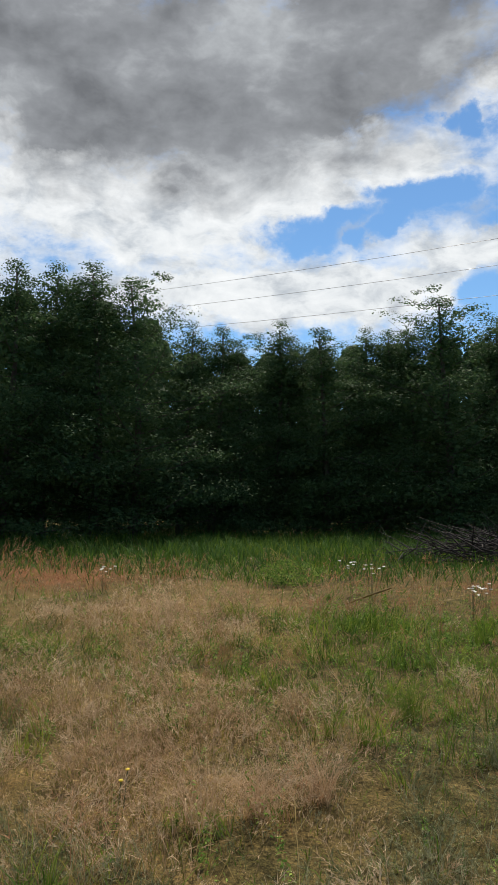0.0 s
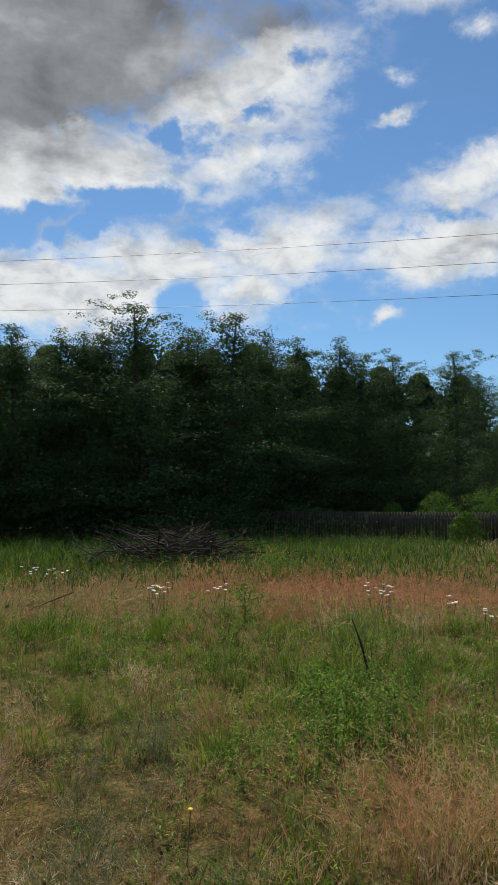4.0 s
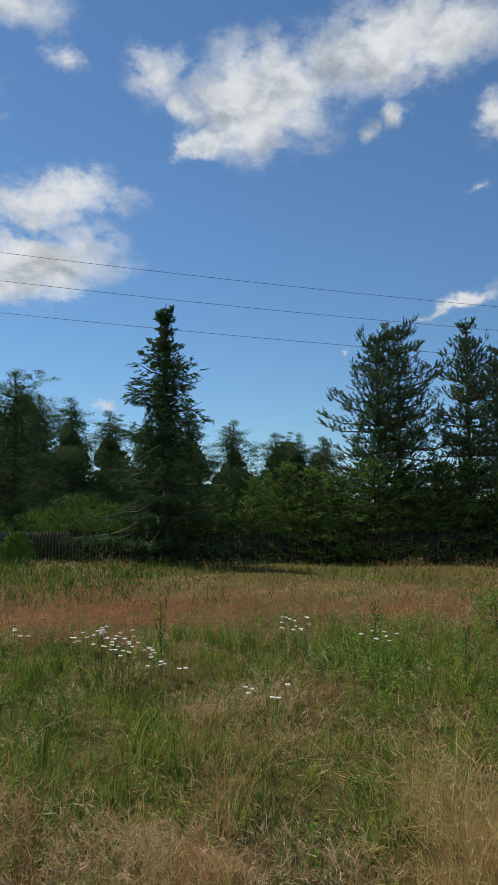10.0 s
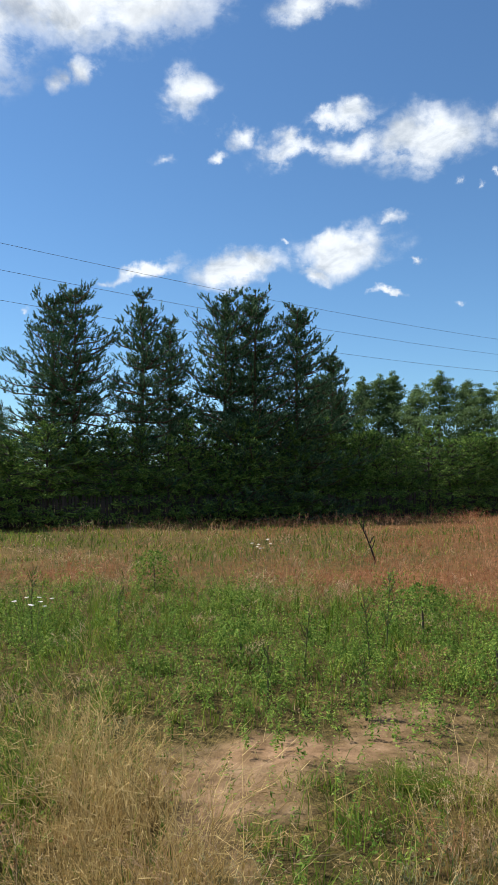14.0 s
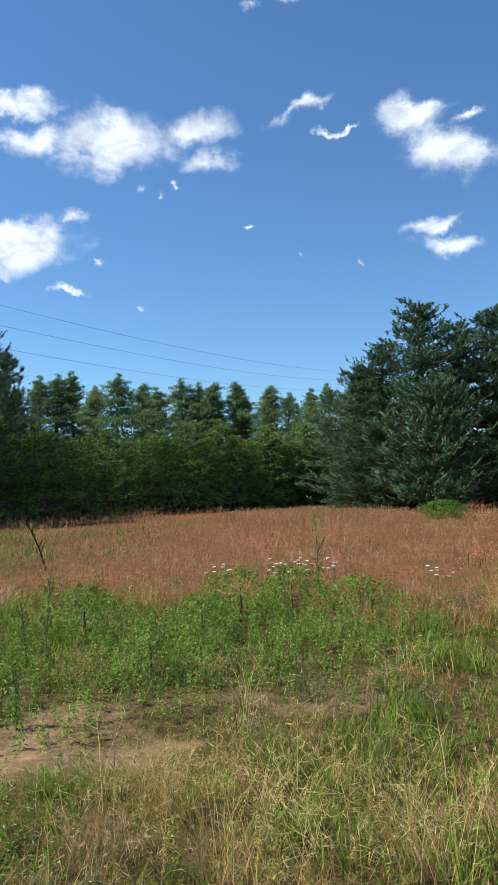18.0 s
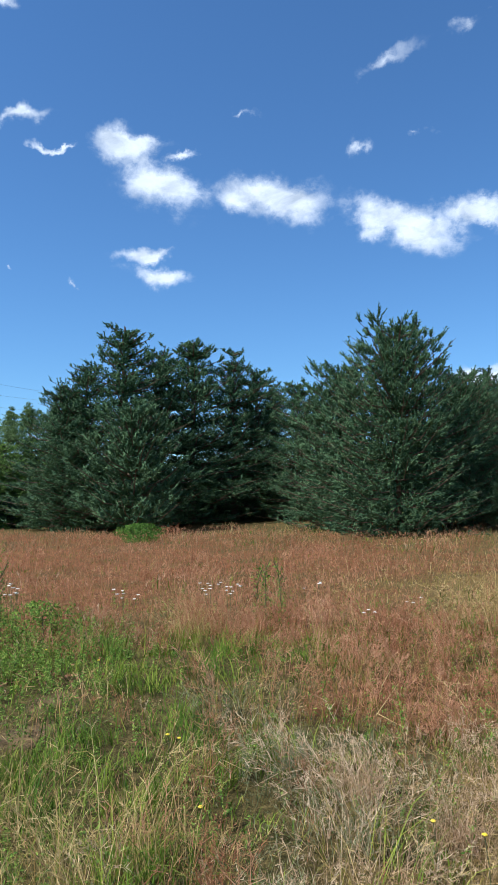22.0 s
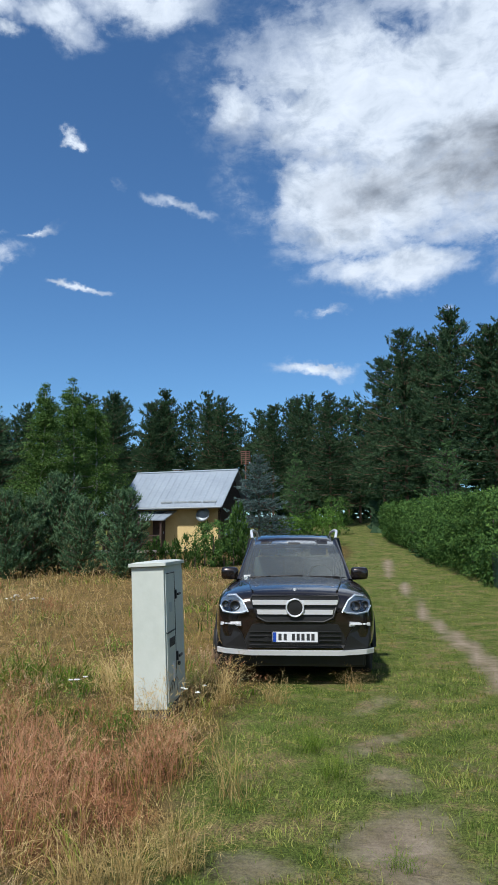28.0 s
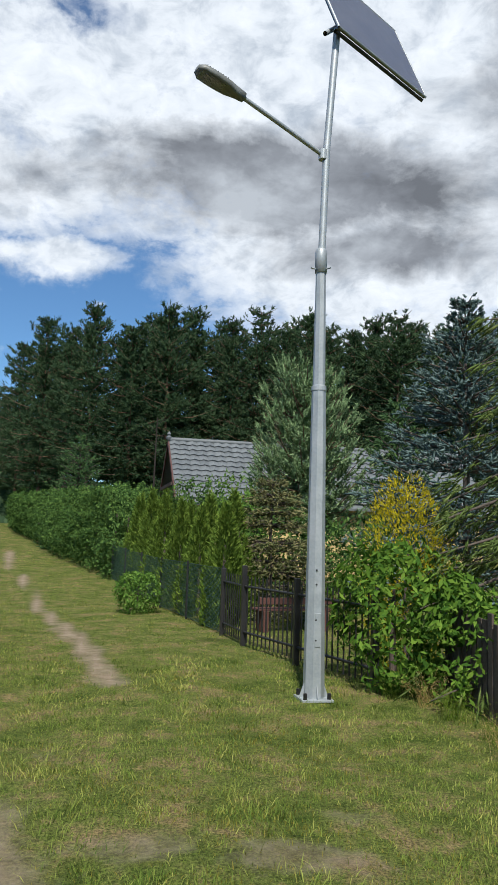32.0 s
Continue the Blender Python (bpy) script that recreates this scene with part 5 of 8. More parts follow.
# ---- the car on the lane ----
M_CAB = material("pale_grey_cabinet", span((0.46, 0.50, 0.44), (0.54, 0.575, 0.515), (0.60, 0.63, 0.575)), 0.5, scale=1.6, bump=0.05)
M_GALV = material("galvanised_steel", span((0.24, 0.28, 0.30), (0.34, 0.38, 0.40), (0.44, 0.47, 0.49)), 0.5, metal=0.35, scale=5)
M_CARPAINT = material("brown_metallic_paint", span((0.030, 0.022, 0.019), (0.036, 0.027, 0.023), (0.042, 0.031, 0.027)), 0.22, metal=0.7, coat=1.0, scale=30)
M_CHROME = material("chrome", span((0.78, 0.79, 0.81), (0.85, 0.86, 0.88), (0.90, 0.91, 0.92)), 0.28, metal=0.45)
M_BLACKPLASTIC = material("black_plastic", span((0.008, 0.008, 0.008), (0.012, 0.012, 0.012), (0.018, 0.018, 0.018)), 0.45)
M_RUBBER = material("tyre_rubber", span((0.014, 0.014, 0.014), (0.02, 0.02, 0.02), (0.03, 0.029, 0.027)), 0.85, bump=0.3)
M_ALLOY = material("alloy", span((0.35, 0.35, 0.36), (0.42, 0.42, 0.43), (0.5, 0.5, 0.5)), 0.3, metal=0.9)
M_SEAT = material("dark_leather", span((0.10, 0.098, 0.092), (0.15, 0.147, 0.14), (0.20, 0.195, 0.19)), 0.6)
M_PLATE = material("white_plate", span((0.66, 0.67, 0.68), (0.72, 0.73, 0.74), (0.78, 0.78, 0.78)), 0.4)
M_BLUE = material("blue_band", span((0.01, 0.05, 0.32), (0.012, 0.06, 0.38), (0.02, 0.08, 0.45)), 0.4)
M_INK = material("dark_print", span((0.02, 0.02, 0.022), (0.03, 0.03, 0.032), (0.045, 0.045, 0.047)), 0.6)
M_REDLENS = material("red_lens", span((0.25, 0.01, 0.01), (0.32, 0.012, 0.012), (0.4, 0.02, 0.02)), 0.2, coat=1.0)


def glass_material(name, tint, rough=0.02, dust_sheen=0.0):
    m = bpy.data.materials.new(name)
    m.use_nodes = True
    t = m.node_tree
    t.nodes.remove(t.nodes["Principled BSDF"])
    gl, tr, mx, fr = (t.nodes.new(k) for k in ("ShaderNodeBsdfGlossy", "ShaderNodeBsdfTransparent", "ShaderNodeMixShader", "ShaderNodeLayerWeight"))
    gl.inputs["Roughness"].default_value = rough
    tr.inputs[0].default_value = (*tint, 1)
    fr.inputs["Blend"].default_value = 0.5
    steep, gloss = t.nodes.new("ShaderNodeMath"), t.nodes.new("ShaderNodeMath")
    steep.operation, steep.inputs[1].default_value = "POWER", 4.0
    gloss.operation, gloss.inputs[1].default_value, gloss.inputs[2].default_value = "MULTIPLY_ADD", 0.85, 0.05
    t.links.new(fr.outputs["Facing"], steep.inputs[0])
    t.links.new(steep.outputs[0], gloss.inputs[0])
    t.links.new(gloss.outputs[0], mx.inputs[0])
    t.links.new(tr.outputs[0], mx.inputs[1])
    t.links.new(gl.outputs[0], mx.inputs[2])
    # Diffuse film: thin dust, plus the pale sky reflection put into its colour.
    film, sheen_mix = t.nodes.new("ShaderNodeBsdfDiffuse"), t.nodes.new("ShaderNodeMixShader")
    film.inputs[0].default_value = (0.62, 0.64, 0.62, 1)
    sheen_mix.inputs[0].default_value = dust_sheen
    t.links.new(mx.outputs[0], sheen_mix.inputs[1])
    t.links.new(film.outputs[0], sheen_mix.inputs[2])
    t.links.new(sheen_mix.outputs[0], t.nodes["Material Output"].inputs[0])
    return m


M_GLASS = glass_material("window_glass", (0.74, 0.81, 0.79), 0.02, 0.05)
M_DARKGLASS = glass_material("dark_window_glass", (0.10, 0.11, 0.11))
M_LENS = glass_material("lamp_lens", (0.9, 0.93, 0.95))


def loft(rings, closed=True, caps=True):
    """A bmesh skinned over rings of equal length."""
    bm = bmesh.new()
    rows = [[bm.verts.new(p) for p in ring] for ring in rings]
    n = len(rows[0])
    for a, b in zip(rows, rows[1:]):
        for k in range(n if closed else n - 1):
            bm.faces.new((a[k], a[(k + 1) % n], b[(k + 1) % n], b[k]))
    if caps and closed:
        bm.faces.new(rows[0][::-1]), bm.faces.new(rows[-1])
    bmesh.ops.recalc_face_normals(bm, faces=bm.faces)
    return bm


def slab(points, thick, bevel=0.0):
    """A flat outline in x, z pushed back along y by thick."""
    return loft([[Vector((x, y, z)) for x, y, z in points], [Vector((x, y - thick, z)) for x, y, z in points]])


def lathe(profile, sides=32, axis="x"):
    """A bmesh turned from (radius, along) pairs round an axis."""
    rings = []
    for r, h in profile:
        ring = []
        for k in range(sides):
            a = 2 * math.pi * k / sides
            c, s = r * math.cos(a), r * math.sin(a)
            ring.append(Vector((h, c, s)) if axis == "x" else Vector((c, s, h)) if axis == "z" else Vector((c, h, s)))
        rings.append(ring)
    return loft(rings)


def mirrored(pts):
    return [(-x, y, z) for x, y, z in pts][::-1]


car = thing("car", "dark brown metallic off-road car with chrome grille, parked on the lane", "car", at=(CAR_AT[0], CAR_AT[1], 0.0))
car.rotation_euler = (0, 0, radians(CAR_TURN))


def front(x):
    """How far forward the nose of the car reaches beside its middle line."""
    return float(np.interp(abs(x), [0.6, 0.74, 0.84, 0.90, 0.95], [2.50, 2.478, 2.435, 2.37, 2.22]))


def body_ring(y, half, sill, shoulder, crown, mid):
    """One cross-section of the lower body: sill, flank, shoulder and bonnet crown."""
    right = [(0.0, sill), (half * 0.80, sill), (half * 0.95, sill + 0.05), (half * 0.99, sill + 0.18), (half, mid), (half * 0.985, shoulder - 0.12),
             (half * 0.955, shoulder - 0.03), (half * 0.90, shoulder + 0.012), (half * 0.70, crown - 0.03), (half * 0.40, crown - 0.008), (0.0, crown)]
    left = [(-x, z) for x, z in right[1:-1]][::-1]
    return [Vector((x, y, z)) for x, z in right + left]


rings = [body_ring(*q) for q in [
    (2.50, 0.74, 0.44, 0.86, 0.94, 0.62), (2.46, 0.84, 0.40, 0.93, 1.03, 0.64), (2.38, 0.91, 0.38, 0.99, 1.085, 0.68), (2.22, 0.95, 0.36, 1.02, 1.115, 0.70), (1.95, 0.965, 0.36, 1.045, 1.145, 0.72), (1.55, 0.965, 0.36, 1.075, 1.18, 0.72),
    (1.15, 0.955, 0.36, 1.10, 1.215, 0.72), (0.95, 0.955, 0.36, 1.10, 1.17, 0.72), (0.2, 0.955, 0.36, 1.10, 1.13, 0.72), (-1.0, 0.96, 0.36, 1.11, 1.14, 0.72), (-1.9, 0.955, 0.38, 1.12, 1.15, 0.74), (-2.35, 0.92, 0.42, 1.10, 1.13, 0.76), (-2.52, 0.84, 0.5, 1.02, 1.06, 0.78)]]
body = smooth(part("body", loft(rings), M_CARPAINT, car, "dark brown metallic bodywork"))
md = body.modifiers.new("round", "SUBSURF")
md.levels = md.render_levels = 1

# roof and pillars
def cabin_ring(y, half, z, drop=0.05):
    return [Vector((x, y, zz)) for x, zz in [(half, z - drop - 0.06), (half * 0.97, z - drop), (half * 0.8, z - 0.012), (half * 0.4, z), (-half * 0.4, z), (-half * 0.8, z - 0.012), (-half * 0.97, z - drop), (-half, z - drop - 0.06)]]


roof = smooth(part("roof", loft([cabin_ring(0.22, 0.585, 1.665), cabin_ring(0.05, 0.615, 1.715), cabin_ring(-0.4, 0.64, 1.765), (cabin_ring(-1.3, 0.64, 1.775)), cabin_ring(-2.1, 0.61, 1.745), cabin_ring(-2.32, 0.58, 1.68)]), M_CARPAINT, car, "dark roof that mirrors the blue sky"))


def strut(name, a, b, w, mat, parent, label=""):
    return smooth(part(name, tubes(name, [(np.array([a, (np.array(a) + b) / 2, b]), w)], mat, 8), mat, parent, label))


for s in (1, -1):
    strut("pillar", (s * 0.755, 1.10, 1.13), (s * 0.61, 0.12, 1.66), 0.035, M_CARPAINT, car)
    strut("pillar", (s * 0.80, -0.35, 1.10), (s * 0.66, -0.42, 1.70), 0.045, M_BLACKPLASTIC, car)
    strut("pillar", (s * 0.82, -1.35, 1.10), (s * 0.66, -1.4, 1.70), 0.05, M_BLACKPLASTIC, car)
    strut("pillar", (s * 0.80, -2.3, 1.10), (s * 0.62, -2.2, 1.68), 0.07, M_CARPAINT, car)
    side = [Vector(p) for p in [(s * 0.775, 0.95, 1.12), (s * 0.83, -0.6, 1.11), (s * 0.82, -2.2, 1.11), (s * 0.635, -2.1, 1.66), (s * 0.665, -0.6, 1.69), (s * 0.62, 0.1, 1.655)]]
    part("side_window", loft([side, [p + Vector((-s * 0.006, 0, 0)) for p in side]]), M_GLASS, car, "tinted side window")
    rail = [(s * 0.625, 0.02, 1.70), (s * 0.645, -0.10, 1.785), (s * 0.66, -0.35, 1.82), (s * 0.665, -1.2, 1.835), (s * 0.65, -1.9, 1.81), (s * 0.635, -2.15, 1.73)]
    smooth(part("roof_rail", tubes("roof_rail", [(np.array(rail), 0.022)], M_CHROME, 8), M_CHROME, car, "polished aluminium roof rail"))
    # mirrors
    mir = part("wing_mirror", boxed(s * 0.90 - 0.115, 0.72, 1.135, s * 0.90 + 0.115, 0.92, 1.305, 0.05), M_CARPAINT, car)
    smooth(mir)
    part("mirror_arm", boxed(s * 0.80 - 0.06, 0.78, 1.13, s * 0.80 + 0.06, 0.85, 1.17, 0.012), M_BLACKPLASTIC, mir)
    part("mirror_glass", boxed(s * 0.90 - 0.095, 0.713, 1.15, s * 0.90 + 0.095, 0.719, 1.29), M_CHROME, mir)
    # headlamp: bowl, projector, chrome strip and clear lens
    hl = [(s * 0.545, 2.475, 0.855), (s * 0.60, 2.47, 0.825), (s * 0.72, 2.45, 0.815), (s * 0.845, 2.40, 0.835), (s * 0.885, 2.36, 0.90), (s * 0.875, 2.33, 0.975), (s * 0.80, 2.345, 1.035), (s * 0.70, 2.40, 1.045), (s * 0.62, 2.44, 0.985)]
    hl = [(x, front(x) + 0.016 - 0.45 * max(0.0, z - 0.86), z) for x, y, z in hl]
    lamp = part("headlamp", loft([[Vector((x, y - 0.12, z)) for x, y, z in hl], [Vector((x, y + 0.004, z)) for x, y, z in hl]]), M_ALLOY, car, "silvery headlamp housing")
    part("lens", loft([[Vector((x, y + 0.028, z)) for x, y, z in hl], [Vector((x, y + 0.036, z)) for x, y, z in hl]]), M_LENS, lamp, "clear headlamp glass")
    for cx, cz, rr in ((0.70, 0.915, 0.06), (0.815, 0.93, 0.042)):
        ring = lathe([(rr, 0.0), (rr, 0.018), (rr * 0.8, 0.022), (rr * 0.72, 0.004)], 24, "y")
        bmesh.ops.translate(ring, verts=ring.verts, vec=(s * cx, front(cx) + 0.018 - 0.45 * (cz - 0.86), cz))
        smooth(part("projector_ring", ring, M_BLACKPLASTIC, lamp, "dark ring of the projector lamp"))
    strip = [np.array(q) for q in (hl[0], hl[8], hl[7], hl[6])]
    part("light_strip", tubes("light_strip", [(np.array(strip) + [0, 0.012, -0.012], 0.011)], M_CHROME, 6), M_CHROME, lamp)
    part("light_strip", tubes("light_strip", [(np.array([hl[0], hl[1], hl[2], hl[3], hl[4]]) + [0, 0.012, 0.014], 0.009)], M_CHROME, 6), M_CHROME, lamp)
    # running lights and side intakes
    si = [(s * 0.55, 2.485, 0.42), (s * 0.84, 2.41, 0.44), (s * 0.885, 2.38, 0.52), (s * 0.875, 2.385, 0.68), (s * 0.70, 2.445, 0.70), (s * 0.62, 2.47, 0.60)]
    si = [(x, front(x) + 0.004, z) for x, y, z in si]
    part("side_intake", loft([[Vector((x, y - 0.05, z)) for x, y, z in si], [Vector((x, y + 0.02, z)) for x, y, z in si]]), M_BLACKPLASTIC, car)
    dl = [(s * 0.625, 2.495, 0.685), (s * 0.875, 2.42, 0.685), (s * 0.875, 2.42, 0.722), (s * 0.63, 2.495, 0.735)]
    dl = [(x, front(x) + 0.022, z) for x, y, z in dl]
    drl = part("running_light", loft([[Vector((x, y - 0.03, z)) for x, y, z in dl], [Vector((x, y + 0.012, z)) for x, y, z in dl]]), M_CHROME, car, "chrome daytime running light")
    for k in range(6):
        x = s * (0.65 + 0.038 * k)
        part("diode", boxed(x - 0.013, front(x) + 0.022, 0.70, x + 0.013, front(x) + 0.04, 0.717, 0.003), M_PLATE, drl)
    part("tail_lamp", boxed(s * 0.83 - 0.09, -2.53, 0.85, s * 0.83 + 0.09, -2.40, 1.1, 0.03), M_REDLENS, car, "red tail lamp")
    part("wheel_arch", tubes("wheel_arch", [(np.array([(s * 0.965, 1.45 + 0.44 * math.cos(a), 0.37 + 0.44 * math.sin(a)) for a in np.linspace(0.0, math.pi, 11)]), 0.035)], M_BLACKPLASTIC, 6), M_BLACKPLASTIC, car)
    part("wheel_arch", tubes("wheel_arch", [(np.array([(s * 0.965, -1.62 + 0.44 * math.cos(a), 0.37 + 0.44 * math.sin(a)) for a in np.linspace(0.0, math.pi, 11)]), 0.035)], M_BLACKPLASTIC, 6), M_BLACKPLASTIC, car)
    part("running_board", boxed(s * 0.93 - 0.08, -1.1, 0.33, s * 0.93 + 0.08, 0.95, 0.39, 0.02), M_CHROME, car)
    for y, turn in ((1.45, 9), (-1.62, 0)):
        wheel = part("wheel", lathe([(0.02, -0.10), (0.245, -0.10), (0.262, -0.06), (0.262, 0.10), (0.24, 0.118), (0.225, 0.07), (0.02, 0.06)], 28), M_ALLOY, car, "alloy wheel")
        wheel.location, wheel.rotation_euler = (s * 0.845, y, 0.375), (0, 0, radians((0 if s > 0 else 180) - turn))
        smooth(part("tyre", lathe([(0.262, -0.115), (0.335, -0.135), (0.372, -0.115), (0.378, -0.05), (0.378, 0.05), (0.372, 0.115), (0.335, 0.135), (0.262, 0.12)], 40), M_RUBBER, wheel, "black road tyre"))
        for k in range(5):
            sp = boxed(0.075, -0.035, 0.03, 0.118, 0.035, 0.25, 0.01)
            bmesh.ops.rotate(sp, verts=sp.verts, cent=(0, 0, 0), matrix=Matrix.Rotation(2 * math.pi * k / 5, 3, "X"))
            part("spoke", sp, M_ALLOY, wheel)

# windscreen, interior and wipers
def screen_row(t, off):
    """One level of the windscreen from its foot to its head, bowed forward in the middle."""
    half, y, z = 0.735 - 0.135 * t, 1.06 - 0.90 * t, 1.155 + 0.50 * t + 0.03 * math.sin(math.pi * t)
    return [Vector((half * u, y + 0.10 * (1 - u * u) * (1 - 0.4 * t) - off, z + 0.018 * (1 - u * u) - off)) for u in np.linspace(-1, 1, 13)]


levels = np.linspace(0, 1, 7)
screen = smooth(part("windscreen", loft([screen_row(t, 0.0) for t in levels] + [screen_row(t, 0.006) for t in levels[::-1]], closed=False), M_GLASS, car, "large clear windscreen"))
screen.visible_shadow = False
part("sticker", boxed(0.60, 1.035, 1.165, 0.69, 1.04, 1.205), M_PLATE, screen)
inner = part("interior", boxed(-0.76, -2.2, 0.8, 0.76, 1.0, 1.06), M_SEAT, car, "dark interior")
smooth(part("dashboard", boxed(-0.74, 0.62, 1.0, 0.74, 1.02, 1.15, 0.05), M_SEAT, inner))
for x in (-0.38, 0.38):
    smooth(part("seat_back", boxed(x - 0.24, -0.55, 0.95, x + 0.24, -0.38, 1.42, 0.06), M_SEAT, inner))
    smooth(part("headrest", boxed(x - 0.13, -0.55, 1.44, x + 0.13, -0.43, 1.62, 0.05), M_SEAT, inner))
smooth(part("rear_bench", boxed(-0.66, -1.55, 0.95, 0.66, -1.35, 1.4, 0.06), M_SEAT, inner))
wheel_ring = [(0.38 * -1 + 0.18 * math.cos(a), 0.42 + 0.07 * math.sin(a), 1.16 + 0.17 * math.sin(a)) for a in np.linspace(0, 2 * math.pi, 20)]
smooth(part("steering_wheel", tubes("steering_wheel", [(np.array(wheel_ring), 0.016)], M_BLACKPLASTIC, 6), M_BLACKPLASTIC, inner))
smooth(part("rear_view_mirror", boxed(-0.12, 0.42, 1.50, 0.12, 0.46, 1.56, 0.015), M_BLACKPLASTIC, inner))
part("sensor_box", boxed(-0.09, 0.24, 1.58, 0.09, 0.33, 1.645, 0.02), M_BLACKPLASTIC, inner)
part("rear_window", boxed(-0.56, -2.34, 1.15, 0.56, -2.33, 1.6), M_GLASS, car)
part("wiper", tubes("wiper", [(np.array([(0.62, 1.165, 1.175), (0.2, 1.185, 1.20), (-0.12, 1.17, 1.205)]), 0.010)], M_BLACKPLASTIC, 6), M_BLACKPLASTIC, car)
part("wiper", tubes("wiper", [(np.array([(-0.10, 1.185, 1.195), (-0.5, 1.165, 1.185), (-0.68, 1.13, 1.175)]), 0.010)], M_BLACKPLASTIC, 6), M_BLACKPLASTIC, car)
for x in (-0.40, 0.40):
    for k in range(4):
        part("bonnet_vent", boxed(x - 0.19 + 0.1 * k, 1.19, 1.192, x - 0.11 + 0.1 * k, 1.24, 1.20, 0.003), M_BLACKPLASTIC, car)
for s in (1, -1):
    part("bonnet_crease", tubes("bonnet_crease", [(np.array([(s * 0.50, 2.36, 1.075), (s * 0.56, 1.9, 1.13), (s * 0.62, 1.25, 1.185)]), 0.012)], M_CARPAINT, 6), M_CARPAINT, car)

# grille, badge, bumper and number plate
gr = [(-0.50, 2.50, 1.03), (0.50, 2.50, 1.03), (0.515, 2.50, 0.99), (0.44, 2.515, 0.78), (0.34, 2.52, 0.735), (-0.34, 2.52, 0.735), (-0.44, 2.515, 0.78), (-0.515, 2.50, 0.99)]
grille = part("grille", loft([[Vector((x, y - 0.10, z)) for x, y, z in gr], [Vector((x, y + 0.004, z)) for x, y, z in gr]]), M_BLACKPLASTIC, car, "black grille opening")
part("grille_rim", tubes("grille_rim", [(np.array(gr + gr[:2]) + [0, 0.004, 0], 0.013)], M_BLACKPLASTIC, 6), M_BLACKPLASTIC, grille)
for z, w in ((0.955, 0.49), (0.845, 0.435)):
    bar = [(-w, 2.505, z - 0.026), (w, 2.505, z - 0.026), (w + 0.012, 2.505, z + 0.026), (-w - 0.012, 2.505, z + 0.026)]
    b = loft([[Vector((x, y, zz)) for x, y, zz in bar], [Vector((x * 0.995, y + 0.035, zz * 0.999)) for x, y, zz in bar]])
    part("grille_bar", b, M_CHROME, grille, "broad silver grille bar")
for k in range(7):
    part("grille_mesh", boxed(-0.47, 2.506, 0.755 + 0.038 * k, 0.47, 2.511, 0.759 + 0.038 * k), M_BLACKPLASTIC, grille)
badge = lathe([(0.088, 0.0), (0.105, 0.012), (0.108, 0.026), (0.100, 0.034), (0.090, 0.026), (0.088, 0.010)], 36, "y")
bmesh.ops.translate(badge, verts=badge.verts, vec=(0, 2.535, 0.895))
badge = smooth(part("badge", badge, M_CHROME, grille, "round chrome badge"))
disc = lathe([(0.09, 0.0), (0.09, 0.012), (0.02, 0.016)], 32, "y")
bmesh.ops.translate(disc, verts=disc.verts, vec=(0, 2.536, 0.895))
part("badge_disc", disc, M_BLACKPLASTIC, badge)
part("bonnet_emblem", lathe([(0.022, 1.082), (0.022, 1.10), (0.01, 1.103)], 16, "z"), M_CHROME, car).location = (0, 2.33, 0.0)
li = [(-0.58, 2.50, 0.44), (0.58, 2.50, 0.44), (0.62, 2.49, 0.47), (0.50, 2.505, 0.70), (0.40, 2.51, 0.715), (-0.40, 2.51, 0.715), (-0.50, 2.505, 0.70), (-0.62, 2.49, 0.47)]
intake = part("lower_intake", loft([[Vector((x, y - 0.08, z)) for x, y, z in li], [Vector((x, y + 0.006, z)) for x, y, z in li]]), M_BLACKPLASTIC, car, "black lower air intake")
for k in range(4):
    part("intake_slat", boxed(-0.53, 2.51, 0.465 + 0.05 * k, 0.53, 2.525, 0.475 + 0.05 * k, 0.002), M_BLACKPLASTIC, intake)
lip = [(-0.92, 2.36, 0.40), (-0.82, 2.49, 0.40), (-0.5, 2.545, 0.385), (0.5, 2.545, 0.385), (0.82, 2.49, 0.40), (0.92, 2.36, 0.40)]
part("bumper_lip", loft([[Vector((x, y - 0.05, z - 0.028)) for x, y, z in lip], [Vector((x, y + 0.006, z - 0.028)) for x, y, z in lip], [Vector((x, y + 0.012, z + 0.022)) for x, y, z in lip], [Vector((x, y - 0.05, z + 0.026)) for x, y, z in lip]], closed=False), M_CHROME, car, "chrome lower bumper trim")
part("underbody", boxed(-0.82, -2.3, 0.2, 0.82, 2.35, 0.37, 0.03), M_BLACKPLASTIC, car)
plate = part("number_plate", boxed(-0.26, 2.528, 0.505, 0.26, 2.538, 0.62, 0.003), M_PLATE, car, "white number plate with a blue band")
part("plate_holder", boxed(-0.275, 2.518, 0.485, 0.275, 2.528, 0.63, 0.004), M_BLACKPLASTIC, plate)
part("blue_band", boxed(0.218, 2.538, 0.509, 0.256, 2.541, 0.616), M_BLUE, plate)
for x in (0.175, 0.115, 0.02, -0.035, -0.09, -0.15, -0.205):
    part("plate_bar", boxed(x - 0.018, 2.538, 0.525, x + 0.018, 2.5405, 0.60, 0.001), M_INK, plate)
part("tow_cover", boxed(0.30, 2.515, 0.50, 0.36, 2.52, 0.56, 0.002), M_BLACKPLASTIC, car)

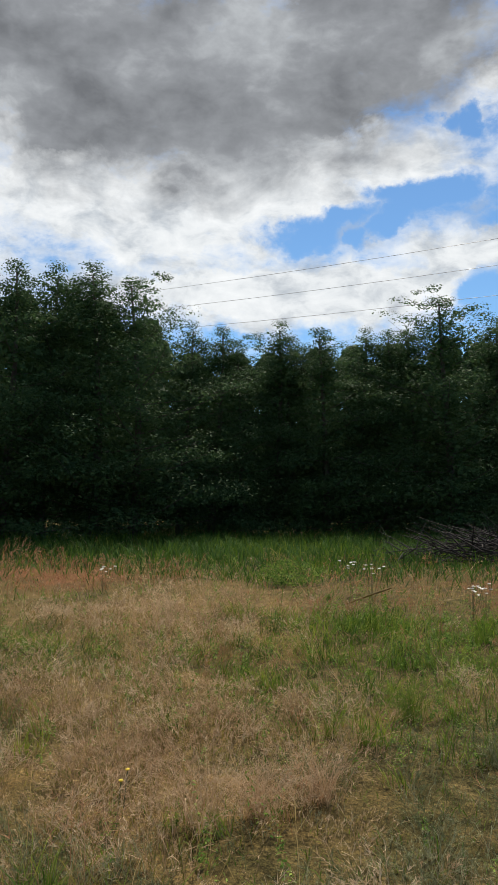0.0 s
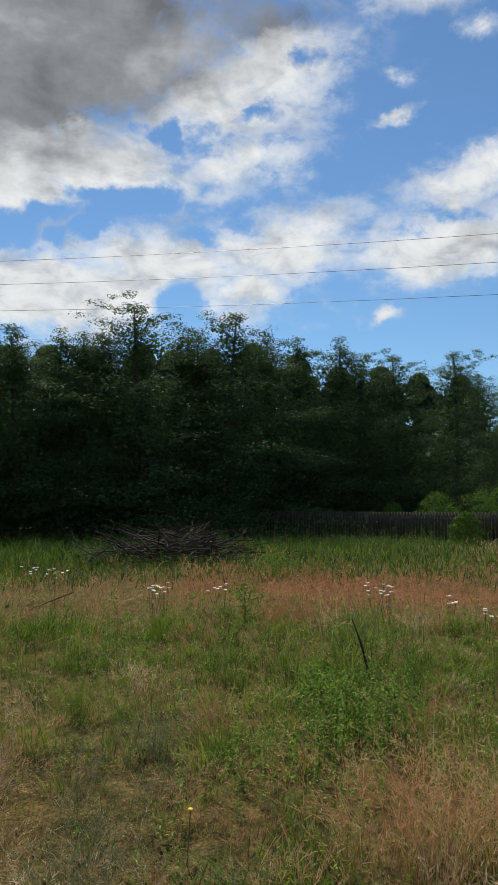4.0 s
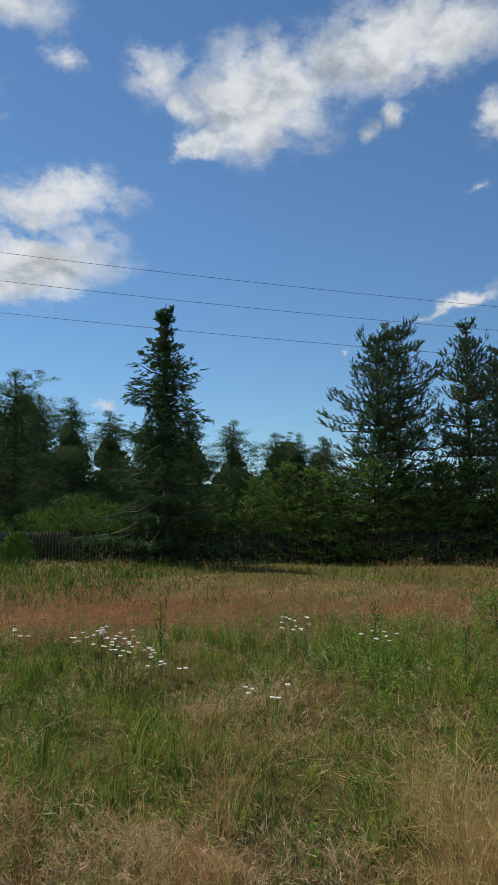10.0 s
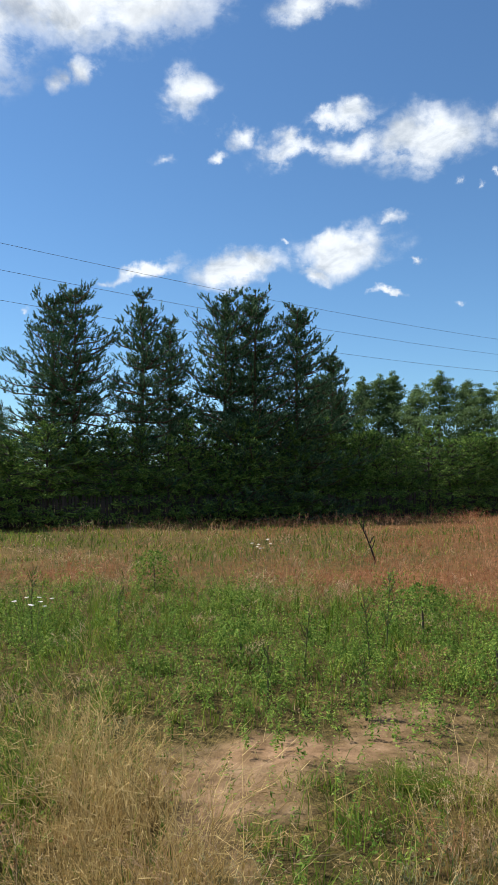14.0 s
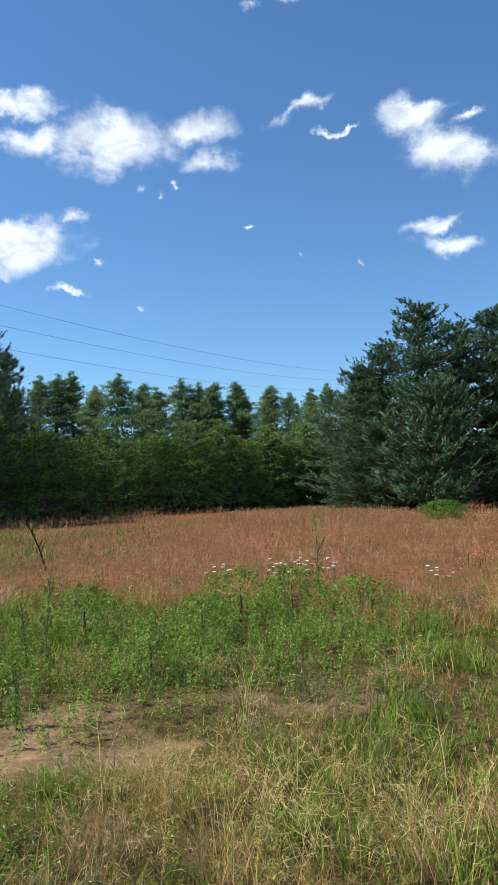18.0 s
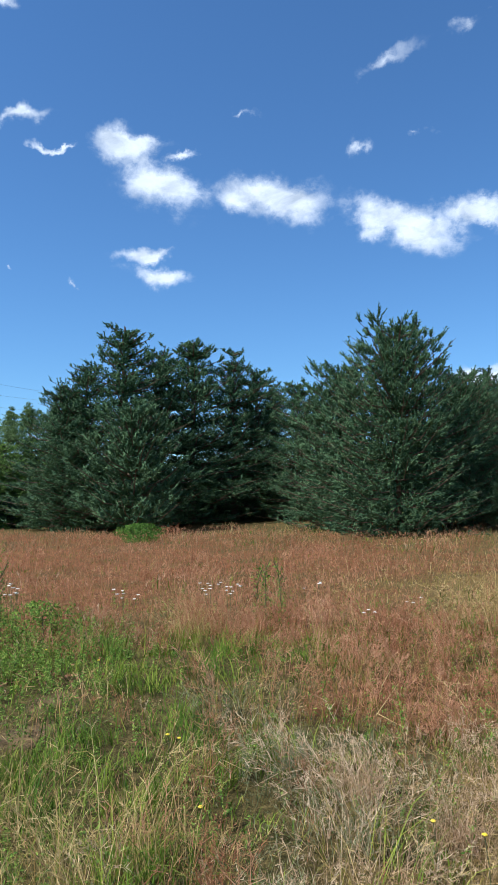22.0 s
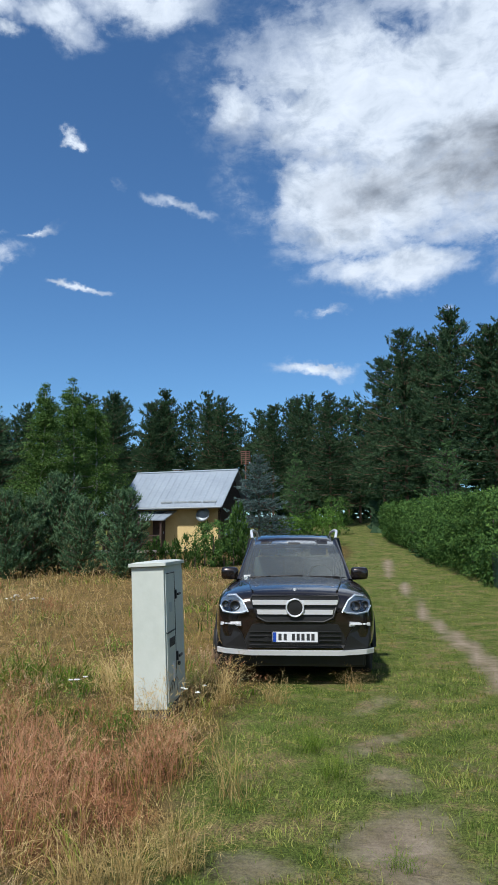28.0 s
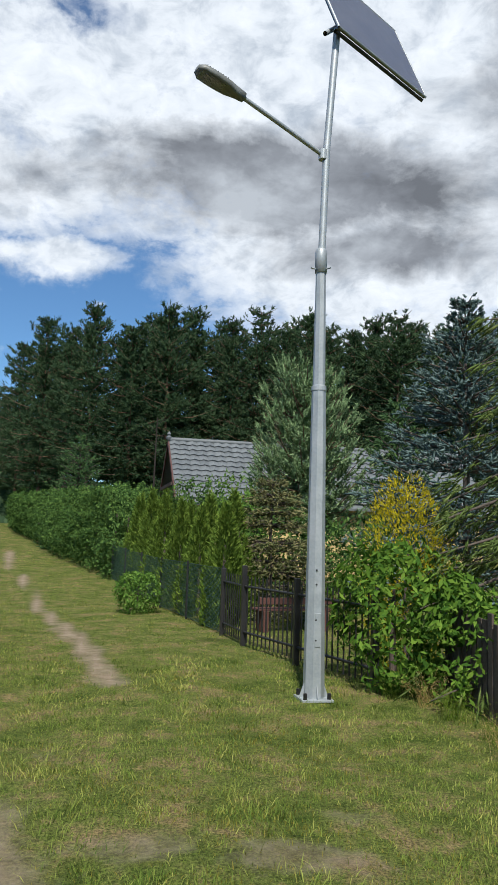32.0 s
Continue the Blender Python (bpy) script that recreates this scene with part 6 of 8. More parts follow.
# ---- cable cabinet ----
cab = thing("cable_cabinet", "pale grey steel cable cabinet leaning slightly, in the grass", "cabinet", at=(2.89, -7.6, 0.0))
cab.rotation_euler = (0, radians(2.4), radians(9.9))
part("plinth", boxed(-0.13, -0.45, -0.1, 0.13, 0.45, 0.12, 0.005), material("dark_plinth", span((0.06, 0.06, 0.055), (0.09, 0.09, 0.085), (0.13, 0.13, 0.12)), 0.8), cab)
part("housing", boxed(-0.15, -0.48, 0.115, 0.16, 0.48, 1.42, 0.006), M_CAB, cab)
part("roof_cap", loft([[Vector((x, y, 1.425 + zz)) for x, y in ((-0.175, -0.51), (0.18, -0.51), (0.18, 0.51), (-0.175, 0.51))] for zz in (0.0, 0.03)] + [[Vector((x, y, 1.468)) for x, y in ((-0.10, -0.45), (0.11, -0.45), (0.11, 0.45), (-0.10, 0.45))]]), M_CAB, cab, "pale grey overhanging cap")
for y0, y1, z0, z1 in ((0.03, 0.455, 0.80, 1.36), (0.03, 0.455, 0.16, 0.79), (-0.455, 0.02, 0.16, 1.36)):
    door = part("door", boxed(-0.162, y0, z0, -0.148, y1, z1, 0.004), M_CAB, cab)
    if y0 < 0:
        for z in (1.13, 0.53):
            h = part("swivel_handle", boxed(-0.18, -0.02, z - 0.045, -0.163, 0.015, z + 0.045, 0.006), M_BLACKPLASTIC, door)
            part("lever", boxed(-0.20, -0.13, z - 0.012, -0.182, 0.01, z + 0.012, 0.005), M_BLACKPLASTIC, h)
        pad = part("padlock", boxed(-0.195, -0.035, 0.44, -0.17, 0.005, 0.475, 0.004), M_BLACKMETAL, door)
part("door_seam", boxed(-0.166, 0.024, 0.16, -0.16, 0.030, 1.36), M_INK, cab)
part("vent_slot", boxed(-0.168, 0.05, 1.345, -0.16, 0.44, 1.352), M_INK, cab)
part("lower_slot", boxed(-0.170, 0.10, 0.79, -0.16, 0.44, 0.802), M_INK, cab)
lab = part("warning_plate", boxed(-0.169, 0.20, 0.98, -0.1625, 0.30, 1.07, 0.001), material("faded_sign", span((0.40, 0.43, 0.41), (0.44, 0.47, 0.45), (0.48, 0.5, 0.48)), 0.6), cab)
part("small_plate", boxed(-0.170, 0.15, 0.34, -0.1625, 0.22, 0.50, 0.001), M_PLATE, cab)
for k in range(5):
    part("number_bar", boxed(-0.168, 0.31 - 0.055 * k, 0.655, -0.1625, 0.345 - 0.055 * k, 0.735, 0.001), M_INK, cab)
for k in range(3):
    part("scratch", tubes("scratch", [(np.array([(-0.168, 0.42 - 0.1 * k, 0.25), (-0.169, 0.36 - 0.1 * k, 0.32), (-0.168, 0.28 - 0.1 * k, 0.34)]), 0.003)], M_INK, 4), M_INK, cab)

# ---- solar street lamp ----
lamp = thing("street_lamp", "grey galvanised solar street lamp standing by the lane", "street lamp", at=(-2.62, -8.23, 0.0))


def octagon(r, z, turn=0.39):
    return [Vector((r * math.cos(turn + k * math.pi / 4), r * math.sin(turn + k * math.pi / 4), z)) for k in range(8)]


part("base_plate", boxed(-0.17, -0.17, 0.0, 0.17, 0.17, 0.025, 0.004), M_GALV, lamp)
part("shaft", loft([octagon(0.115, 0.02), octagon(0.10, 1.4), octagon(0.078, 3.33)]), M_GALV, lamp, "tapered octagonal steel shaft")
part("upper_shaft", loft([octagon(0.070, 3.32), octagon(0.057, 4.72)]), M_GALV, lamp)
part("joint_ring", lathe([(0.066, 3.30), (0.083, 3.31), (0.083, 3.36), (0.066, 3.37)], 20, "z"), M_GALV, lamp)
smooth(part("mast", tubes("mast", [(np.array([(0, 0, 4.7), (-0.045, 0, 6.2), (-0.15, 0, 7.7)]), 0.042)], M_GALV, 14), M_GALV, lamp, "upper steel tube"))
collar = smooth(part("collar", lathe([(0.045, 4.66), (0.068, 4.67), (0.068, 4.92), (0.056, 4.95), (0.043, 4.96)], 20, "z"), M_GALV, lamp, "clamp collar with bolts"))
for a in (0.2, 2.3, 4.4):
    part("bolt", tubes("bolt", [(np.array([(0.06 * math.cos(a), 0.06 * math.sin(a), 4.71), (0.09 * math.cos(a), 0.09 * math.sin(a), 4.71), (0.125 * math.cos(a), 0.125 * math.sin(a), 4.71)]), 0.010)], M_GALV, 6), M_GALV, collar)
for sx in (1, -1):
    for sy in (1, -1):
        part("anchor_nut", lathe([(0.022, 0.02), (0.022, 0.085), (0.01, 0.09)], 6, "z"), M_BLACKPLASTIC, lamp).location = (sx * 0.13, sy * 0.13, 0)
for a in (0, 90, 180, 270):
    fin = slab([(0.09, 0.003, 0.02), (0.165, 0.003, 0.02), (0.098, 0.003, 0.20)], 0.006)
    bmesh.ops.rotate(fin, verts=fin.verts, cent=(0, 0, 0), matrix=Matrix.Rotation(radians(a), 3, "Z"))
    part("stiffener", fin, M_GALV, lamp)
part("access_door", boxed(-0.03, 0.096, 0.55, 0.03, 0.107, 0.9, 0.004), M_GALV, lamp)
for z in (0.62, 0.83, 1.2, 1.35):
    part("rivet", lathe([(0.010, 0.0), (0.010, 0.008), (0.004, 0.010)], 8, "y"), M_BLACKMETAL, lamp).location = (0.02, 0.103 - 0.005 * z, z)
J = Vector((0.0, 0.0, 6.09))
inner_end, outer_end = Vector((1.04, 0.39, 6.40)), Vector((1.58, 0.56, 6.53))
smooth(part("arm", tubes("arm", [(np.array([J, (J + inner_end) / 2, inner_end + (outer_end - inner_end) * 0.12]), 0.026)], M_GALV, 10), M_GALV, lamp, "slanting lamp arm"))
part("arm_clamp", lathe([(0.044, 6.03), (0.052, 6.035), (0.052, 6.15), (0.044, 6.155)], 16, "z"), M_GALV, lamp)
ax = (outer_end - inner_end).normalized()
sd = Vector((-ax.y, ax.x, 0)).normalized()
up = ax.cross(sd) * -1 if ax.cross(sd).z < 0 else ax.cross(sd)
L = (outer_end - inner_end).length


def head_ring(t, w, lo, hi):
    c = inner_end + ax * (t * L)
    return [c + sd * (w * a) + up * (hi * b if b > 0 else -lo * b * -1) for a, b in ((-1, -0.6), (-0.8, -1), (0.8, -1), (1, -0.6), (0.9, 0.5), (0.55, 1), (-0.55, 1), (-0.9, 0.5))]


M_LAMPGREY = material("lamp_head_grey", span((0.10, 0.11, 0.10), (0.15, 0.16, 0.15), (0.21, 0.22, 0.20)), 0.5, scale=6)
head = smooth(part("lamp_head", loft([head_ring(-0.02, 0.045, 0.04, 0.05), head_ring(0.18, 0.06, 0.045, 0.06), head_ring(0.34, 0.10, 0.045, 0.055), head_ring(0.6, 0.115, 0.045, 0.055), head_ring(0.9, 0.11, 0.04, 0.05), head_ring(1.0, 0.06, 0.025, 0.03)]), M_LAMPGREY, lamp, "flat grey LED lamp head"))
for k in range(9):
    c = inner_end + ax * (L * (0.42 + 0.055 * k)) + up * 0.052
    part("cooling_fin", tubes("cooling_fin", [(np.array([c - sd * 0.075, c + up * 0.012, c + sd * 0.075]), 0.006)], M_GALV, 4), M_GALV, head)
c0, c1 = inner_end + ax * (L * 0.42) - up * 0.047, inner_end + ax * (L * 0.93) - up * 0.047
part("light_window", loft([[c0 - sd * 0.085, c0 + sd * 0.085, c1 + sd * 0.08, c1 - sd * 0.08], [p - up * 0.006 for p in (c0 - sd * 0.085, c0 + sd * 0.085, c1 + sd * 0.08, c1 - sd * 0.08)]]), M_LENS, head)
# solar panel
pa, pb, pc = Vector((-0.11, 0.18, 7.60)), Vector((-1.69, -0.83, 7.60)), Vector((-1.42, -1.24, 8.80))
pd = pa + (pc - pb)
pn = (pb - pa).cross(pd - pa).normalized()
pn = pn if pn.z > 0 else -pn
# The grey of clouds mirrored in the panel is put into its base colour.
M_CELL = material("solar_glass_sky_grey", span((0.10, 0.10, 0.115), (0.13, 0.13, 0.145), (0.17, 0.17, 0.18)), 0.35, coat=0.6, scale=2)
panel = part("solar_panel", loft([[p - pn * 0.03 for p in (pa, pb, pc, pd)], [p + pn * 0.012 for p in (pa, pb, pc, pd)]]), M_CELL, lamp, "solar panel with the grey sky reflection in its colour")
for a, b in ((pa, pb), (pb, pc), (pc, pd), (pd, pa)):
    part("panel_frame", tubes("panel_frame", [(np.array([a, (a + b) / 2, b]), 0.022)], M_GALV, 4), M_GALV, panel)
part("panel_rail", tubes("panel_rail", [(np.array([pa - pn * 0.06, (pa + pb) / 2 - pn * 0.06, pb - pn * 0.06]), 0.03)], M_BLACKMETAL, 4), M_BLACKMETAL, panel)
part("panel_bracket", tubes("panel_bracket", [(np.array([Vector((0, 0, 7.62)), Vector((-0.2, -0.15, 7.85)), (pa + pb + pc + pd) / 4 - pn * 0.03]), 0.03)], M_GALV, 8), M_GALV, panel)

# ---- houses, hedges and fences to the south ----
M_YELLOWWALL = material("yellow_render", span((0.50, 0.37, 0.16), (0.58, 0.44, 0.20), (0.64, 0.49, 0.24)), 0.85, scale=2, bump=0.2, bump_scale=60)
M_SHEET = material("grey_sheet_roof", span((0.22, 0.26, 0.30), (0.28, 0.325, 0.37), (0.34, 0.385, 0.43)), 0.5, metal=0.2, scale=0.8, stretch=(1, 1, 1))
M_DARKWOOD = material("dark_stained_wood", span((0.035, 0.02, 0.016), (0.06, 0.036, 0.028), (0.09, 0.055, 0.042)), 0.7, scale=4, bump=0.3)
M_REDWOOD = material("red_brown_gable_board", span((0.055, 0.022, 0.018), (0.09, 0.036, 0.028), (0.12, 0.05, 0.04)), 0.7, scale=4, objrand=0.3)
M_TILE = material("grey_roof_tile", span((0.085, 0.098, 0.104), (0.128, 0.144, 0.15), (0.17, 0.188, 0.195)), 0.55, scale=3, objrand=0.25, spec=0.35)
M_WHITE_PAINT = material("white_paint", span((0.66, 0.66, 0.64), (0.74, 0.74, 0.72), (0.8, 0.8, 0.78)), 0.5)
M_PALEBRICK = material("chimney_brick", span((0.20, 0.12, 0.09), (0.30, 0.18, 0.13), (0.38, 0.25, 0.19)), 0.85, scale=6)
M_RUSTWIRE = material("rusty_antenna", span((0.16, 0.07, 0.05), (0.22, 0.10, 0.07), (0.28, 0.14, 0.1)), 0.7)

HZ = float(height(14.8, -41.5))
house = thing("summer_house", "small yellow summer house with a grey sheet-metal roof", "house", at=(14.9, -41.9, HZ))
house.rotation_euler = (0, 0, radians(-7.3))
EAVE, RIDGE = 3.62 - HZ, 5.72 - HZ
part("wall", boxed(-2.9, 1.35, 0.0, 2.9, 1.55, EAVE + 0.1), M_YELLOWWALL, house, "yellow rendered front wall")
part("wall", boxed(-2.9, -1.75, 0.0, 2.9, -1.55, EAVE + 0.1), M_YELLOWWALL, house)
for s in (1, -1):
    g = slab([(0, 0, 0.0), (3.3, 0, 0.0), (3.3, 0, EAVE), (1.65, 0, RIDGE - 0.25), (0, 0, EAVE)], 0.2)
    bmesh.ops.transform(g, matrix=Matrix.Translation((s * 2.9 - 0.1, -1.75, 0)) @ Matrix.Rotation(radians(90), 4, "Z"), verts=g.verts)
    part("gable", g, M_DARKWOOD if s < 0 else M_YELLOWWALL, house, "dark timber gable" if s < 0 else "")
for s in (1, -1):
    y0, y1 = -0.05 + s * 2.25, -0.05
    rows = [[Vector((x, y1, RIDGE)), Vector((x, y0, EAVE - 0.05)), Vector((x, y0, EAVE - 0.10)), Vector((x, y1, RIDGE - 0.06))] for x in (-3.35, 3.3)]
    slope = part("roof_slope", loft(rows), M_SHEET, house, "grey sheet-metal roof")
    for k in range(17):
        x = -3.3 + 6.55 * k / 16
        part("seam", tubes("seam", [(np.array([(x, y1, RIDGE + 0.012), (x, (y0 + y1) / 2, (RIDGE + EAVE - 0.05) / 2 + 0.012), (x, y0, EAVE - 0.04)]), 0.009)], M_SHEET, 5), M_SHEET, slope)
    part("gutter", tubes("gutter", [(np.array([(-3.3, y0 + s * 0.05, EAVE - 0.12), (0, y0 + s * 0.05, EAVE - 0.13), (3.25, y0 + s * 0.05, EAVE - 0.14)]), 0.06)], M_GALV, 8), M_GALV, house)
part("ridge_cap", tubes("ridge_cap", [(np.array([(-3.36, -0.05, RIDGE + 0.01), (0, -0.05, RIDGE + 0.01), (3.31, -0.05, RIDGE + 0.01)]), 0.06)], M_SHEET, 8), M_SHEET, house)
for x0, x1 in ((-2.9, -2.1), (-2.0, -1.2), (-1.1, -0.3), (-0.2, 0.5)):
    part("snow_guard", boxed(x0, 1.98, EAVE + 0.16, x1, 2.02, EAVE + 0.26, 0.01), M_GALV, house)
chim = part("chimney", boxed(0.55, -0.75, RIDGE - 0.6, 1.0, -0.35, RIDGE + 0.16, 0.02), M_PALEBRICK, house)
part("chimney_cap", boxed(0.5, -0.8, RIDGE + 0.16, 1.05, -0.3, RIDGE + 0.21, 0.01), M_GALV, chim)
# lower porch roof, canopy, door, window, dish
pr = [[Vector((x, 1.5, EAVE - 0.22)), Vector((x, 3.0, EAVE - 0.78)), Vector((x, 3.0, EAVE - 0.83)), Vector((x, 1.5, EAVE - 0.28))] for x in (-0.25, 5.0)]
porch = part("porch_roof", loft(pr), M_SHEET, house, "low grey porch roof")
for k in range(11):
    x = -0.2 + 0.52 * k
    part("seam", tubes("seam", [(np.array([(x, 1.5, EAVE - 0.21), (x, 2.25, EAVE - 0.49), (x, 3.0, EAVE - 0.77)]), 0.014)], M_SHEET, 5), M_SHEET, porch)
for x in (0.05, 1.3, 2.5, 3.7, 4.8):
    part("porch_post", boxed(x - 0.06, 2.75, 0.0, x + 0.06, 2.87, EAVE - 0.75, 0.01), M_DARKWOOD, house)
for z in (0.35, 0.6, 0.85):
    part("porch_rail", boxed(0.1, 2.78, z, 4.8, 2.83, z + 0.07, 0.006), M_DARKWOOD, house)
for s in (1, -1):
    c = part("canopy_slope", loft([[Vector((2.05, y, EAVE - 0.16)), Vector((2.05 + s * 0.95, y, EAVE - 1.0)), Vector((2.05 + s * 0.95, y, EAVE - 1.08)), Vector((2.05, y, EAVE - 0.24))] for y in (2.4, 4.0)]), M_DARKWOOD, house, "dark shingled canopy over the entrance")
for x in (1.35, 2.75):
    part("canopy_post", boxed(x - 0.07, 3.7, 0.0, x + 0.07, 3.84, EAVE - 0.75, 0.01), M_DARKWOOD, house)
    part("canopy_brace", tubes("canopy_brace", [(np.array([(x, 3.77, EAVE - 1.3), ((x + 2.05) / 2, 3.77, EAVE - 0.95), (2.05, 3.77, EAVE - 0.6)]), 0.04)], M_DARKWOOD, 5), M_DARKWOOD, house)
door = part("door", boxed(0.45, 1.56, 0.05, 1.25, 1.60, 2.0, 0.01), M_DARKWOOD, house, "dark wooden door")
part("door_handle", boxed(0.52, 1.60, 1.0, 0.56, 1.63, 1.12, 0.004), M_GALV, door)
win = part("window", boxed(2.0, 1.56, 0.75, 2.9, 1.59, 1.75, 0.01), M_DARKGLASS, house)
part("window_frame", boxed(1.95, 1.555, 0.70, 2.0, 1.61, 1.80, 0.005), M_WHITE_PAINT, win)
part("window_frame", boxed(2.9, 1.555, 0.70, 2.95, 1.61, 1.80, 0.005), M_WHITE_PAINT, win)
dish = lathe([(0.02, 0.0), (0.22, 0.03), (0.40, 0.13), (0.41, 0.14), (0.22, 0.05), (0.02, 0.02)], 24, "y")
bmesh.ops.transform(dish, matrix=Matrix.Translation((-2.05, 1.8, EAVE - 0.55)) @ Matrix.Rotation(radians(20), 4, "X"), verts=dish.verts)
dish = smooth(part("satellite_dish", dish, M_GALV, house, "grey satellite dish"))
part("dish_arm", tubes("dish_arm", [(np.array([(-2.05, 1.55, EAVE - 0.6), (-2.05, 1.7, EAVE - 0.58), (-2.05, 1.82, EAVE - 0.55)]), 0.025)], M_GALV, 6), M_GALV, dish)
part("terrace", boxed(-0.3, 1.55, -0.05, 5.1, 4.3, 0.06, 0.01), material("pale_paving", span((0.30, 0.28, 0.25), (0.36, 0.34, 0.30), (0.42, 0.40, 0.36)), 0.9), house)
mast = thing("antenna_mast", "rusty television antenna on a thin mast beside the house", "antenna", at=(11.5, -42.9, float(height(11.5, -42.9))))
MZ = 6.95 - mast.location.z
part("mast", tubes("mast", [(np.array([(0, 0, 0), (0, 0, MZ / 2), (0, 0, MZ)]), 0.03)], M_RUSTWIRE, 6), M_RUSTWIRE, mast)
for k in range(7):
    part("rod", tubes("rod", [(np.array([(-0.28, 0.02 * k, MZ - 0.75 + 0.12 * k), (0, 0.02 * k, MZ - 0.75 + 0.12 * k), (0.28, 0.02 * k, MZ - 0.75 + 0.12 * k)]), 0.016)], M_RUSTWIRE, 4), M_RUSTWIRE, mast)
for x in (-0.27, 0.0, 0.27):
    part("upright", tubes("upright", [(np.array([(x, 0, MZ - 0.78), (x, 0.05, MZ - 0.4), (x, 0.12, MZ)]), 0.018)], M_RUSTWIRE, 4), M_RUSTWIRE, mast)

# second house: tiled roof behind the hedges
H2 = float(height(-8, -28.5))
cottage = thing("cottage", "cottage with a grey tiled roof and dark red gable behind hedges", "house", at=(-3.65, -28.6, H2))
R2, E2, LEN = 5.28 - H2, 2.75, 11.5
part("wall", boxed(-LEN, 2.2, 0, 0, 2.4, E2 + 0.1), M_YELLOWWALL, cottage)
part("wall", boxed(-LEN, -2.6, 0, 0, -2.4, E2 + 0.1), M_YELLOWWALL, cottage)
for x in (-0.25, -LEN):
    g = slab([(-2.6, 0, 0.0), (2.4, 0, 0.0), (2.4, 0, E2), (-0.1, 0, R2 - 0.15), (-2.6, 0, E2)], 0.15)
    bmesh.ops.transform(g, matrix=Matrix.Translation((x, 0, 0)) @ Matrix.Rotation(radians(90), 4, "Z"), verts=g.verts)
    part("gable", g, M_REDWOOD, cottage, "dark red-brown boarded gable")
for s in (1, -1):
    ye, ze = -0.1 + s * 2.95, E2 - 0.28
    slope = part("roof_slope", loft([[Vector((x, -0.1, R2)), Vector((x, ye, ze)), Vector((x, ye, ze - 0.08)), Vector((x, -0.1, R2 - 0.08))] for x in (-LEN - 0.2, 0.35)]), M_TILE, cottage, "grey tile-effect roof")
    if s > 0:
        tile = loft([[Vector((0, 0, 0)), Vector((0.17, 0, 0.05)), Vector((0.34, 0, 0))], [Vector((0, 0.34, 0.03)), Vector((0.17, 0.34, 0.085)), Vector((0.34, 0.34, 0.03))]], closed=False)
        bmesh.ops.solidify(tile, geom=tile.faces[:], thickness=0.012)
        tm = bpy.data.meshes.new("tile")
        tile.to_mesh(tm)
        tile.free()
        tm.materials.append(M_TILE)
        drop = math.atan2(R2 - ze, ye + 0.1)
        n_up = int(math.hypot(R2 - ze, ye + 0.1) / 0.33)
        for i in range(int(9.0 / 0.34)):
            for j in range(n_up):
                t = new("tile", tm)
                t.parent = slope
                d = (j + 0.02) * 0.33
                t.location = (0.0 - 0.34 * i, -0.1 + d * math.cos(drop), R2 + 0.022 - d * math.sin(drop))
                t.rotation_euler = (-drop + 0.03, 0, 0)
    part("barge_board", loft([[Vector((x, -0.1, R2 + 0.03)), Vector((x, ye, ze + 0.03)), Vector((x, ye, ze - 0.16)), Vector((x, -0.1, R2 - 0.16))] for x in (0.352, 0.40)]), M_REDWOOD, cottage)
part("ridge_cap", tubes("ridge_cap", [(np.array([(-LEN - 0.2, -0.1, R2 + 0.05), (-5, -0.1, R2 + 0.05), (0.4, -0.1, R2 + 0.05)]), 0.09)], M_TILE, 8), M_TILE, cottage)
part("finial", lathe([(0.10, R2 + 0.05), (0.12, R2 + 0.12), (0.05, R2 + 0.2), (0.08, R2 + 0.26), (0.02, R2 + 0.36)], 12, "z"), M_TILE, cottage).location = (0.36, -0.1, 0)
part("tie_beam", boxed(0.36, -1.9, E2 + 0.35, 0.42, 1.7, E2 + 0.47, 0.01), M_DARKWOOD, cottage)
bird = thing("nest_pole", "thin dead pole with twigs rising behind the hedge", "pole", at=(polar(185.6, 31)))
part("stem", tubes("stem", [(np.array([(0, 0, 0), (0.03, 0, 3), (0, 0.02, 6.0)]), np.array([0.05, 0.04, 0.02]))], M_DEADWOOD, 6), M_DEADWOOD, bird)
for k in range(6):
    part("twig", tubes("twig", [(np.array([(0, 0, 4.2 + 0.3 * k), (0.18 * (-1) ** k, 0.05, 4.35 + 0.3 * k), (0.34 * (-1) ** k, 0.08, 4.42 + 0.3 * k)]), 0.012)], M_DEADWOOD, 4), M_DEADWOOD, bird)


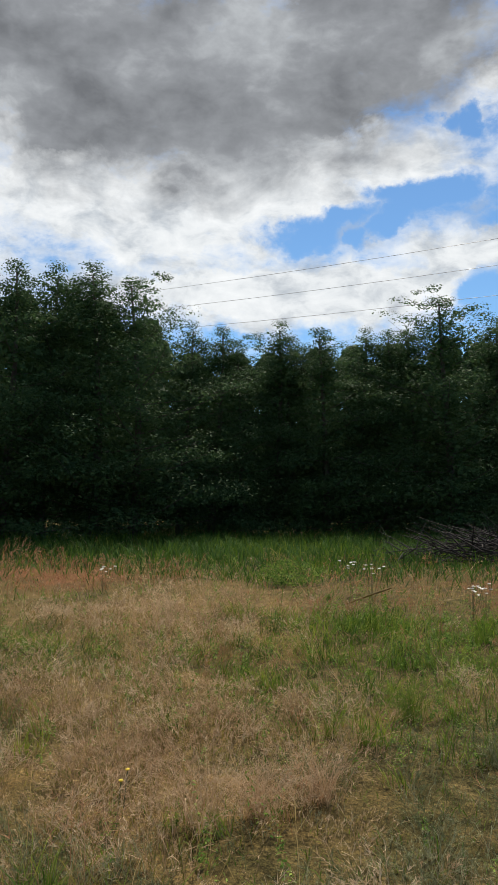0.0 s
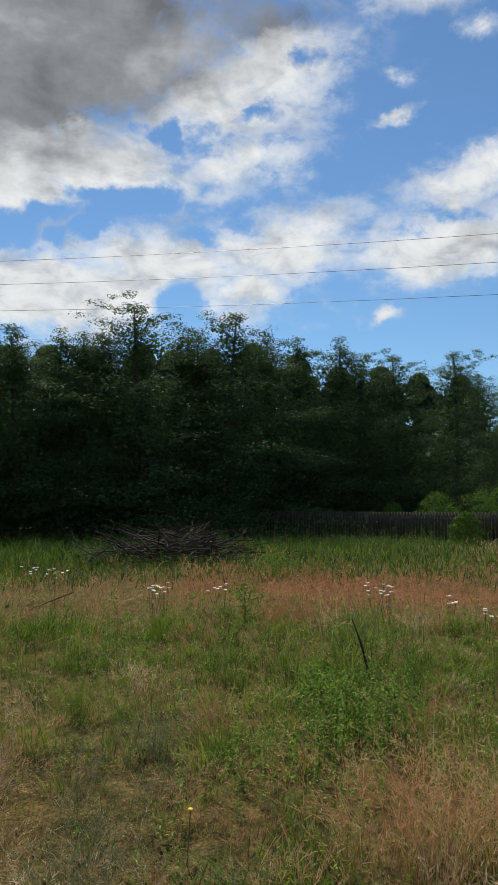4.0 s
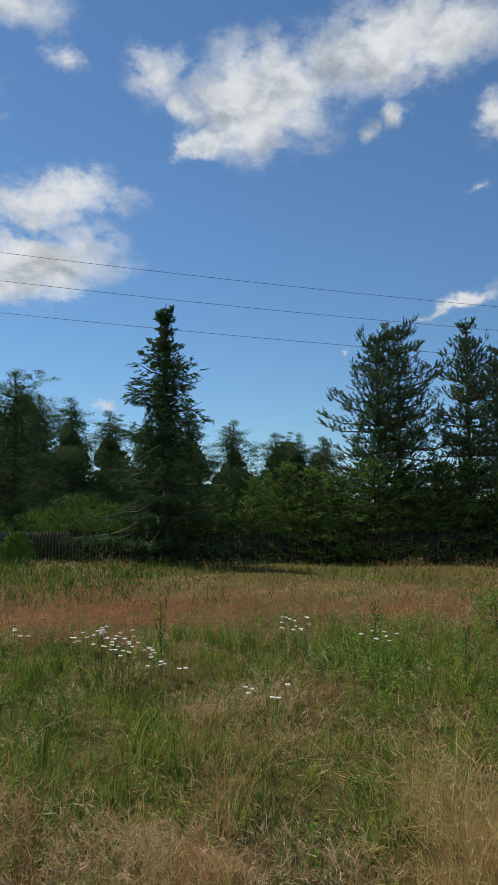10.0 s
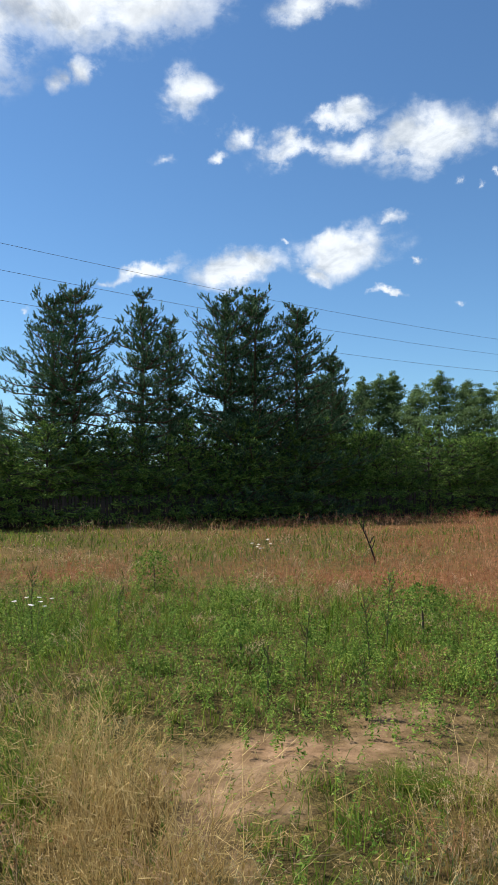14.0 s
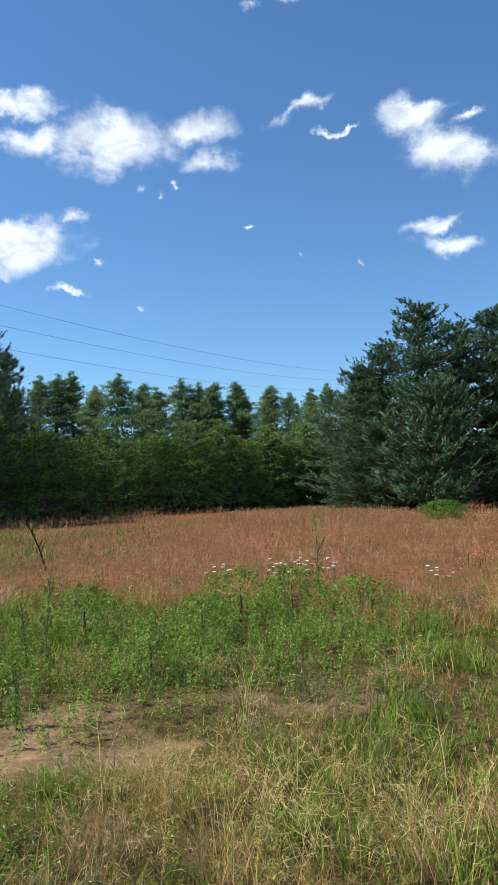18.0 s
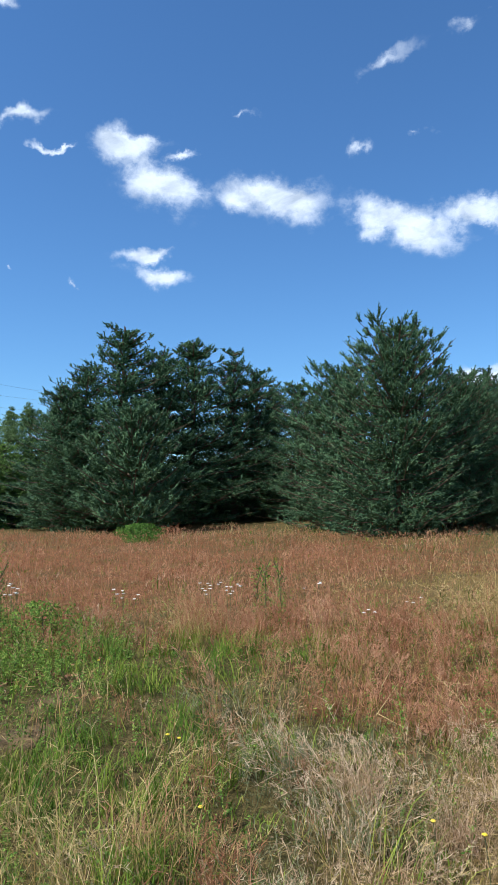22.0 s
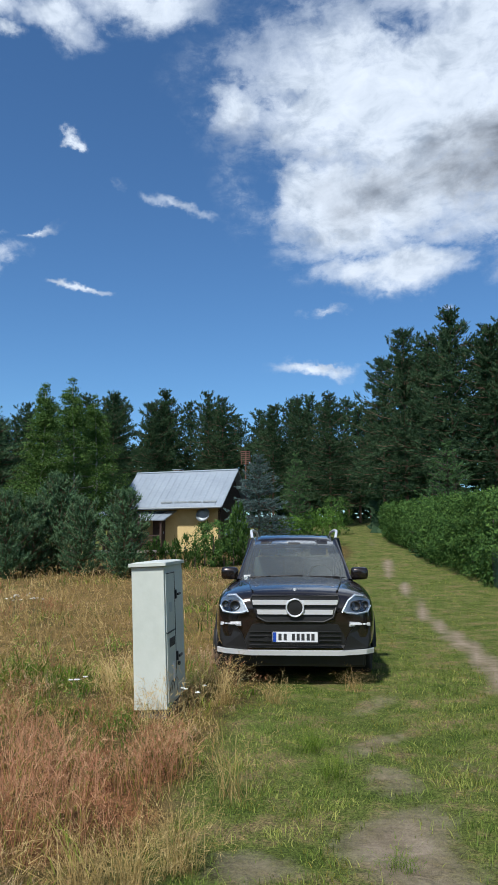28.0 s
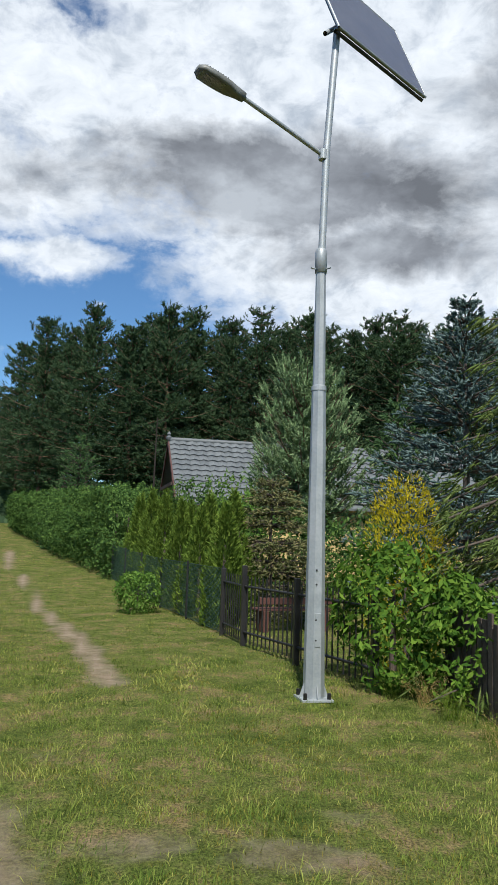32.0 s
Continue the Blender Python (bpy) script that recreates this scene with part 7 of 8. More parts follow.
def clipped_shrub(name, label, category, mat, at, rx, ry, tall, n, size, spike=0.0, seed=1, turn=0.0, group="", cone=0.0, lumps=0.12, slim=0.5):
    """A dense shrub: a stem, and leaves in a lumpy shell over a leafy core."""
    r = np.random.default_rng(seed)
    ob = thing(name, label, category, group, at)
    ob.rotation_euler = (0, 0, radians(turn))
    kc = r.integers(0, max(8, n // 16), n)
    u, a = (r.random(n) ** 0.9)[kc], r.uniform(0, 2 * np.pi, n)[kc]
    blob = r.normal(0, 1, (n, 3)) * np.minimum(0.085, 0.11 * tall)
    u, a = np.clip(u + blob[:, 2] / tall, 0.0, 1.03), a + blob[:, 0] / max(rx, ry)
    prof = np.sqrt(np.clip(1 - (2 * u - 1) ** 2 * (0.55 if not cone else 0.75), 0.02, 1)) * (1 - cone * u)
    bump = 1 + lumps * np.sin(5 * a + 9 * u + seed) * np.sin(13 * u + 3 * a) + r.normal(0, 0.07, n)[kc]
    shell = np.where(r.random(n) < 0.8, r.uniform(0.88, 1.04, n) + blob[:, 1] * 0.5, r.uniform(0.3, 0.86, n))
    p = np.stack([np.cos(a) * rx * prof * bump * shell, np.sin(a) * ry * prof * bump * shell, u * tall * (1 + 0.04 * np.sin(7 * a + seed))], 1)
    face = np.stack([np.cos(a), np.sin(a), 0.5 + 0 * a], 1)
    if spike:
        v, f = blades(p, face + [0, 0, spike] + r.normal(0, 0.5, (n, 3)), size * 2.6 * r.uniform(0.7, 1.4, n), size, r)
    else:
        v, f = leaf_quads(p, face, size, r, slim)
    part("foliage", quick_mesh("foliage", v, f, mat), mat, ob)["kind"] = "stuff"
    part("stem", tubes("stem", [(np.array([(0, 0, -0.05), (0.01, 0, tall * 0.35), (0, 0.01, tall * 0.7)]), np.array([0.06, 0.045, 0.02]) * min(1, tall / 2))], M_BARK, 6), M_BARK, ob)
    return ob


# Long clipped hedge along the lane: plant by plant.
HA, HB = Vector((-1.75, -26.0, 0)), Vector((3.9, -56.0, 0))
hn = 19
for k in range(hn):
    t = k / (hn - 1)
    p = HA + (HB - HA) * t
    p.z = float(height(p.x, p.y)) - 0.02
    clipped_shrub("hedge_plant", "clipped green hedge bush beside the lane", "hedge", M_HEDGE, p, 1.05, 1.3, 3.0 - 0.6 * t + 0.1 * math.sin(k * 2.1), int(7800 - 4200 * t), 0.048 + 0.02 * t, 0.0, 200 + k, 20 * k, "long hedge", 0.0, 0.2)
for k, (x, y) in enumerate([(-2.9, -26.2), (-4.0, -26.0), (-5.2, -25.6)]):
    clipped_shrub("hedge_plant", "clipped green hedge bush behind the thujas", "hedge", M_HEDGE, (x, y, float(height(x, y))), 1.0, 1.0, 2.9 - 0.15 * k, 5000, 0.042, 0.6, 240 + k, 0, "long hedge", 0.0, 0.2)
# Thujas behind the chain-link fence.
TA, TB = Vector((-2.2, -24.0, 0)), Vector((-3.1, -14.7, 0))
for k in range(11):
    t = k / 10
    p = TA + (TB - TA) * t
    p.x += 0.22 * (-1) ** k
    p.z = float(height(p.x, p.y))
    clipped_shrub("thuja", "yellow-green thuja of the row behind the wire fence", "shrub", M_THUJA, p, 0.62, 0.62, 2.65 - 0.35 * t + 0.18 * math.sin(3.7 * k), 5200, 0.036, 0.9, 260 + k, 37 * k, "thuja row", 0.82, 0.25)
clipped_shrub("box_ball", "round bright green box bush on the verge", "shrub", M_BUSH, (-1.45, -17.0, float(height(-1.45, -17.0))), 0.48, 0.48, 0.82, 2600, 0.035, 0.0, 281, lumps=0.08)
# Garden behind the railings.
NEST = conifer_meshes(301, 3.1, 3.3, material("brown_green_spruce", span((0.06, 0.09, 0.035), (0.15, 0.165, 0.065), (0.32, 0.29, 0.15)), 0.6, island=0.5, through_light=0.15), M_BARK, 12, 11, 0.04, (-0.08, 0.2), 26, 0.16, 14, 0.05, 0.022, 0.72, 0.95, (-0.05, 0.2), -0.10, 0.10, 0.06, 0.0, 1500, 0.55, clump=1, solid=0.4)
plant_tree("layered_spruce", "brownish-green spruce with flat layered branches behind the railings", "tree", NEST, polar(194.5, 16.6), 15, 1.0)
BROAD = conifer_meshes(303, 6.4, 4.4, material("pale_pine_needle", span((0.09, 0.165, 0.075), (0.17, 0.265, 0.125), (0.29, 0.40, 0.20)), 0.55, island=0.5, through_light=0.2), M_PINEBARK, 15, 8, 0.3, (-0.05, 0.75), 26, 0.38, 20, 0.11, 0.034, 0.55, 0.7, (0.5, 1.6), 0.35, 0.15, 0.09, 0.0, 3000)
plant_tree("garden_pine", "pale green bushy pine in the garden", "tree", BROAD, polar(197.0, 22.0), 40, 1.0)
BLUE = conifer_meshes(305, 8.0, 6.4, M_BLUESPRUCE, M_BARK, 20, 10, 0.02, (-0.1, 0.4), 30, 0.28, 12, 0.08, 0.034, 0.8, 0.95, (0.0, 0.4), 0.06, 0.14, 0.12, 0.0, 3000, 0.5, clump=1, solid=0.4)
for a, d, el, label in [(208.6, 19.5, 18.0, "large blue-green spruce in the garden"), (166.0, 39.5, 6.7, "blue spruce beside the summer house")]:
    at = polar(a, d)
    plant_tree("blue_spruce", label, "tree", BLUE, at, 30, fit_top(at, el, 8.0))
GARDEN = conifer_meshes(307, 4.0, 3.0, M_SPRUCE, M_BARK, 20, 8, 0.0, (-0.15, 0.4), 14, 0.22, 9, 0.08, 0.03, 0.75, 0.95, (-0.05, 0.4), 0.1, 0.2, 0.06, 0.0, 1500, 0.45, clump=1)
for a, d, el, w in [(168.8, 44, 6.7, 0), (180.0, 39, 7.3, 1), (203.8, 24, 10.5, 2), (190.5, 33, 6.0, 0)]:
    at = polar(a, d)
    plant_tree("garden_spruce", "fresh green spruce standing behind the hedge", "tree", GARDEN, at, rng.uniform(0, 360), fit_top(at, el, 4.0) * (0.6 if a < 170 else 0.9), 1 / (0.6 if a < 170 else 0.9))
clipped_shrub("dark_hedge", "dark green hedge at the back of the garden", "hedge", M_HEDGE, (-7.6, -17.6, 0), 2.2, 0.7, 2.2, 4200, 0.06, 0.0, 311, 10)
clipped_shrub("dark_hedge", "dark green hedge at the back of the garden", "hedge", M_HEDGE, (-5.6, -19.8, 0), 1.6, 0.8, 2.4, 3200, 0.06, 0.0, 312, 10)
for k, (x, y, rx, h, m) in enumerate([(-3.2, -20.5, 0.8, 3.1, M_HEDGE), (-4.6, -22.5, 1.0, 3.4, M_BUSH), (-3.9, -18.2, 0.7, 2.7, M_BUSH)]):
    clipped_shrub("garden_shrub", "leafy green garden shrub above the thujas", "shrub", m, (x, y, float(height(x, y))), rx, rx, h, 2600, 0.05, 0.0, 320 + k, 0, "garden shrubs", lumps=0.25)
GOLD = clipped_shrub("golden_shrub", "golden-yellow shrub behind the vine", "shrub", M_GOLD, (-4.45, -9.9, 0), 0.66, 0.66, 2.45, 6500, 0.018, 1.2, 331, 0, "", 0.4, 0.35)
clipped_shrub("vine", "bright green vine spilling over the fence", "vine", M_VINE, (-3.75, -8.75, 0), 0.62, 0.95, 1.62, 3400, 0.055, 0.0, 333, 15, "", 0.1, 0.35, 0.36)
clipped_shrub("vine", "bright green vine spilling over the wooden fence", "vine", M_VINE, (-4.05, -7.75, 0), 0.4, 0.75, 1.25, 2200, 0.052, 0.0, 334, 15, "", 0.15, 0.35, 0.36)
RIGHT = conifer_meshes(337, 7.8, 5.2, material("drooping_spruce_needle", span((0.055, 0.10, 0.024), (0.115, 0.17, 0.045), (0.21, 0.265, 0.085)), 0.55, island=0.5, through_light=0.25), M_BARK, 22, 8, 0.05, (-0.2, 0.3), 58, 0.24, 15, 0.045, 0.018, 0.95, 0.9, (-0.8, -0.2), -0.12, 0.25, 0.12, 0.0, 7000, 0.5, 0.7, 0.9, clump=2, solid=0.28)
plant_tree("drooping_spruce", "spruce with drooping yellow-green branches over the fence", "tree", RIGHT, Vector((-6.2, -8.1, 0)), 0, 1.0)
# Garden of the summer house.
for k in range(11):
    at = polar(157.6 + 0.72 * k, 31.5 + 0.3 * k)
    clipped_shrub("small_thuja", "small dark thuja of the garden row", "shrub", M_HEDGE, at, 0.26, 0.26, 1.25 + 0.12 * math.sin(2.1 * k), 420, 0.05, 1.5, 340 + k, 31 * k, "small thuja row", 0.45, 0.1)
at = polar(162.6, 34)
clipped_shrub("round_shrub", "round green shrub beside the summer house", "shrub", M_HEDGE, at, 1.0, 1.0, 1.9, 3200, 0.05, 0.0, 352)
at = polar(164.4, 35)
clipped_shrub("column_thuja", "dark columnar thuja beside the blue spruce", "shrub", M_HEDGE, at, 0.5, 0.5, 2.6, 1500, 0.07, 1.5, 353, 0, "", 0.3)
for k, (a, d, h, m) in enumerate([(168.2, 43, 1.9, M_BUSH), (169.6, 46, 2.1, M_GOLD), (170.8, 48, 2.2, M_BUSH), (167.3, 42, 1.7, M_HEDGE), (171.8, 60, 3.0, M_HEDGE), (176.4, 60, 3.0, M_HEDGE)]):
    clipped_shrub("garden_shrub", "leafy shrub at the edge of the lane", "shrub", m if m is not M_GOLD else M_BUSH, polar(a, d), 1.2, 1.2, h, 2400, 0.065, 0.0, 360 + k, 0, "garden shrubs", lumps=0.25)
for k, (a, d, rx, h) in enumerate([(36.8, 31.0, 0.9, 2.2), (40.5, 30.6, 1.7, 2.3), (42.8, 30.0, 1.8, 3.0), (45.2, 29.6, 1.7, 2.8), (33.6, 31.5, 0.7, 1.7), (118.3, 31, 1.1, 0.9), (57.0, 30, 1.6, 3.4), (38.8, 27.4, 0.55, 1.3)]):
    clipped_shrub("wild_shrub", "wild leafy green shrub at the edge of the meadow", "shrub", M_BUSH if k != 6 else M_HEDGESPRUCE, polar(a, d), rx * 0.85, rx * 0.85, h * 0.8, 4200, 0.036, 0.0, 380 + k, 0, "wild shrubs", 0.3, 0.6)

# Chain-link fence.
CA, CB = Vector((-1.25, -25.5, 0)), Vector((-2.62, -13.45, 0))
chain = thing("chain_link_fence", "green wire-mesh fence in front of the thujas", "fence")
ln = (CB - CA).length
cd = (CB - CA) / ln
for k in range(6):
    p = CA + cd * (ln * k / 5)
    z = float(height(p.x, p.y))
    smooth(part("post", tubes("post", [(np.array([(p.x, p.y, z - 0.1), (p.x, p.y, z + 0.6), (p.x, p.y, z + 1.18)]), 0.024)], M_BLACKMETAL, 8), M_BLACKMETAL, chain))
wires = []
for k in range(int((ln + 1.1) / 0.085)):
    for s in (1, -1):
        t0 = k * 0.085 - (1.1 if s > 0 else 0.0)
        a, b = t0, t0 + 1.1 * s
        if s < 0:
            a, b = k * 0.085, k * 0.085 - 1.1
        za, zb = 0.03, 1.13
        lo, hi = min(a, b), max(a, b)
        if hi < 0.05 or lo > ln - 0.05:
            continue
        fa, fb = np.clip(a, 0, ln), np.clip(b, 0, ln)
        z0, z1 = za + (zb - za) * (fa - a) / (b - a), za + (zb - za) * (fb - a) / (b - a)
        p, q = CA + cd * float(fa), CA + cd * float(fb)
        p.z, q.z = float(height(p.x, p.y)) + z0, float(height(q.x, q.y)) + z1
        wires.append((np.array([p, (p + q) / 2, q]), 0.0032))
mesh = part("wire_mesh", tubes("wire_mesh", wires, M_GREENWIRE, 3), M_GREENWIRE, chain, "dark green diamond wire mesh")
mesh["kind"] = "stuff"
for z in (0.05, 0.6, 1.13):
    pts = [CA + cd * (ln * k / 8) for k in range(9)]
    part("line_wire", tubes("line_wire", [(np.array([(p.x, p.y, float(height(p.x, p.y)) + z) for p in pts]), 0.005)], M_GREENWIRE, 4), M_GREENWIRE, chain)

# Black railings with a gate post.
rail_pts = [Vector((-2.62, -13.4, 0)), Vector((-2.70, -12.1, 0)), Vector((-3.08, -10.45, 0)), Vector((-3.50, -8.7, 0))]
fence = thing("railing_fence", "black steel railing fence with pointed bars", "fence")
for k, (p, q) in enumerate(zip(rail_pts, rail_pts[1:])):
    L = (q - p).length
    d = (q - p) / L
    part("post", boxed(p.x - 0.04, p.y - 0.04, -0.05, p.x + 0.04, p.y + 0.04, 1.24 if k == 1 else 1.14, 0.006), M_BLACKMETAL, fence)
    for z in (0.22, 0.92):
        part("rail", tubes("rail", [(np.array([p + Vector((0, 0, z)), (p + q) / 2 + Vector((0, 0, z)), q + Vector((0, 0, z))]), 0.02)], M_BLACKMETAL, 4), M_BLACKMETAL, fence)
    n = int(L / 0.125)
    for j in range(1, n):
        c = p + d * (L * j / n)
        part("bar", tubes("bar", [(np.array([c + Vector((0, 0, 0.06)), c + Vector((0, 0, 0.6)), c + Vector((0, 0, 1.08))]), np.array([0.012, 0.012, 0.010]))], M_BLACKMETAL, 4), M_BLACKMETAL, fence)
p = rail_pts[-1]
part("post", boxed(p.x - 0.04, p.y - 0.04, -0.05, p.x + 0.04, p.y + 0.04, 1.14, 0.006), M_BLACKMETAL, fence)
bench = thing("garden_bench", "low red-brown wooden bench on the garden lawn", "bench", at=(-4.05, -14.0, 0))
bench.rotation_euler = (0, 0, radians(8))
for k in range(3):
    part("slat", boxed(-0.75, -0.2 + 0.14 * k, 0.38, 0.75, -0.09 + 0.14 * k, 0.42, 0.008), M_REDWOOD, bench)
part("backrest", boxed(-0.75, 0.22, 0.5, 0.75, 0.25, 0.62, 0.008), M_REDWOOD, bench)
for x in (-0.6, 0.6):
    part("leg", boxed(x - 0.05, -0.18, 0.0, x + 0.05, 0.2, 0.38, 0.008), M_REDWOOD, bench)

# Wooden paling under the vine.
pal = thing("paling_fence", "weathered dark wooden paling under the vine", "fence")
WA, WB = Vector((-4.10, -8.1, 0)), Vector((-3.85, -6.3, 0))
for k in range(15):
    c = WA + (WB - WA) * (k / 14)
    h = 0.98 + 0.05 * math.sin(2.3 * k)
    b = boxed(-0.012, -0.048, 0.04, 0.012, 0.048, h, 0.004)
    bmesh.ops.transform(b, matrix=Matrix.Translation(c) @ Matrix.Rotation(radians(-8 + 2 * math.sin(k)), 4, "Z"), verts=b.verts)
    part("pale", b, M_FENCEWOOD, pal)
for z in (0.3, 0.78):
    part("rail", tubes("rail", [(np.array([WA + Vector((-0.04, 0, z)), (WA + WB) / 2 + Vector((-0.04, 0, z)), WB + Vector((-0.04, 0, z))]), 0.03)], M_FENCEWOOD, 4), M_FENCEWOOD, pal)

# ---- picket fence of the meadow ----
pick_fence = thing("picket_fence", "long dark weathered picket fence along the meadow", "fence")
flen = (F1 - F0).length
pm = bpy.data.meshes.new("picket")
b = boxed(-0.045, -0.011, 0.05, 0.045, 0.011, 1.12, 0.003)
b.to_mesh(pm), b.free()
pm.materials.append(M_FENCEWOOD)
turn = math.atan2(along.y, along.x)
spare, s = [], 0.0
count = 0
while s < flen:
    p = F0 + along * s
    if 11.0 < s < 47.0 and count < 300:
        o = new("picket", pm)
        o.parent, o.location, o.rotation_euler = pick_fence, p, (rng.normal(0, 0.025), rng.normal(0, 0.02), turn)
        o.scale = (1, 1, rng.uniform(0.93, 1.06))
        count += 1
    else:
        spare.append(p)
    s += 0.122
v, f = [], []
for p in spare:
    k = len(v)
    for dx, dz in ((-0.045, 0.05), (0.045, 0.05), (0.045, 1.1), (-0.045, 1.1)):
        for dy in (-0.01, 0.01):
            q = p + along * dx + across * dy
            v.append((q.x, q.y, dz))
    f += [(k, k + 2, k + 4, k + 6), (k + 1, k + 7, k + 5, k + 3), (k, k + 1, k + 3, k + 2), (k + 4, k + 5, k + 7, k + 6), (k, k + 6, k + 7, k + 1), (k + 2, k + 3, k + 5, k + 4)]
part("picket_rest", quick_mesh("picket_rest", v, f, M_FENCEWOOD), M_FENCEWOOD, pick_fence)["kind"] = "stuff"
for k in range(23):
    p = F0 + along * (flen * k / 22) + across * 0.06
    part("post", boxed(p.x - 0.05, p.y - 0.05, -0.1, p.x + 0.05, p.y + 0.05, 1.05, 0.01), M_FENCEWOOD, pick_fence)
for z in (0.32, 0.85):
    part("rail", tubes("rail", [(np.array([F0 + across * 0.03 + Vector((0, 0, z)), (F0 + F1) / 2 + across * 0.03 + Vector((0, 0, z)), F1 + across * 0.03 + Vector((0, 0, z))]), 0.035)], M_FENCEWOOD, 4), M_FENCEWOOD, pick_fence)

# ---- overhead cables ----
wa = radians(40.0)
wp, wd = Vector((20 * math.sin(wa), 20 * math.cos(wa), 0)), Vector((math.cos(wa), -math.sin(wa), 0))
for z0, label in ((8.12, "upper thin overhead power cable"), (7.38, "middle thin overhead power cable"), (6.55, "lower thin overhead power cable")):
    pts = []
    for s in np.linspace(-60, 110, 60):
        p = wp + wd * float(s)
        pts.append((p.x, p.y, z0 + 0.00115 * (s - 14) ** 2))
    tagged(new("power_cable", tubes("power_cable", [(np.array(pts), 0.006)], M_CABLE, 5)), label, "cable", "overhead cables")

# ---- brush pile, stake and tall stalks ----
pile = thing("brush_pile", "dark heap of cut dead branches in the meadow", "brush pile", at=(6.05, 18.9, 0))
r = np.random.default_rng(401)
for k in range(300):
    a = r.normal(0, 0.9) + (0 if r.random() < 0.5 else math.pi)
    x, y = r.normal(0, 0.95), r.normal(0, 0.5)
    z = max(0.04, (0.72 - 0.25 * abs(x)) * r.random())
    L = r.uniform(0.6, 1.7)
    d = np.array([math.cos(a + 0.5) * 1.0, math.sin(a + 0.5) * 0.6, r.uniform(-0.15, 0.55)])
    p = np.array([x, y, z])
    m = p + d * L * 0.5 + r.normal(0, 0.05, 3)
    e = p + d * L + [0, 0, -0.05]
    e[2], m[2] = max(0.03, e[2]), max(0.03, m[2])
    part("branch", tubes("branch", [(np.stack([p, m, e]), np.array([0.02, 0.013, 0.006]) * r.uniform(0.5, 1.3))], M_DEADWOOD, 5), M_DEADWOOD, pile)


def stalk(name, label, at, tall, lean, mat, seed, leaves=0, leafmat=None, branchy=5, thick=0.008, group=""):
    """A tall single weed: a stem, side shoots and, if green, small leaves."""
    r = np.random.default_rng(seed)
    ob = thing(name, label, "plant", group, at)
    ts = np.linspace(0, 1, 6)
    st = np.stack([lean[0] * ts ** 1.4, lean[1] * ts ** 1.4, tall * ts], 1)
    part("stem", tubes("stem", [(st, thick * (1.1 - 0.8 * ts))], mat, 6), mat, ob)
    pts = []
    for k in range(branchy):
        t = r.uniform(0.3, 0.95)
        s = np.array([np.interp(t, ts, st[:, q]) for q in range(3)])
        a, L = r.uniform(0, 6.28), tall * r.uniform(0.08, 0.2)
        e = s + [math.cos(a) * L * 0.5, math.sin(a) * L * 0.5, L]
        pts.append((s, e))
        part("side_shoot", tubes("side_shoot", [(np.stack([s, (s + e) / 2 + [0, 0, -0.01], e]), thick * 0.5)], mat, 5), mat, ob)
    if leaves:
        t = r.uniform(0.05, 1.0, leaves)
        p = np.stack([np.interp(t, ts, st[:, q]) for q in range(3)], 1) + r.normal(0, 0.035 + 0.02 * tall, (leaves, 3)) * [1, 1, 0.4]
        v, f = leaf_quads(p, r.normal(0, 0.4, (leaves, 3)) + [0, 0, 0.8], 0.022, r, 0.35)
        part("foliage", quick_mesh("foliage", v, f, leafmat), leafmat, ob)["kind"] = "stuff"
    return ob


stalk("stake", "short dark leaning dead stalk among weeds", polar(31.3, 7.5), 0.52, (-0.1, 0.12), M_DEADWOOD, 411, branchy=0, thick=0.014)
stalk("dead_bush_stalk", "dark leaning dead branch standing in the red grass", polar(89.2, 15.6), 1.0, (-0.42, 0.35), M_DEADWOOD, 412, branchy=6, thick=0.02)
for k, (a, d, h) in enumerate([(109.0, 10.4, 1.15), (89.6, 7.9, 0.82), (88.4, 7.6, 0.6), (83.8, 6.9, 0.55), (128.8, 10.4, 0.85), (126.9, 11.0, 0.7), (112.5, 9.6, 0.5), (106.4, 9.8, 0.55), (49.5, 8.6, 0.75), (64.6, 9.3, 0.7), (70.6, 8.2, 0.55), (127.6, 10.7, 0.8), (81.2, 6.2, 0.45), (88.0, 5.9, 0.4)]):
    stalk("tall_weed", "tall slender green weed rising above the meadow", polar(a, d), h, (0.05 * math.sin(k * 2.0), 0.05 * math.cos(k * 3.0)), M_STEM, 420 + k, int(260 * h), M_WEED, 12, 0.008, "tall weeds")
for k, (a, d, h, rx) in enumerate([(29.6, 5.9, 0.34, 0.34), (32.4, 5.6, 0.3, 0.3), (27.9, 6.6, 0.3, 0.25), (24.8, 16.2, 0.42, 0.45), (96.9, 6.8, 0.42, 0.2), (103.3, 9.2, 0.5, 0.6), (107.0, 9.6, 0.5, 0.5), (92.2, 8.6, 0.5, 0.4), (79.3, 7.3, 0.36, 0.22), (111.9, 9.6, 0.42, 0.5), (73.0, 12.0, 0.5, 0.4), (100.5, 8.2, 0.4, 0.35), (22.6, 10.5, 0.45, 0.35), (3.2, 14.2, 0.35, 0.6)]):
    clipped_shrub("leafy_weed", "clump of fresh green leafy weed in the meadow", "plant", M_WEED, polar(a, d), rx, rx, h * 1.15, int(1300 * rx / 0.3), 0.012 + 0.0006 * d, 0.0, 450 + k, 0, "leafy weeds", 0.2, 0.4, 0.5)


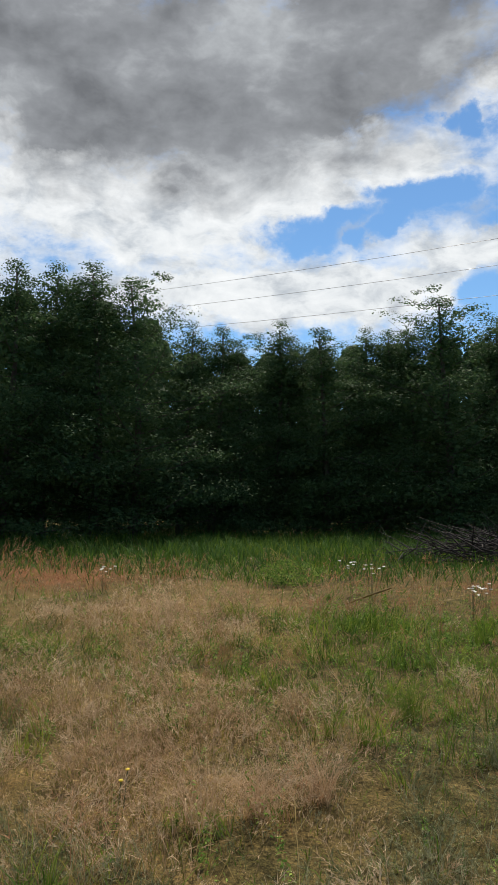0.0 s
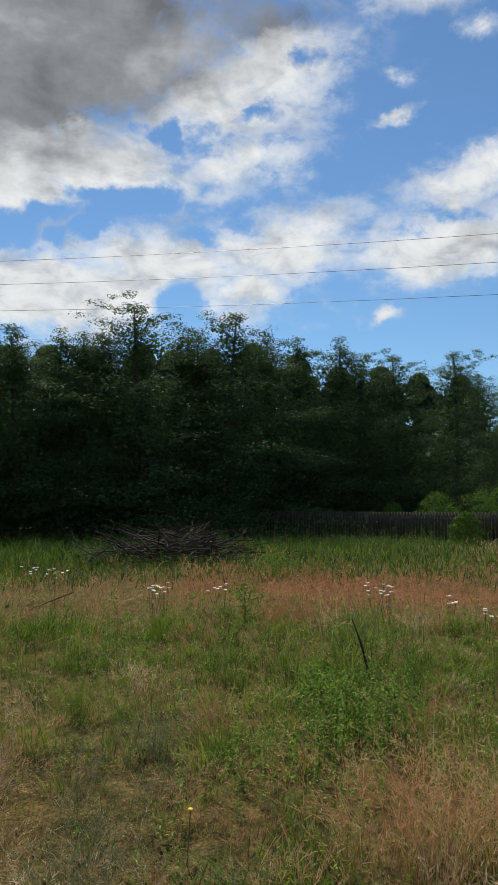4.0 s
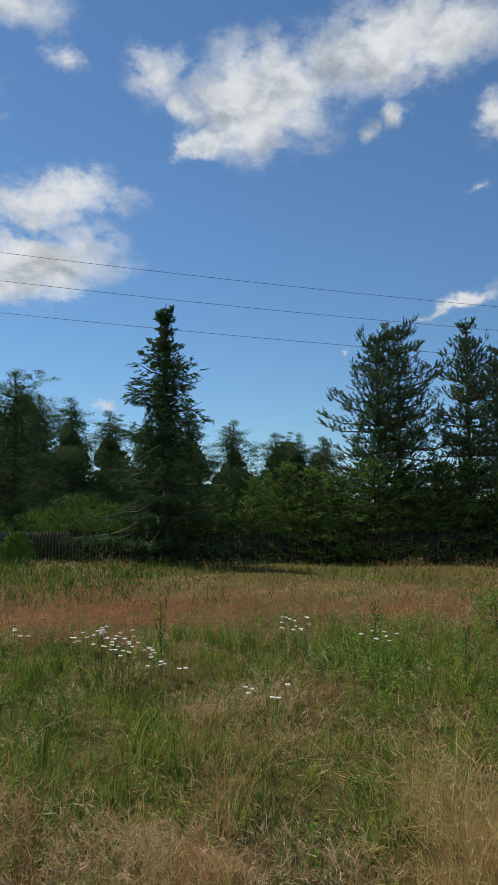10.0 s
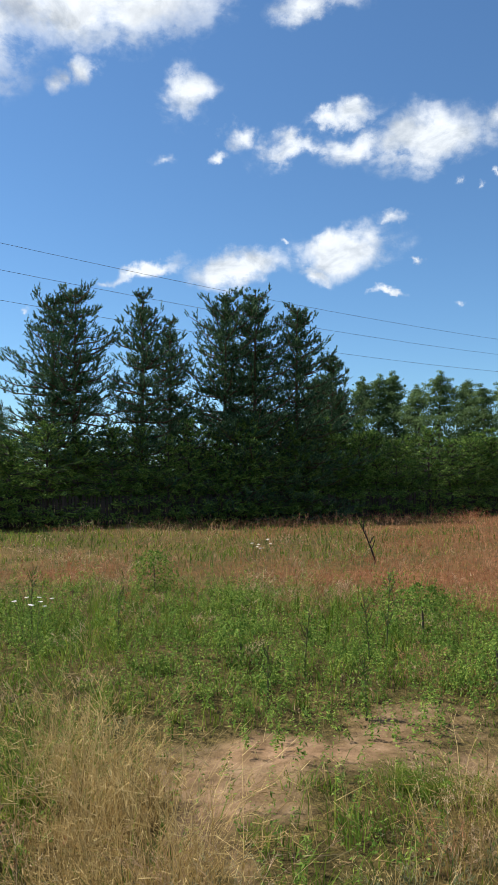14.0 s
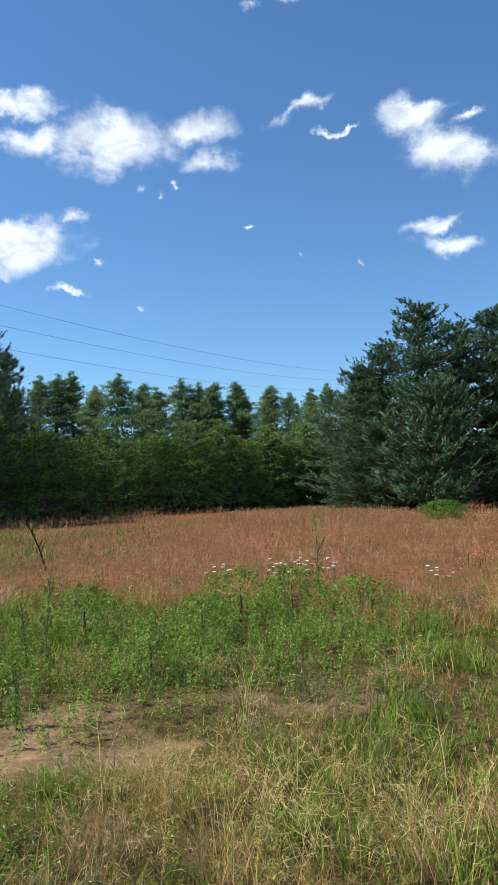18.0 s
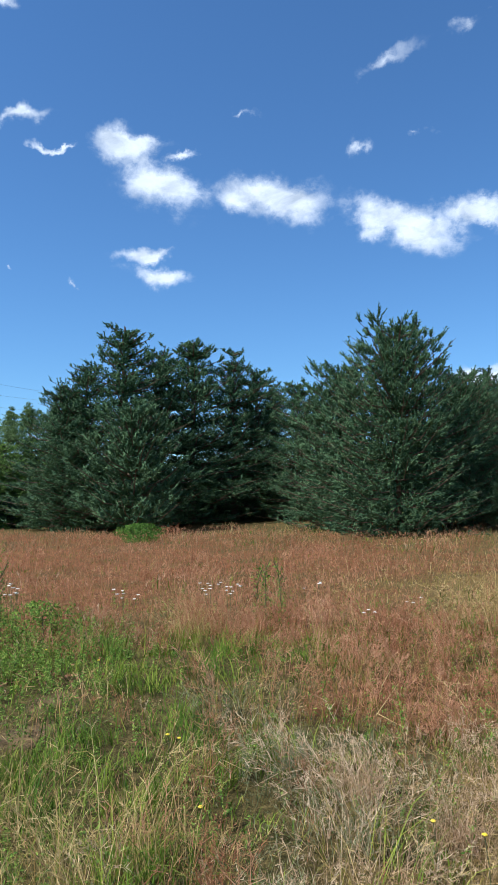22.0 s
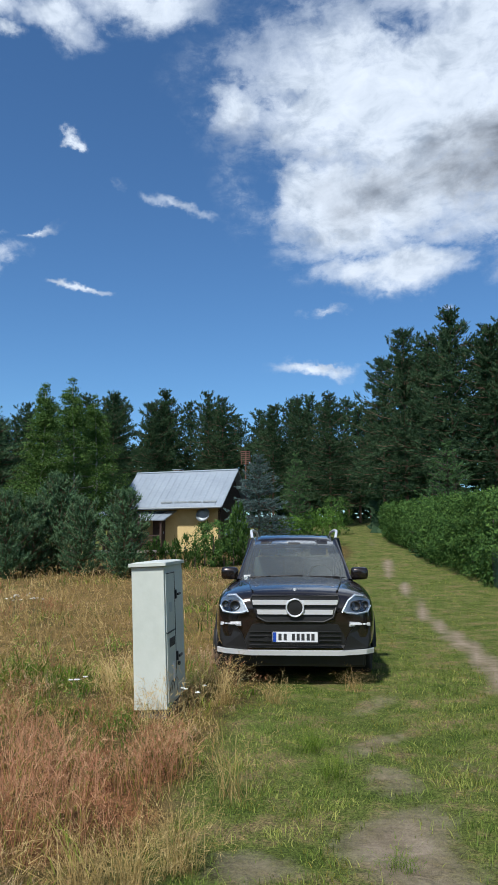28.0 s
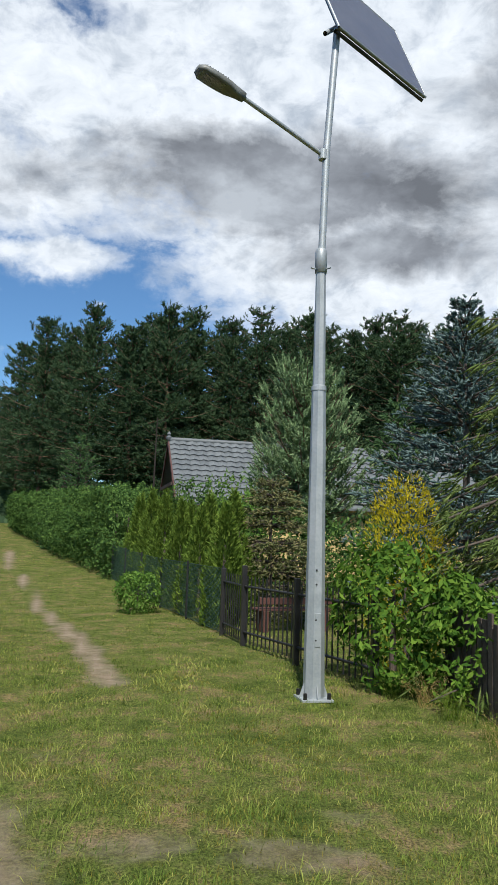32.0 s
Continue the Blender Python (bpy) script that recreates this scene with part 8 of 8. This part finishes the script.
def yarrow(at, tall, heads, seed, size=0.028):
    """Yarrow: thin stems with flat white flower heads."""
    r = np.random.default_rng(seed)
    ob = thing("yarrow", "white yarrow with flat flower heads in the grass", "flower", "yarrow", at)
    stems, v, f = [], [], []
    for k in range(heads):
        a, L = r.uniform(0, 6.28), r.uniform(0.0, 0.22)
        h = tall * r.uniform(0.8, 1.1)
        p = np.array([math.cos(a) * L * 0.3, math.sin(a) * L * 0.3, 0])
        e = np.array([math.cos(a) * L, math.sin(a) * L, h])
        part("stem", tubes("stem", [(np.stack([p, (p + e) / 2, e]), 0.002)], M_STEM, 4), M_STEM, ob)
        umbel = lathe([(0.001, 0.0), (size * 0.55, size * 0.30), (size * 1.25, size * 0.42), (size * 1.35, size * 0.52), (size * 0.7, size * 0.62), (0.001, size * 0.55)], 9, "z")
        for vert in umbel.verts:
            vert.co += Vector(r.normal(0, size * 0.12, 3))
        bmesh.ops.transform(umbel, matrix=Matrix.Translation(e - [0, 0, size * 0.4]), verts=umbel.verts)
        part("flower_head", umbel, M_WHITE, ob)
    return ob


YARROW = [(45.3, 8.1, 9, 0.55), (46.2, 7.9, 8, 0.55), (47.3, 7.7, 9, 0.5), (44.4, 8.3, 6, 0.5), (48.8, 7.2, 4, 0.5), (50.0, 7.1, 3, 0.48), (56.6, 6.1, 4, 0.42), (59.2, 8.7, 6, 0.55), (58.0, 9.0, 3, 0.5), (64.9, 8.2, 6, 0.5), (33.0, 10.3, 7, 0.5), (32.1, 10.6, 4, 0.5), (15.9, 10.9, 6, 0.5), (16.8, 10.7, 5, 0.5), (7.6, 13.0, 5, 0.5), (9.0, 12.6, 5, 0.5),
          (37.0, 9.8, 5, 0.5), (39.4, 9.0, 4, 0.45), (80.9, 13.6, 6, 0.62), (102.0, 9.9, 7, 0.6), (105.8, 9.9, 6, 0.6), (107.7, 9.8, 7, 0.62), (110.0, 9.9, 6, 0.6), (117.5, 10.3, 5, 0.5), (123.6, 10.4, 6, 0.55), (125.0, 10.3, 5, 0.55), (137.7, 11.0, 2, 0.35), (134.9, 9.6, 2, 0.35), (148.6, 17.0, 6, 0.5), (149.8, 17.5, 5, 0.5), (153.7, 7.9, 3, 0.35), (160.9, 7.4, 2, 0.3), (162.2, 8.0, 1, 0.3), (131.0, 12.0, 3, 0.4), (21.0, 10.8, 5, 0.5), (-10.5, 13.2, 5, 0.4)]
for k, (a, d, n, h) in enumerate(YARROW):
    yarrow(polar(a, d), h, n + n // 2, 500 + k, 0.012 + 0.0006 * d)
for k, (a, d) in enumerate([(-8.6, 4.35), (-8.2, 4.5), (18.8, 4.0), (121.0, 5.2), (121.8, 5.1), (138.5, 3.9), (123.4, 4.0), (112.4, 8.0), (116.0, 7.4), (141.6, 3.8)]):
    r = np.random.default_rng(560 + k)
    ob = thing("yellow_flower", "small yellow wild flower in the grass", "flower", "yellow flowers", polar(a, d))
    part("stem", tubes("stem", [(np.array([(0, 0, 0), (0.01, 0, 0.12), (0.02, 0.01, 0.24)]), 0.003)], M_STEM, 4), M_STEM, ob)
    bloom = lathe([(0.001, 0.236), (0.008, 0.24), (0.013, 0.245), (0.008, 0.249), (0.001, 0.248)], 8, "z")
    part("flower_head", bloom, M_YELLOW, ob).location = (0.02, 0.01, 0)


def tussock(name, label, at, mat, tall, n, lean, seed, width=0.005, pan=0):
    """One arching tuft of grass as a thing of its own."""
    r = np.random.default_rng(seed)
    x, y = at.x + r.normal(0, 0.05, n), at.y + r.normal(0, 0.05, n)
    ob = grass(name, label, mat, x, y, tall * r.uniform(0.6, 1.1, n), width, lean, r, pan, 0.002, 0.9)
    return tagged(ob, label, "grass", "tussocks", "stuff")


for k, (a, d, m, h, n) in enumerate([(160.6, 4.55, M_STRAW, 0.48, 90), (157.6, 4.3, M_STRAW, 0.42, 110), (154.4, 4.2, M_STRAW, 0.40, 120), (164.0, 5.6, M_STRAW, 0.62, 45), (122.8, 9.0, M_STRAW, 0.85, 70), (121.6, 9.2, M_STRAW, 0.75, 50), (97.5, 4.2, M_STRAW, 0.5, 140), (66.5, 4.8, M_STRAW, 0.62, 90), (68.5, 4.6, M_STRAW, 0.55, 80), (71.0, 4.2, M_STRAW, 0.5, 90),
                                     (11.2, 6.2, M_GREEN, 0.42, 150), (12.0, 6.3, M_STRAW, 0.36, 30), (92.0, 4.55, M_GREEN, 0.22, 160), (89.6, 4.6, M_GREEN, 0.2, 140), (108.0, 6.2, M_GREY, 0.24, 80), (50.8, 3.8, M_STRAW, 0.5, 60), (54.2, 4.6, M_STRAW, 0.55, 50), (80.4, 4.0, M_GREEN, 0.14, 50), (175.0, 4.6, M_GREEN, 0.14, 60), (169.5, 6.6, M_GREEN, 0.26, 90), (171.0, 6.0, M_GREEN, 0.24, 80), (167.0, 8.4, M_STRAW, 0.35, 80),
                                     (163.5, 8.3, M_STRAW, 0.42, 90), (172.6, 9.2, M_STRAW, 0.3, 60), (0.8, 4.4, M_TAN, 0.42, 160), (-3.0, 4.3, M_TAN, 0.4, 140), (5.0, 4.6, M_TAN, 0.4, 140), (16.6, 5.4, M_GREY, 0.34, 120), (129.0, 5.0, M_GREY, 0.3, 130), (134.0, 4.6, M_TAN, 0.34, 150), (140.0, 4.2, M_TAN, 0.34, 140), (205.4, 8.5, M_STRAW, 0.4, 60), (207.0, 8.0, M_GREEN, 0.4, 90), (209.4, 7.4, M_GREEN, 0.36, 90), (210.5, 6.9, M_STRAW, 0.42, 60), (203.2, 8.9, M_GREEN, 0.3, 60)]):
    tussock("grass_tussock", "arching tussock of grass standing out from the meadow", polar(a, d), m, h, int(n * 1.6), 0.9, 600 + k, 0.0023, 5)
# Reddish chips strewn by the weeds.
r = np.random.default_rng(701)
n = 520
az, dd = np.radians(np.concatenate([r.normal(111.5, 2.2, n - 160), r.normal(61.5, 2.0, 160)])), np.concatenate([r.normal(7.9, 0.18, n - 160), r.normal(3.9, 0.25, 160)])
x, y = dd * np.sin(az), dd * np.cos(az)
v, f = leaf_quads(np.stack([x, y, height(x, y) + r.uniform(0.01, 0.05, n)], 1), np.tile([[0, 0, 1.2]], (n, 1)), 0.028, r, 0.35)
tagged(new("wood_chips", quick_mesh("wood_chips", v, f, M_CHIP)), "scattered rusty-brown bark chips on the soil", "litter", kind="stuff")
stick = thing("fallen_stick", "thin pale fallen stick lying in the grass", "stick", at=polar(8.9, 11.6))
part("shaft", tubes("shaft", [(np.array([(-0.35, 0, 0.08), (0, 0.05, 0.2), (0.32, 0.1, 0.3)]), 0.014)], M_STRAW, 5), M_STRAW, stick)
